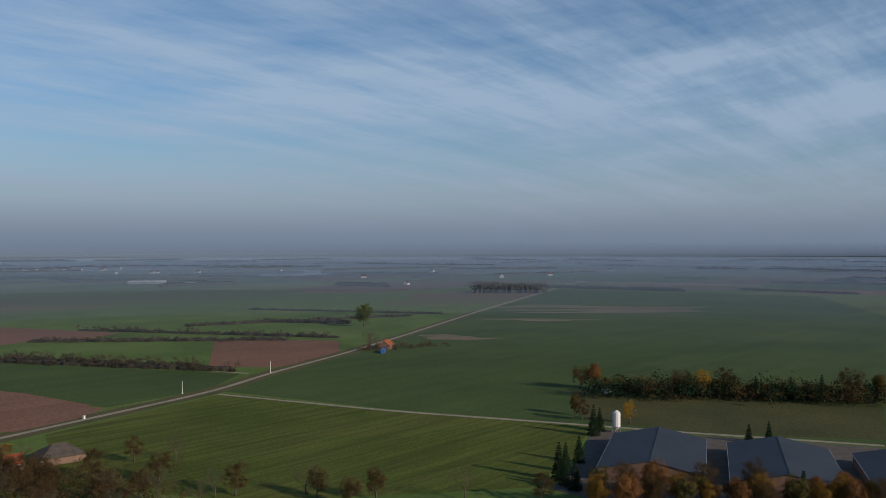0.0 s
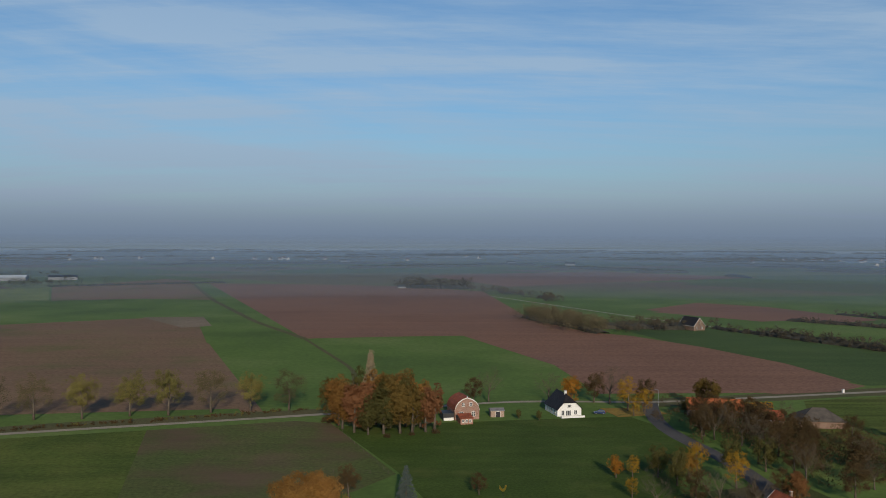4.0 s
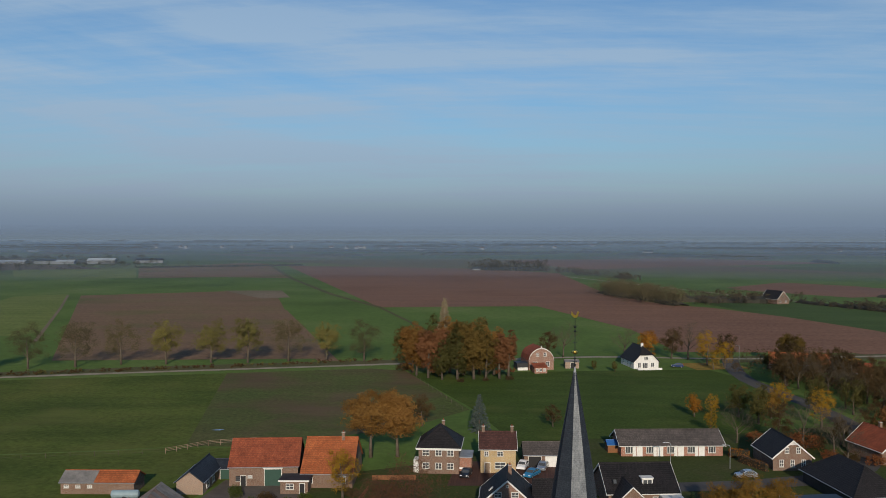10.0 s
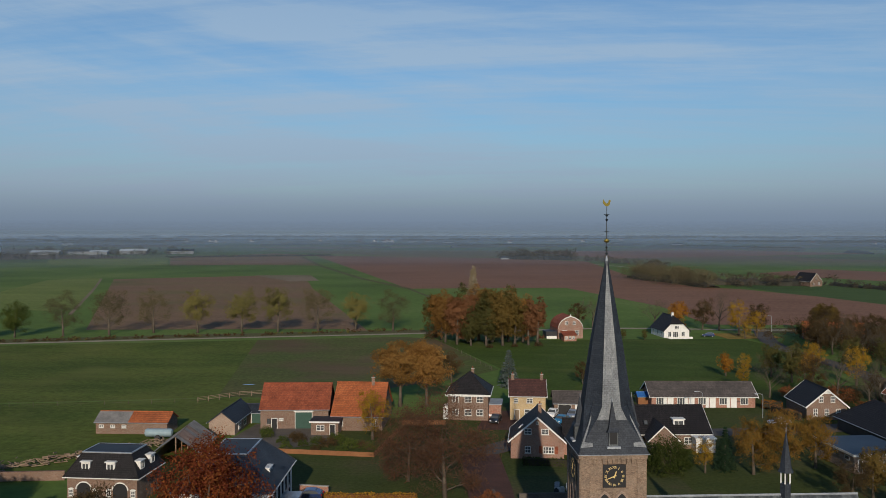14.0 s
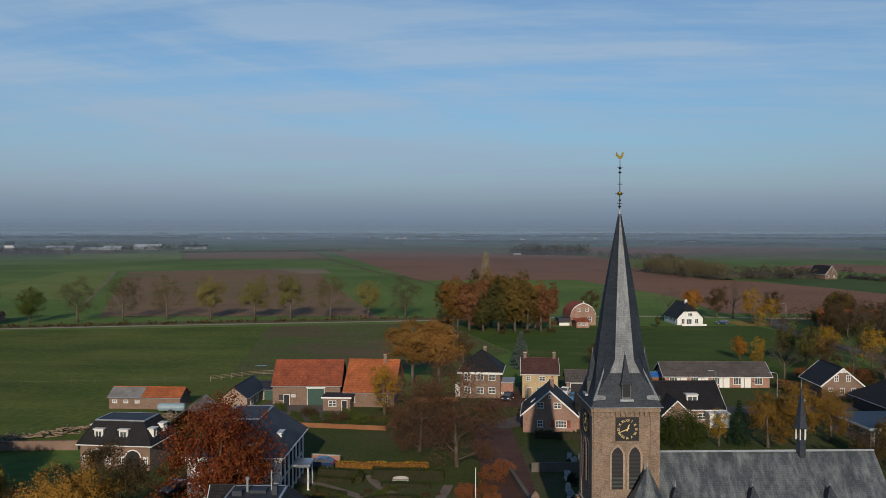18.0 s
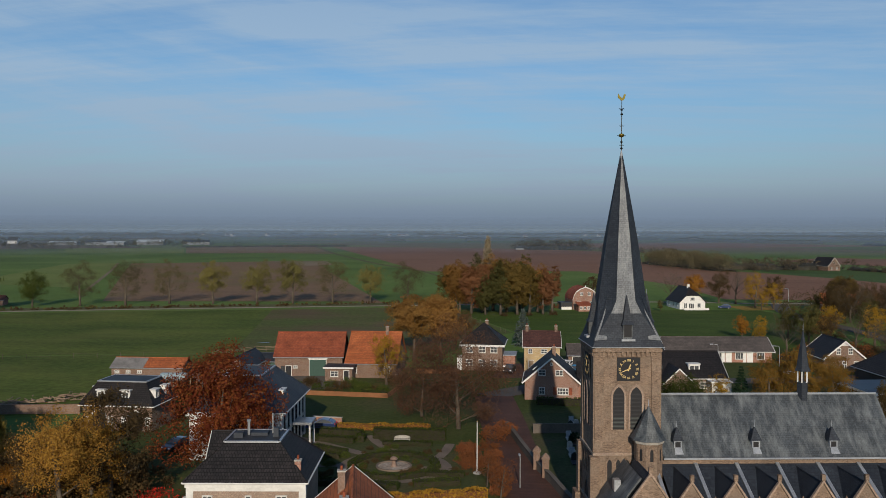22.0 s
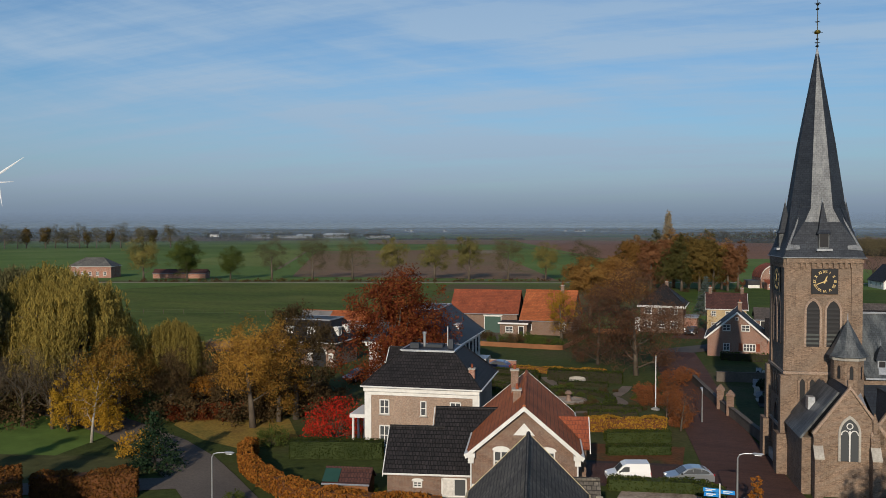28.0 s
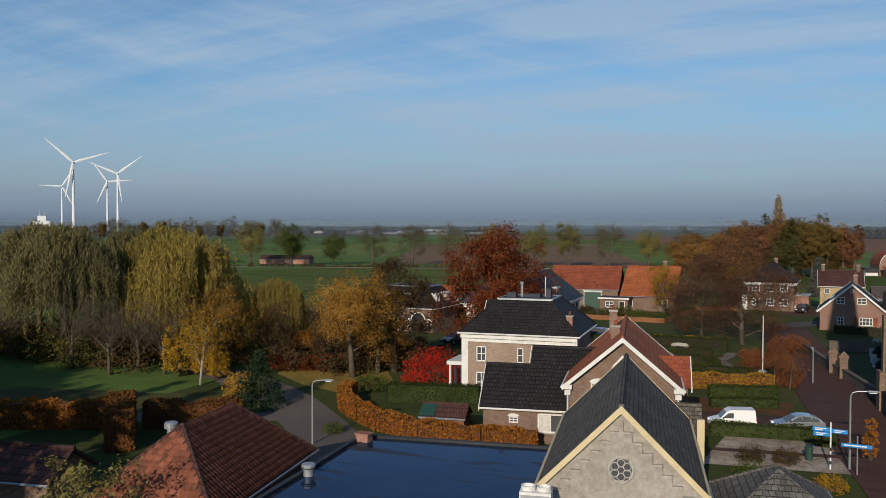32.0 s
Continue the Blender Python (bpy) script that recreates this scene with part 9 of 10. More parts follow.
    for i in range(260):
        u = rng.random()
        x, y = -92 + 24 * u + rng.uniform(-2, 2), 148 + 24 * u + rng.uniform(-2.5, 2.5)
        a, ln, z = rng.uniform(0, TAU), rng.uniform(0.6, 2.4), rng.uniform(0.05, 0.7)
        g.tube([(x, y, z), (x + ln * math.cos(a), y + ln * math.sin(a), max(0.06, z + rng.uniform(-0.3, 0.3)))], [0.1, 0.08], 5)
    solid("timber_heap", g, M_WOOD, "heaps of old timber and branches along the meadow edge", "timber", "stuff")


farm_parts()

# ---------- houses beyond the church ----------
def village_parts():
    b = bpy.data.objects["black_house"]
    part("front_gable", Geo().prism([(-5.4, 0, 0), (-0.6, 0, 0), (-0.6, 0, 2.7), (-3.0, 0, 4.9), (-5.4, 0, 2.7)], (0, -3.6, 0), (0, 2.5, 0)), M_BRICK, b)
    for s in (-1, 1):
        part("gable_slope", Geo().slab([(-3 + s * 2.8, -3.9, 2.45), (-3, -3.9, 5.05), (-3, 3.5, 5.05), (-3 + s * 2.8, 3.5, 2.45)], 0.14), M_TILE_DARK, b)
        part("bargeboard", Geo().prism([(-3 + s * 2.85, 0, 2.4), (-3, 0, 5.1), (-3, 0, 4.85), (-3 + s * 2.85, 0, 2.15)], (0, -4.0, 0), (0, -3.9, 0)), M_WHITE, b)
    dormer(b, 1.2, 1.6, 3.4, 2.0, 1.5, 3.0)
    window(b, pose(-4.8, 1.2, 4.1, -35), 0.7, 0.9, (1, 1), M_IRON, sill=False, name="roof_window")
    part("white_extension", Geo().box(3.0, -2.6, 0, 6.4, 0, 2.4).box(2.8, -2.9, 2.4, 6.6, 0, 2.6), M_WHITE, b)
    f = thing("flat_house", "modern pale brick building with flat grey roof", "building", 49.0, 165.1, 11)
    part("wall", Geo().box(0, 0, 0, 10, 12, 3.0), M_PALEBRICK, f)
    part("roof_deck", Geo().box(-0.25, -0.25, 3.002, 10.25, 12.25, 3.12), M_BLUELEAD, f)
    part("fascia", Geo().box(-0.3, -0.3, 2.8, 10.3, -0.252, 3.18).box(-0.3, -0.25, 2.8, -0.252, 12.3, 3.18), M_WHITE, f)
    for x in (1.0, 5.2, 6.6):
        window(f, pose(x, -0.01, 0.3), 0.8, 2.1, (1, 1), M_WHITE, sill=False)
    for y in (2.0, 5.5):
        window(f, pose(-0.01, y, 1.8, 0, 0, -90), 1.4, 0.7, (1, 1), M_WHITE, sill=False)
    y = bpy.data.objects["dark_house"]
    part("bay_window", Geo().box(-5.2, 0.6, 0, -4.11, 3.0, 2.7), M_WHITE, y)
    part("cornice", Geo().box(-4.6, -0.5, 4.95, 4.6, -0.02, 5.25), M_WHITE, y)
    part("side_annex", Geo().box(4.11, 2.5, 0, 6.6, 8.0, 2.8), M_REDBRICK, y)
    part("annex_roof", Geo().box(4.11, 2.3, 2.802, 6.8, 8.2, 3.0), M_LEAD, y)
    for u in (-0.5, 0.1):
        window(y, pose(u, 2.6, 7.65, -43), 0.5, 0.9, (1, 1), M_IRON, sill=False, name="roof_window")
    r = bpy.data.objects["red_house"]
    window(r, side("f", 9, 9.5, 0, 5.9), 0.5, 0.5, (1, 1), sill=False)
    for u in (0.55, 3.2):
        part("shutter", Geo().box(u - 0.28, -0.06, 1.0, u + 0.28, -0.004, 2.25), M_TILE_RED, r)
    window(r, pose(-3.2, 2.0, 4.75, 0, -41, 0) @ pose(0, 0, 0, -90, 0, -90), 0.7, 1.0, (1, 1), M_WHITE, sill=False, name="roof_window")
    p = bpy.data.objects["pink_house"]
    part("porch", Geo().box(-4.5, -7.5, 0, 0.0, -3.5, 2.2), M_REDBRICK, p)
    part("porch_roof", Geo().slab([(-4.8, -7.8, 2.2), (0.3, -7.8, 2.2), (0.3, -3.3, 3.2), (-4.8, -3.3, 3.2)], 0.12), M_TILE_RED, p)
    for u in (-3.6, -2.3, -1.0):
        window(p, pose(u, -7.51, 0.8), 0.9, 1.0)
    house("long_brick_barn", "long low brick barn beyond the tree row", -211.5, 308.6, 19, 21.0, 6.0, 2.0, 3.4, "x", M_REDBRICK, M_TILE_BROWN, (), 0.3, None, category="barn")
    house("garden_house", "small timber garden house with blue tarpaulin roof", 22.3, 216.0, 6, 2.6, 2.6, 1.8, 2.5, "x", M_PALEWOOD, M_BLUE, (), 0.2, None, category="shed")
    g = bpy.data.objects["gable_house"]
    part("gable_board", Geo().prism([(-1.2, 0, 5.35), (1.2, 0, 5.35), (0, 0, 6.2)], (0, -0.05, 0), (0, 0.0, 0)), M_WHITE, g)


village_parts()

# ---------- vehicles ----------
M_TYRE = plain("tyre", (0.02, 0.02, 0.02), 0.8)
M_RIM = plain("alloy", (0.5, 0.5, 0.52), 0.3, 0.9)
M_LAMP_RED = plain("red_lens", (0.45, 0.02, 0.02), 0.2)
M_LAMP_CLEAR = plain("clear_lens", (0.75, 0.77, 0.8), 0.15)


def paint(name, c, metal=0.3):
    m, ns, ls, b = shader(name, 0.28, metal, 0.6)
    b.inputs["Base Color"].default_value = (*c, 1)
    b.inputs["Coat Weight"].default_value = 0.6
    return m


P_SILVER, P_WHITE, P_BLUE, P_DARK, P_NAVY = paint("silver_paint", (0.42, 0.45, 0.48), 0.7), paint("white_car_paint", (0.78, 0.79, 0.8), 0), paint("blue_car_paint", (0.03, 0.22, 0.42)), paint("black_car_paint", (0.02, 0.022, 0.026)), paint("navy_car_paint", (0.02, 0.04, 0.12))


def car(label, x, y, rz, body, van=False, name="car", z=0.12, s=1.0):
    """A parked car, nose towards local -x."""
    c = thing(name, label, name, x, y, rz, z, s=s)
    L, w = (4.15, 0.86) if van else (4.3, 0.86)
    low = [(-L / 2, 0.32), (-L / 2 + 0.02, 0.62), (-L / 2 + 0.25, 0.80), (-1.05, 0.98), (L / 2 - 0.12, 1.0), (L / 2, 0.72), (L / 2 - 0.02, 0.34)]
    part("body", Geo().prism([(px, 0, pz) for px, pz in low], (0, -w, 0), (0, w, 0)), body, c)
    top = [(-1.15, 0.98), (-0.55, 1.62), (-0.2, 1.80), (L / 2 - 0.14, 1.82), (L / 2 - 0.04, 0.98)] if van else [(-1.15, 0.97), (-0.35, 1.46), (0.2, 1.57), (1.1, 1.52), (1.75, 1.28), (L / 2 - 0.12, 0.98)]
    n = len(top)
    k = 0.9 if van else 0.84
    part("cabin", Geo().add([(px, -w * 0.97 if pz < 1 else -w * k, pz) for px, pz in top] + [(px, w * 0.97 if pz < 1 else w * k, pz) for px, pz in top],
         [tuple(range(n)), tuple(range(n, 2 * n))[::-1]] + [(i, n + i, n + i + 1, i + 1) for i in range(n - 1)]), body, c)
    gl = [(-0.95, 1.04), (-0.42, 1.5), (0.05, 1.52), (0.05, 1.04)] if van else [(-0.85, 1.02), (-0.25, 1.40), (0.25, 1.49), (1.05, 1.44), (1.55, 1.24), (1.7, 1.02)]
    for s in (-1, 1):
        part("side_window", Geo().add([(px, s * (w * (0.97 + (k - 0.97) * (pz - 0.98) / 0.6) + 0.012), pz) for px, pz in gl] + [(px, s * (w * (0.97 + (k - 0.97) * (pz - 0.98) / 0.6) - 0.02), pz) for px, pz in gl], [tuple(range(len(gl))), tuple(range(len(gl), 2 * len(gl)))[::-1]]), M_GLASS, c)
        if not van:
            for px in (0.15, 0.95):
                part("door_pillar", Geo().box(px - 0.03, s * (w * 0.9) - 0.03, 1.0, px + 0.03, s * (w * 0.9) + 0.035, 1.44), body, c)
        part("door_mirror", Geo().box(-0.95, s * (w + 0.02) - 0.06, 1.0, -0.8, s * (w + 0.02) + 0.12, 1.14), M_IRON, c)
        part("bumper_strip", Geo().box(-1.2, s * (w + 0.012) - 0.012, 0.55, 1.2, s * (w + 0.012) + 0.012, 0.63), M_IRON, c)
    a, b = top[0], top[1]
    part("windscreen", Geo().add([(a[0] + 0.05 - 0.02, q * w * 0.85, a[1] + 0.05) for q in (-1, 1)] + [(b[0] - 0.04 - 0.02, q * w * 0.78, b[1] - 0.03) for q in (1, -1)], [(0, 1, 2, 3)]), M_GLASS, c)
    if not van:
        part("rear_window", Geo().add([(1.2, q * w * 0.74, 1.515) for q in (-1, 1)] + [(2.0, q * w * 0.8, 1.07) for q in (1, -1)], [(0, 1, 2, 3)]), M_GLASS, c)
    for px in (-L / 2 + 0.85, L / 2 - 0.78):
        for s in (-1, 1):
            wh = part("wheel", Geo().rings([[(px + 0.31 * r * math.cos(q), s * (w - 0.1) + dy, 0.31 + 0.31 * r * math.sin(q)) for q in np.linspace(0, TAU, 17)[:-1]] for dy, r in ((-0.1, 0.9), (-0.08, 1), (0.1, 1), (0.115, 0.9))]), M_TYRE, c)
            part("rim", Geo().rings([[(px + 0.2 * math.cos(q), s * (w + 0.01) + dy, 0.31 + 0.2 * math.sin(q)) for q in np.linspace(0, TAU, 13)[:-1]] for dy in (-0.02, 0.02)]), M_RIM, wh)
    for s in (-1, 1):
        part("headlight", Geo().box(-L / 2 - 0.005, s * 0.6 - 0.18, 0.6, -L / 2 + 0.2, s * 0.6 + 0.18, 0.76), M_LAMP_CLEAR, c)
        part("tail_light", Geo().box(L / 2 - 0.1, s * 0.74 - 0.08, 0.7, L / 2 + 0.012, s * 0.74 + 0.08, 1.0), M_LAMP_RED, c)
    return c


car("white parked panel van with dark bonnet windows", -9.4, 95.3, 17, P_WHITE, True, "van", s=0.86)
car("silver parked hatchback beside the lane", -4.6, 96.3, 20, P_SILVER, s=0.88)
car("white parked car beside the brick house", -10.2, 200.5, 80, P_WHITE)
car("dark parked car in a house drive", -9.6, 194.5, 80, P_DARK)
car("white parked car before the garage", 1.9, 201.5, 75, P_WHITE)
car("bright blue parked car before the garage", 3.6, 195.6, 60, P_BLUE)
car("grey parked car under the garage roof", 6.0, 201.0, 75, P_SILVER)
car("silver parked car on the village street", 46.5, 198.5, 8, P_SILVER)
car("dark parked car in the villa drive", -34.0, 142.6, 4, P_NAVY)
car("dark parked car by the white house", 60.0, 339.5, -10, P_NAVY)
car("black parked car behind the trees", -49.5, 129.0, 70, P_DARK)

# ---------- lamps, signs, poles ----------
def street_lamp(x, y, h, rz, reach=1.3):
    t = thing("street_lamp", "grey steel street lamp with a curved arm", "street lamp", x, y, rz)
    part("pole", Geo().tube([(0, 0, 0), (0, 0, h * 0.6), (0, 0, h - 0.35), (0.12, 0, h - 0.1), (0.4, 0, h), (reach - 0.3, 0, h + 0.05)], [0.08, 0.065, 0.055, 0.05, 0.045, 0.045], 8), M_GALV, t)
    part("lamp_head", Geo().rings([[(px, 0.13 * k * math.cos(q), h + 0.06 + 0.08 * k * math.sin(q)) for q in np.linspace(0, TAU, 9)[:-1]] for px, k in ((reach - 0.35, 0.5), (reach - 0.2, 1), (reach + 0.25, 1), (reach + 0.4, 0.5))]), M_LEAD, t)
    part("lamp_glass", Geo().box(reach - 0.2, -0.1, h - 0.05, reach + 0.25, 0.1, h - 0.01), M_LAMP_CLEAR, t)
    return t


street_lamp(-36.4, 76.3, 4.85, 10)
street_lamp(-0.85, 86.8, 5.3, 0)
street_lamp(-66.0, 101.0, 5.6, 15)
street_lamp(-4.5, 119, 3.6, 100, 0.6)
street_lamp(45, 205, 5.0, 180)
street_lamp(86, 355, 6.5, 200)
street_lamp(33, 206, 5.0, 180)
M_SIGNBLUE = plain("sign_blue", (0.015, 0.22, 0.60), 0.35)


def signpost():
    s = thing("signpost", "white post with blue direction panels", "signpost", -2.0, 86.3, 0)
    part("post", Geo().tube([(0, 0, 0), (0, 0, 3.2)], [0.06, 0.055], 10), M_WHITE, s)
    for i, z in enumerate((0.4, 0.85, 1.3)):
        part("post_band", Geo().lathe(0, 0, [(0.064, z), (0.064, z + 0.22)], 10), M_IRON, s)
    for x0, x1, z, dy in ((-1.1, -0.07, 2.56, 0), (-1.05, -0.07, 2.24, 0), (0.07, 1.0, 2.5, 0.05)):
        p = part("panel", Geo().box(x0, -0.04, z, x1, -0.01, z + 0.28), M_SIGNBLUE, s)
        for k in (0.16, 0.06):
            part("text_bar", Geo().box(x0 + 0.15, -0.048, z + k, x0 + 0.15 + (x1 - x0) * (0.66 if k > 0.1 else 0.45), -0.0405, z + k + 0.06), M_WHITE, p)
    t = thing("signpost", "blue and white direction board on a thin post", "signpost", -0.4, 85.6, 0)
    part("post", Geo().tube([(0, 0, 0), (0, 0, 2.6)], [0.045, 0.045], 8), M_GALV, t)
    p = part("panel", Geo().box(-0.95, -0.05, 1.85, 0.85, -0.02, 2.09), M_SIGNBLUE, t)
    part("text_bar", Geo().box(-0.8, -0.058, 1.93, 0.55, -0.0505, 2.01), M_WHITE, p)
    b = thing("litter_bin", "dark green litter bin by the gravel yard", "bin", -3.4, 88.2, 0)
    part("barrel", Geo().lathe(0, 0, [(0.24, 0), (0.27, 0.8), (0.29, 0.82), (0.29, 0.95), (0.1, 1.05)], 12), M_GREEN, b)
    f = thing("flagpole", "tall white flagpole in the garden", "flagpole", -9.8, 124.0, 0)
    part("base", Geo().lathe(0, 0, [(0.5, 0), (0.5, 0.15), (0.2, 0.3)], 12), M_STONE, f)
    part("pole", Geo().tube([(0, 0, 0.2), (0, 0, 6.2)], [0.07, 0.045], 10), M_WHITE, f)
    part("knob", Geo().lathe(0, 0, [(0.02, 6.2), (0.09, 6.26), (0.02, 6.34)], 10), M_GOLD, f)


signpost()
for _x, _y, _h in ((234.6, 407.3, 6.5), (306.8, 430.3, 7)):
    _t = thing("field_post", "pale tall post at the road fork", "post", _x, _y, 0, group="road fork posts")
    part("pole", Geo().tube([(0, 0, 0), (0, 0, _h)], [0.16, 0.1], 8), M_WHITE, _t)
    part("box", Geo().box(-0.4, -0.3, 0, 0.4, 0.3, 0.7), M_STONE, _t)
_t = thing("cabinet", "white cabinet beside the road", "cabinet", 172.6, 384, 20)
part("casing", Geo().box(-0.45, -0.35, 0, 0.45, 0.35, 1.6), M_WHITE, _t)
part("lid", Geo().box(-0.5, -0.4, 1.602, 0.5, 0.4, 1.72), M_ZINC, _t)

# ---------- garden, hedges, walls ----------
hedge("hedge", "clipped beech hedge in copper autumn leaf along the lane", [(-43.2, 92.6), (-42.6, 90.2), (-40.5, 87.3), (-37.6, 84.8), (-34.2, 82.6), (-30.0, 81.3), (-25, 81.4), (-21.2, 82.4)], 1.1, 1.45, L_BEECH, dens=110, size=0.19, core_mat=M_BEECHCORE)
hedge("hedge", "clipped beech hedge in copper autumn leaf on the lawn", [(-63.5, 68.6), (-60.2, 70.4), (-53.0, 74.0)], 1.1, 2.2, L_BEECH, dens=110, size=0.19, core_mat=M_BEECHCORE)
hedge("hedge", "tall brown beech hedge block with a doorway, shade in its leaf colour", [(-52.6, 73.6), (-50.0, 71.0)], 1.9, 2.9, L_BEECHSHADE, dens=100, size=0.19, core_mat=M_BEECHCORE)
hedge("hedge", "tall brown beech hedge block with a doorway, shade in its leaf colour", [(-49.2, 70.2), (-47.6, 68.6)], 1.9, 2.8, L_BEECHSHADE, dens=100, size=0.19, core_mat=M_BEECHCORE)
hedge("hedge", "brown beech hedge behind the tiled roof, shade in its leaf colour", [(-51.6, 75.0), (-45.2, 79.0)], 1.1, 2.1, L_BEECHSHADE, dens=90, size=0.19, core_mat=M_BEECHCORE)
hedge("hedge", "square clipped green hedge before the villa garden", [(-39.2, 92.6), (-31.2, 95.0)], 1.1, 1.7, L_HEDGE, dens=170, size=0.1, wob=0.0, core_mat=M_GREENCORE)
hedge("hedge", "golden beech hedge along the formal garden", [(-19.5, 110.0), (-7.9, 113.6)], 0.9, 1.5, L_GOLDHEDGE, dens=80, size=0.2, core_mat=M_BEECHCORE)
hedge("hedge", "dark clipped hedge block", [(-13.0, 107.6), (-7.2, 109.9)], 1.2, 1.1, L_HEDGE, dens=90, size=0.15, wob=0.02, core_mat=M_GREENCORE)
hedge("hedge", "dark clipped hedge block", [(-12.2, 103.0), (-6.8, 105.0)], 1.0, 0.9, L_HEDGE, dens=90, size=0.15, wob=0.02, core_mat=M_GREENCORE)
hedge("hedge", "low green hedge before the parked cars", [(-10.6, 92.8), (-4, 94.0), (-2.0, 92.6)], 1.2, 1.0, L_HEDGE, dens=60, size=0.16, core_mat=M_GREENCORE)
hedge("hedge", "golden hedge on the far side of the garden", [(-31.6, 143.0), (-18.5, 144.4)], 0.8, 0.9, L_GOLDHEDGE, dens=60, size=0.2, core_mat=M_BEECHCORE)
hedge("hedge", "trimmed hedge before the red brick house", [(-3.5, 164.5), (8, 164.2)], 1.0, 1.2, L_HEDGE, dens=20)
hedge("hedge", "golden hedge around the farm garden", [(112, 347), (128, 349)], 3.0, 2.6, L_GOLDHEDGE, dens=7, size=0.4)
hedge("hedge", "rust-coloured hedge by the bungalows", [(48.5, 211.0), (52.0, 203.5)], 1.0, 1.6, L_RUST, dens=14, size=0.22)
hedge("hedge", "green hedge along the farm track", [(96, 352), (118, 362)], 2.0, 2.2, L_HEDGE, dens=6, size=0.35)


def garden():
    c = Vector((-20.1, 125.4, 0))
    f = thing("fountain", "stone fountain on a round gravel bed", "fountain", c.x, c.y)
    part("bed", Geo().lathe(0, 0, [(2.0, 0.04), (2.0, 0.1), (1.8, 0.1)], 32), M_GRAVEL, f)
    part("rim", Geo().rings([[(r * math.cos(q), r * math.sin(q), z) for q in np.linspace(0, TAU, 33)[:-1]] for r, z in ((2.2, 0.05), (2.2, 0.24), (2.0, 0.24), (2.0, 0.06))]), M_PATH, f)
    part("pedestal", Geo().lathe(0, 0, [(0.45, 0.1), (0.3, 0.3), (0.22, 0.8), (0.5, 1.0), (0.42, 1.1), (0.2, 1.3)], 12), M_RUST, f)
    b = thing("garden_bench", "weathered pale wooden garden bench with rounded back", "bench", -21.2, 137.2, 8)
    part("seat", Geo().box(-1.1, -0.25, 0.42, 1.1, 0.25, 0.47), M_STONE, b)
    for x in (-1.0, 1.0):
        for y in (-0.2, 0.2):
            part("leg", Geo().box(x - 0.05, y - 0.05, 0, x + 0.05, y + 0.05, 0.418), M_STONE, b)
        part("armrest", Geo().box(x - 0.05, -0.25, 0.66, x + 0.05, 0.25, 0.72), M_STONE, b)
    part("backrest", Geo().prism([(1.1 * math.cos(q), 0, 0.5 + 0.42 * max(0, math.sin(q)) ** 0.6) for q in np.linspace(0, math.pi, 13)], (0, 0.2, 0), (0, 0.26, 0)), M_STONE, b)
    ring = [(c.x + 6.6 * math.cos(q), c.y + 6.6 * math.sin(q)) for q in np.linspace(0, TAU, 25)]
    for pts, w in ((ring, 1.2), ([(-36, 137.5), (-31, 134.5), (-26.5, 131.5), (-24.6, 130.2)], 1.5), ([(-21.2, 132.2), (-23, 134), (-25.8, 136.2), (-26.2, 140)], 1.3), ([(-15.2, 130.0), (-13.6, 133), (-14.6, 137)], 1.3), ([(-26.6, 125.0), (-31, 123.5), (-35, 124)], 1.3), ([(c.x - 3.4, c.y), (c.x - 6.6, c.y)], 1.0), ([(c.x + 3.4, c.y), (c.x + 6.6, c.y)], 1.0)):
        strip("garden_path", pts, w, M_PATH, 0.085, "narrow gravel garden path")
    # clipped box beds
    for x0, y0, x1, y1, w, h in ((-25.4, 138.7, -15.6, 139.4, 1.4, 1.5), (-33.2, 139.4, -27.2, 139.0, 1.2, 1.1), (-33.0, 136.4, -27.6, 136.0, 1.2, 0.8), (-27.0, 138.6, -26.8, 136.4, 1.0, 0.9), (-32.0, 132.6, -27.4, 130.4, 1.1, 0.6), (-31.6, 128.6, -27.6, 128.4, 1.1, 0.6), (-23.4, 135.4, -17.0, 135.8, 1.0, 0.6), (-28.6, 117.4, -18.0, 116.8, 1.6, 0.7), (-16.4, 118.0, -11.4, 119.4, 1.4, 0.7), (-31.8, 121.6, -28.2, 119.6, 1.2, 0.7), (-15.6, 122.2, -11.2, 122.6, 1.1, 0.6)):
        hedge("box_hedge", "low clipped box hedge of the formal garden", [(x0, y0), (x1, y1)], w, h, L_HEDGE, "box hedges", dens=60, size=0.16, wob=0.03)
    rb = random.Random(17)
    for i in range(46):
        q, r = rb.uniform(0, TAU), rb.choice((3.2, 3.8, 7.8, 8.6, 9.4))
        plant("shrub", ("low green rose bush in the formal garden", "low dull brown rose bush in the formal garden")[i % 2], S_BUSH[(1, 0)[i % 2]], c.x + r * math.cos(q), c.y + 0.9 * r * math.sin(q), rb.uniform(0.22, 0.42), category="shrub", group="rose bushes of the garden")
    for q in range(10):
        a0, a1 = TAU * q / 10, TAU * (q + 0.95) / 10
        hedge("box_hedge", "curved low box hedge round the fountain", [(c.x + 5.3 * math.cos(a0), c.y + 5.3 * math.sin(a0)), (c.x + 5.3 * math.cos(a1), c.y + 5.3 * math.sin(a1))], 0.9, 0.6, L_HEDGE, "box hedges", dens=60, size=0.16, wob=0.02)
    sheet("flower_bed_1", [(-13.4, 129.0), (-11.2, 126.0), (-9.6, 131), (-11, 138), (-13.4, 138.5), (-12.8, 133)], M_LEAFBED, 0.07, "bed with rust-coloured leaf litter")
    sheet("flower_bed_2", [(-32.4, 138.8), (-27.6, 138.4), (-27.6, 136.8), (-32.4, 137.2)], M_LEAFBED, 0.07, "bed with rust-coloured leaf litter")
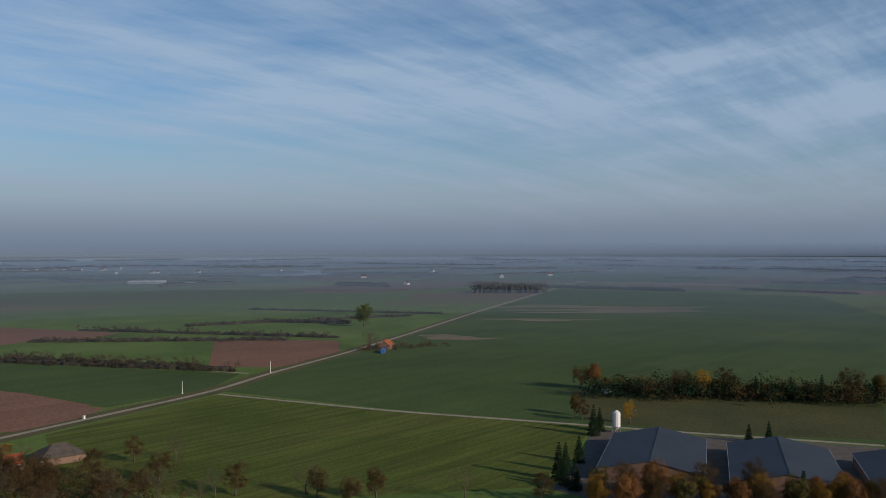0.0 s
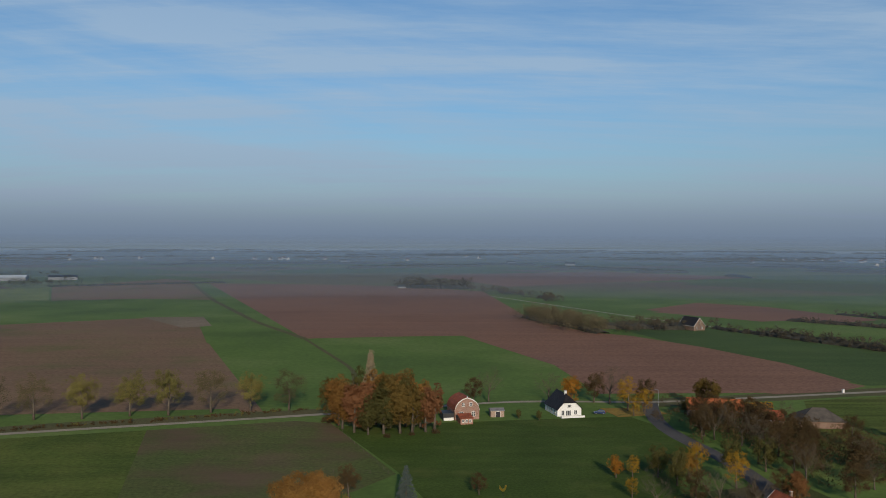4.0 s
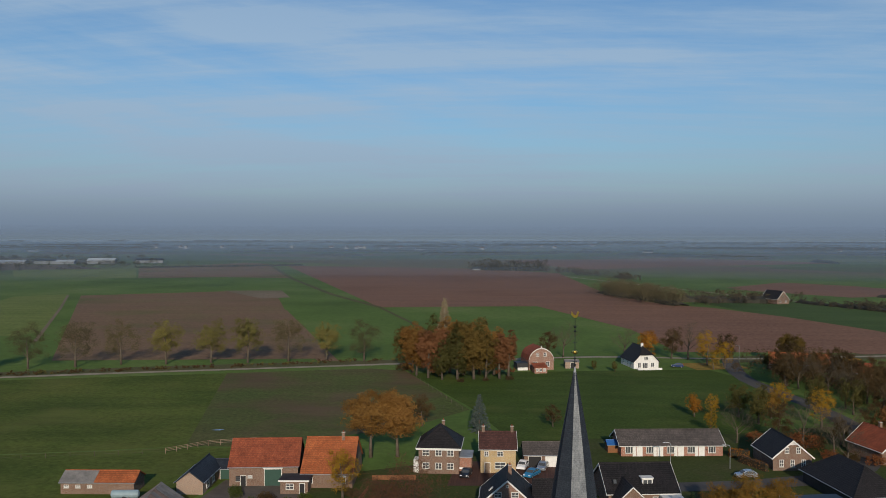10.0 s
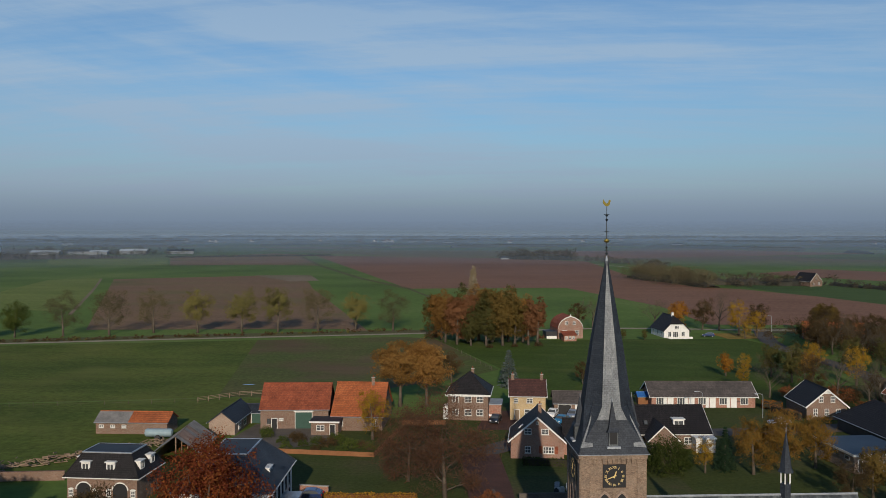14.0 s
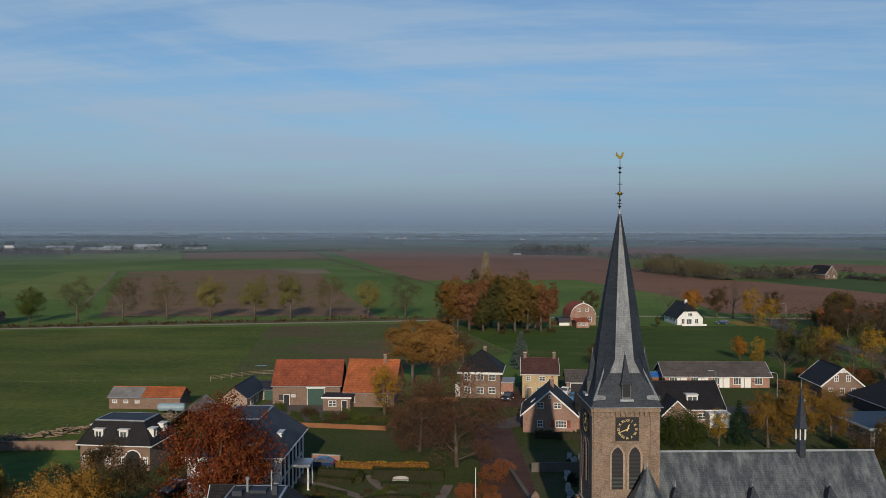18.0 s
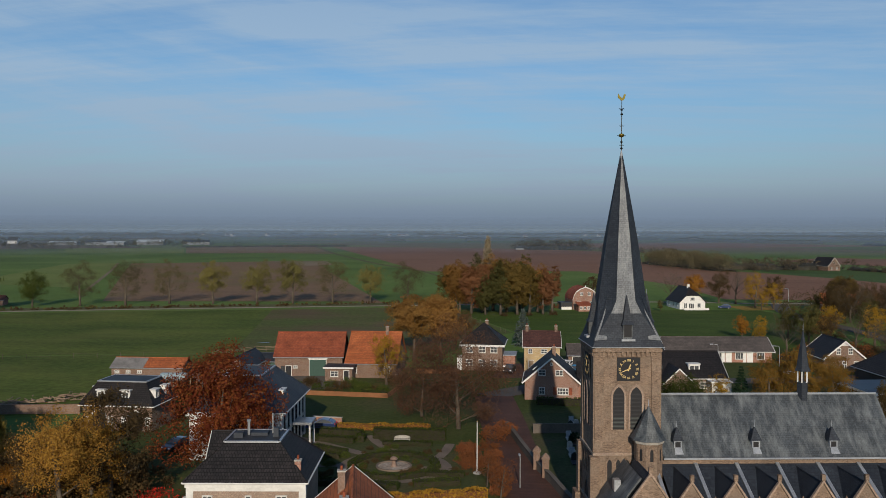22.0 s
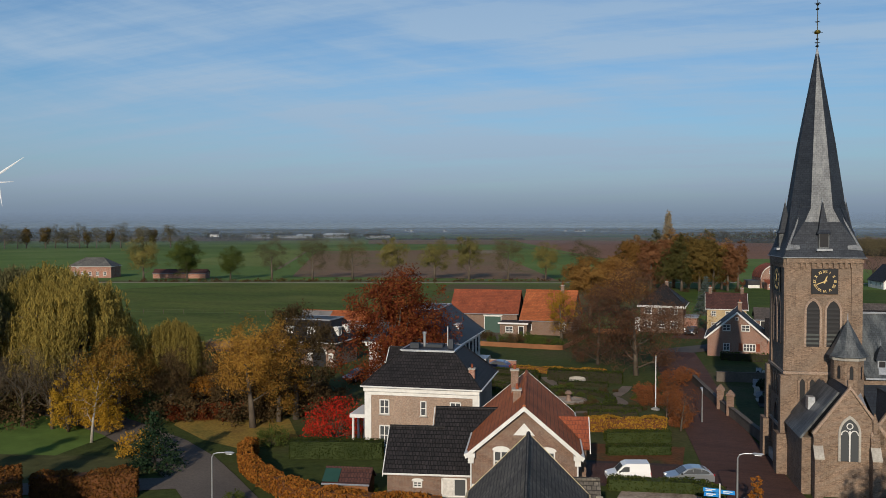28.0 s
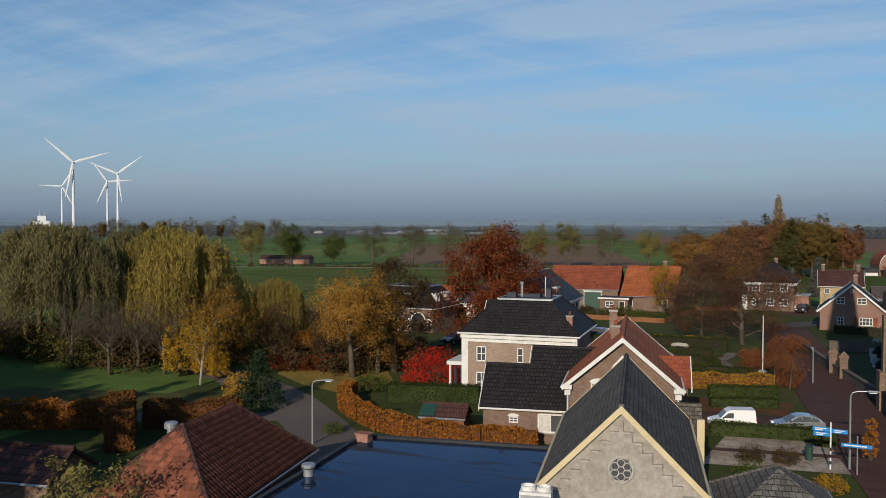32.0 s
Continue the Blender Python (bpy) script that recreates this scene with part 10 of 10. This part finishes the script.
    sheet("flower_bed_3", [(-31.4, 131.6), (-28, 130.0), (-28, 129.2), (-31.6, 129.4)], M_LEAFBED, 0.07, "bed with rust-coloured leaf litter")
    sheet("flower_bed_4", [(-16.5, 100.2), (-5.4, 101.6), (-5.6, 108), (-16.5, 106)], M_BEDSOIL, 0.06, "bed with rust-coloured leaf litter")
    # brick garden wall
    g = thing("garden_wall", "low brick wall closing the garden", "wall", -33.8, 145.3, -4)
    part("masonry", Geo().box(-2.2, -0.17, 0, 2.2, 0.17, 1.25), M_REDBRICK, g)
    part("coping", Geo().box(-2.25, -0.22, 1.252, 2.25, 0.22, 1.34), M_STONE, g)
    g = thing("garden_wall", "brown brick wall along the coach house yard", "wall", -80, 146.6, 11)
    part("masonry", Geo().box(-9, -0.17, 0, 6, 0.17, 1.4), M_BRICK, g)
    part("coping", Geo().box(-9.05, -0.22, 1.402, 6.05, 0.22, 1.5), M_BRICK, g)
    k = thing("churchyard_wall", "brick churchyard wall with stone piers along the lane", "wall", -1.5, 124)
    pts = [Vector((-7.6, 147.0, 0)), Vector((-4.9, 135.5, 0)), Vector((-2.6, 126.0, 0)), Vector((-1.0, 121.0, 0)), Vector((0.6, 115.0, 0)), Vector((2.6, 108.5, 0))]
    for a, b2 in zip(pts, pts[1:]):
        d = (b2 - a).normalized()
        s = Vector((d.y, -d.x, 0)) * 0.18
        o = Vector((-1.5, 124, 0))
        # darker yard tone instead of brick paints tree shade on the wall
        part("masonry", Geo().prism([a + s - o, b2 + s - o, b2 - s - o, a - s - o], (0, 0, 0), (0, 0, 1.05)), M_YARD, k)
        part("coping", Geo().prism([a + s * 1.4 - o, b2 + s * 1.4 - o, b2 - s * 1.4 - o, a - s * 1.4 - o], (0, 0, 1.052), (0, 0, 1.15)), M_YARD, k)
    for x, y in ((-2.8, 126.6), (-1.7, 123.4)):
        part("pier", Geo().box(x + 1.5 - 0.4, y - 124 - 0.4, 0, x + 1.5 + 0.4, y - 124 + 0.4, 2.3).rings([[(x + 1.5 + r * i, y - 124 + r * j, z) for i, j in ((-1, -1), (1, -1), (1, 1), (-1, 1))] for r, z in ((0.5, 2.3), (0.5, 2.42), (0.05, 2.95))]), M_BRICK, k)
    w = thing("front_wall", "pale rendered garden wall before the red house", "wall", 4.2, 146.0, 9)
    part("masonry", Geo().box(-8, -0.15, 0, 8, 0.15, 1.3), M_YARD, w)
    part("coping", Geo().box(-8.05, -0.2, 1.302, 8.05, 0.2, 1.38), M_YARD, w)


garden()


def gravestones():
    rnd = random.Random(11)
    base = []
    for k in range(3):
        g = thing("gravestone", "upright grave slab in the churchyard", "gravestone", 0, 0, 0, 0, "churchyard graves")
        pr = [(-0.36, 0, 0), (0.36, 0, 0), (0.36, 0, 0.75 + 0.1 * k)] + ([(0.2, 0, 1.0), (-0.2, 0, 1.0)] if k == 0 else [(0, 0, 1.05 + 0.1 * k)] if k == 1 else []) + [(-0.36, 0, 0.75 + 0.1 * k)]
        part("slab", Geo().prism(pr, (0, -0.08, 0), (0, 0.08, 0)), (M_STONE, M_IRON, M_LEAD)[k], g)
        part("kerb", Geo().box(-0.45, -1.9, 0, 0.45, -0.1, 0.16), (M_STONE, M_BITUMEN, M_STONE)[k], g)
        base.append(g)
    spots = [(1.5 + 2.0 * i + rnd.uniform(-0.3, 0.3), 128 + 3.0 * j + rnd.uniform(-0.3, 0.3)) for i in range(5) for j in range(9)]
    for i, (x, y) in enumerate(spots):
        if x < 138 and not (x < -6.5 + (138 - y) * 0.9 + 1.5) and y > 126:
            m = pose(x, y, 0.03, 0, 0, 9 + rnd.uniform(-4, 4))
            if i < 3:
                base[i].matrix_basis = m
            else:
                copy_thing(base[i % 3], m)
    for i in range(3):
        if base[i].location.length < 1:
            base[i].matrix_basis = pose(2.5 + 2 * i, 150, 0.03, 0, 0, 9)
    for x, y in ((2, 139), (5.5, 131), (7.5, 142)):
        plant("yew", "dark clipped churchyard yew", T_YEW, x, y, 1.0, category="shrub")


T_YEW = shrub(201, 1.9, 1.5, L_CONIFER, 60, 24, 0.14)
gravestones()


def fence(name, label, pts, h, step, mat, rails=2, pickets=False, thick=0.03):
    """Posts and rails along a line."""
    p = [Vector((x, y, 0)) for x, y in pts]
    f = thing(name, label, "fence", p[0].x, p[0].y)
    pw = min(0.06, 0.03 + thick)
    post = Geo().box(-pw, -pw, 0, pw, pw, h).mesh("post", mat)
    for a, b in zip(p, p[1:]):
        d, ln = (b - a).normalized(), (b - a).length
        n = max(1, int(ln / step))
        rz = math.degrees(math.atan2(d.y, d.x))
        for i in range(n + 1):
            part("post", post, None, f, m=Matrix.Translation(a - p[0] + d * ln * i / n))
        for r in range(rails):
            z = h * (0.45 + 0.5 * r / max(1, rails - 1))
            part("rail", Geo().box(0, -thick, z - thick * 1.5, ln, thick, z + thick), mat, f, m=Matrix.Translation(a - p[0]) @ pose(0, 0, 0, 0, 0, rz))
        if pickets:
            part("board", Geo().box(0, -0.1, 0.05, ln, -0.06, h * 0.92), mat, f, m=Matrix.Translation(a - p[0]) @ pose(0, 0, 0, 0, 0, rz))
    return f


fence("fence", "orange-stained board fence round the barn yard", [(-46, 166.9), (-29.0, 166.2), (-27.8, 184)], 0.85, 2.0, M_PALEWOOD, 2, True)
fence("fence", "orange-stained board fence beside the oak", [(-28, 190.5), (-19.5, 191.5)], 1.0, 2.0, M_PALEWOOD, 2, True)
fence("fence", "long pasture fence of thin posts and wire", [(-190, 181), (-116, 197), (-77, 206.5)], 1.1, 5.0, M_BARK, 2, False, 0.006)
fence("fence", "pale wooden field gate and rails", [(-77, 206.5), (-70, 214), (-60, 218)], 1.3, 2.5, M_WOOD, 3)
fence("fence", "wire fence across the meadow", [(-40, 262), (-14, 258), (-36, 318)], 1.1, 5.0, M_BARK, 2, False, 0.006)
_s = house("garden_shed", "small timber shed with red and green felt roof", -29.0, 82.9, 12, 3.4, 2.4, 1.5, 2.2, "x", M_PALEWOOD, M_TILE_BROWN, (), 0.15, None, category="shed")
part("green_felt", Geo().slab([(-1.85, -0.16, 1.62), (-0.6, -0.16, 1.62), (-0.6, 1.2, 2.36), (-1.85, 1.2, 2.36)], 0.03), M_GREEN, _s)
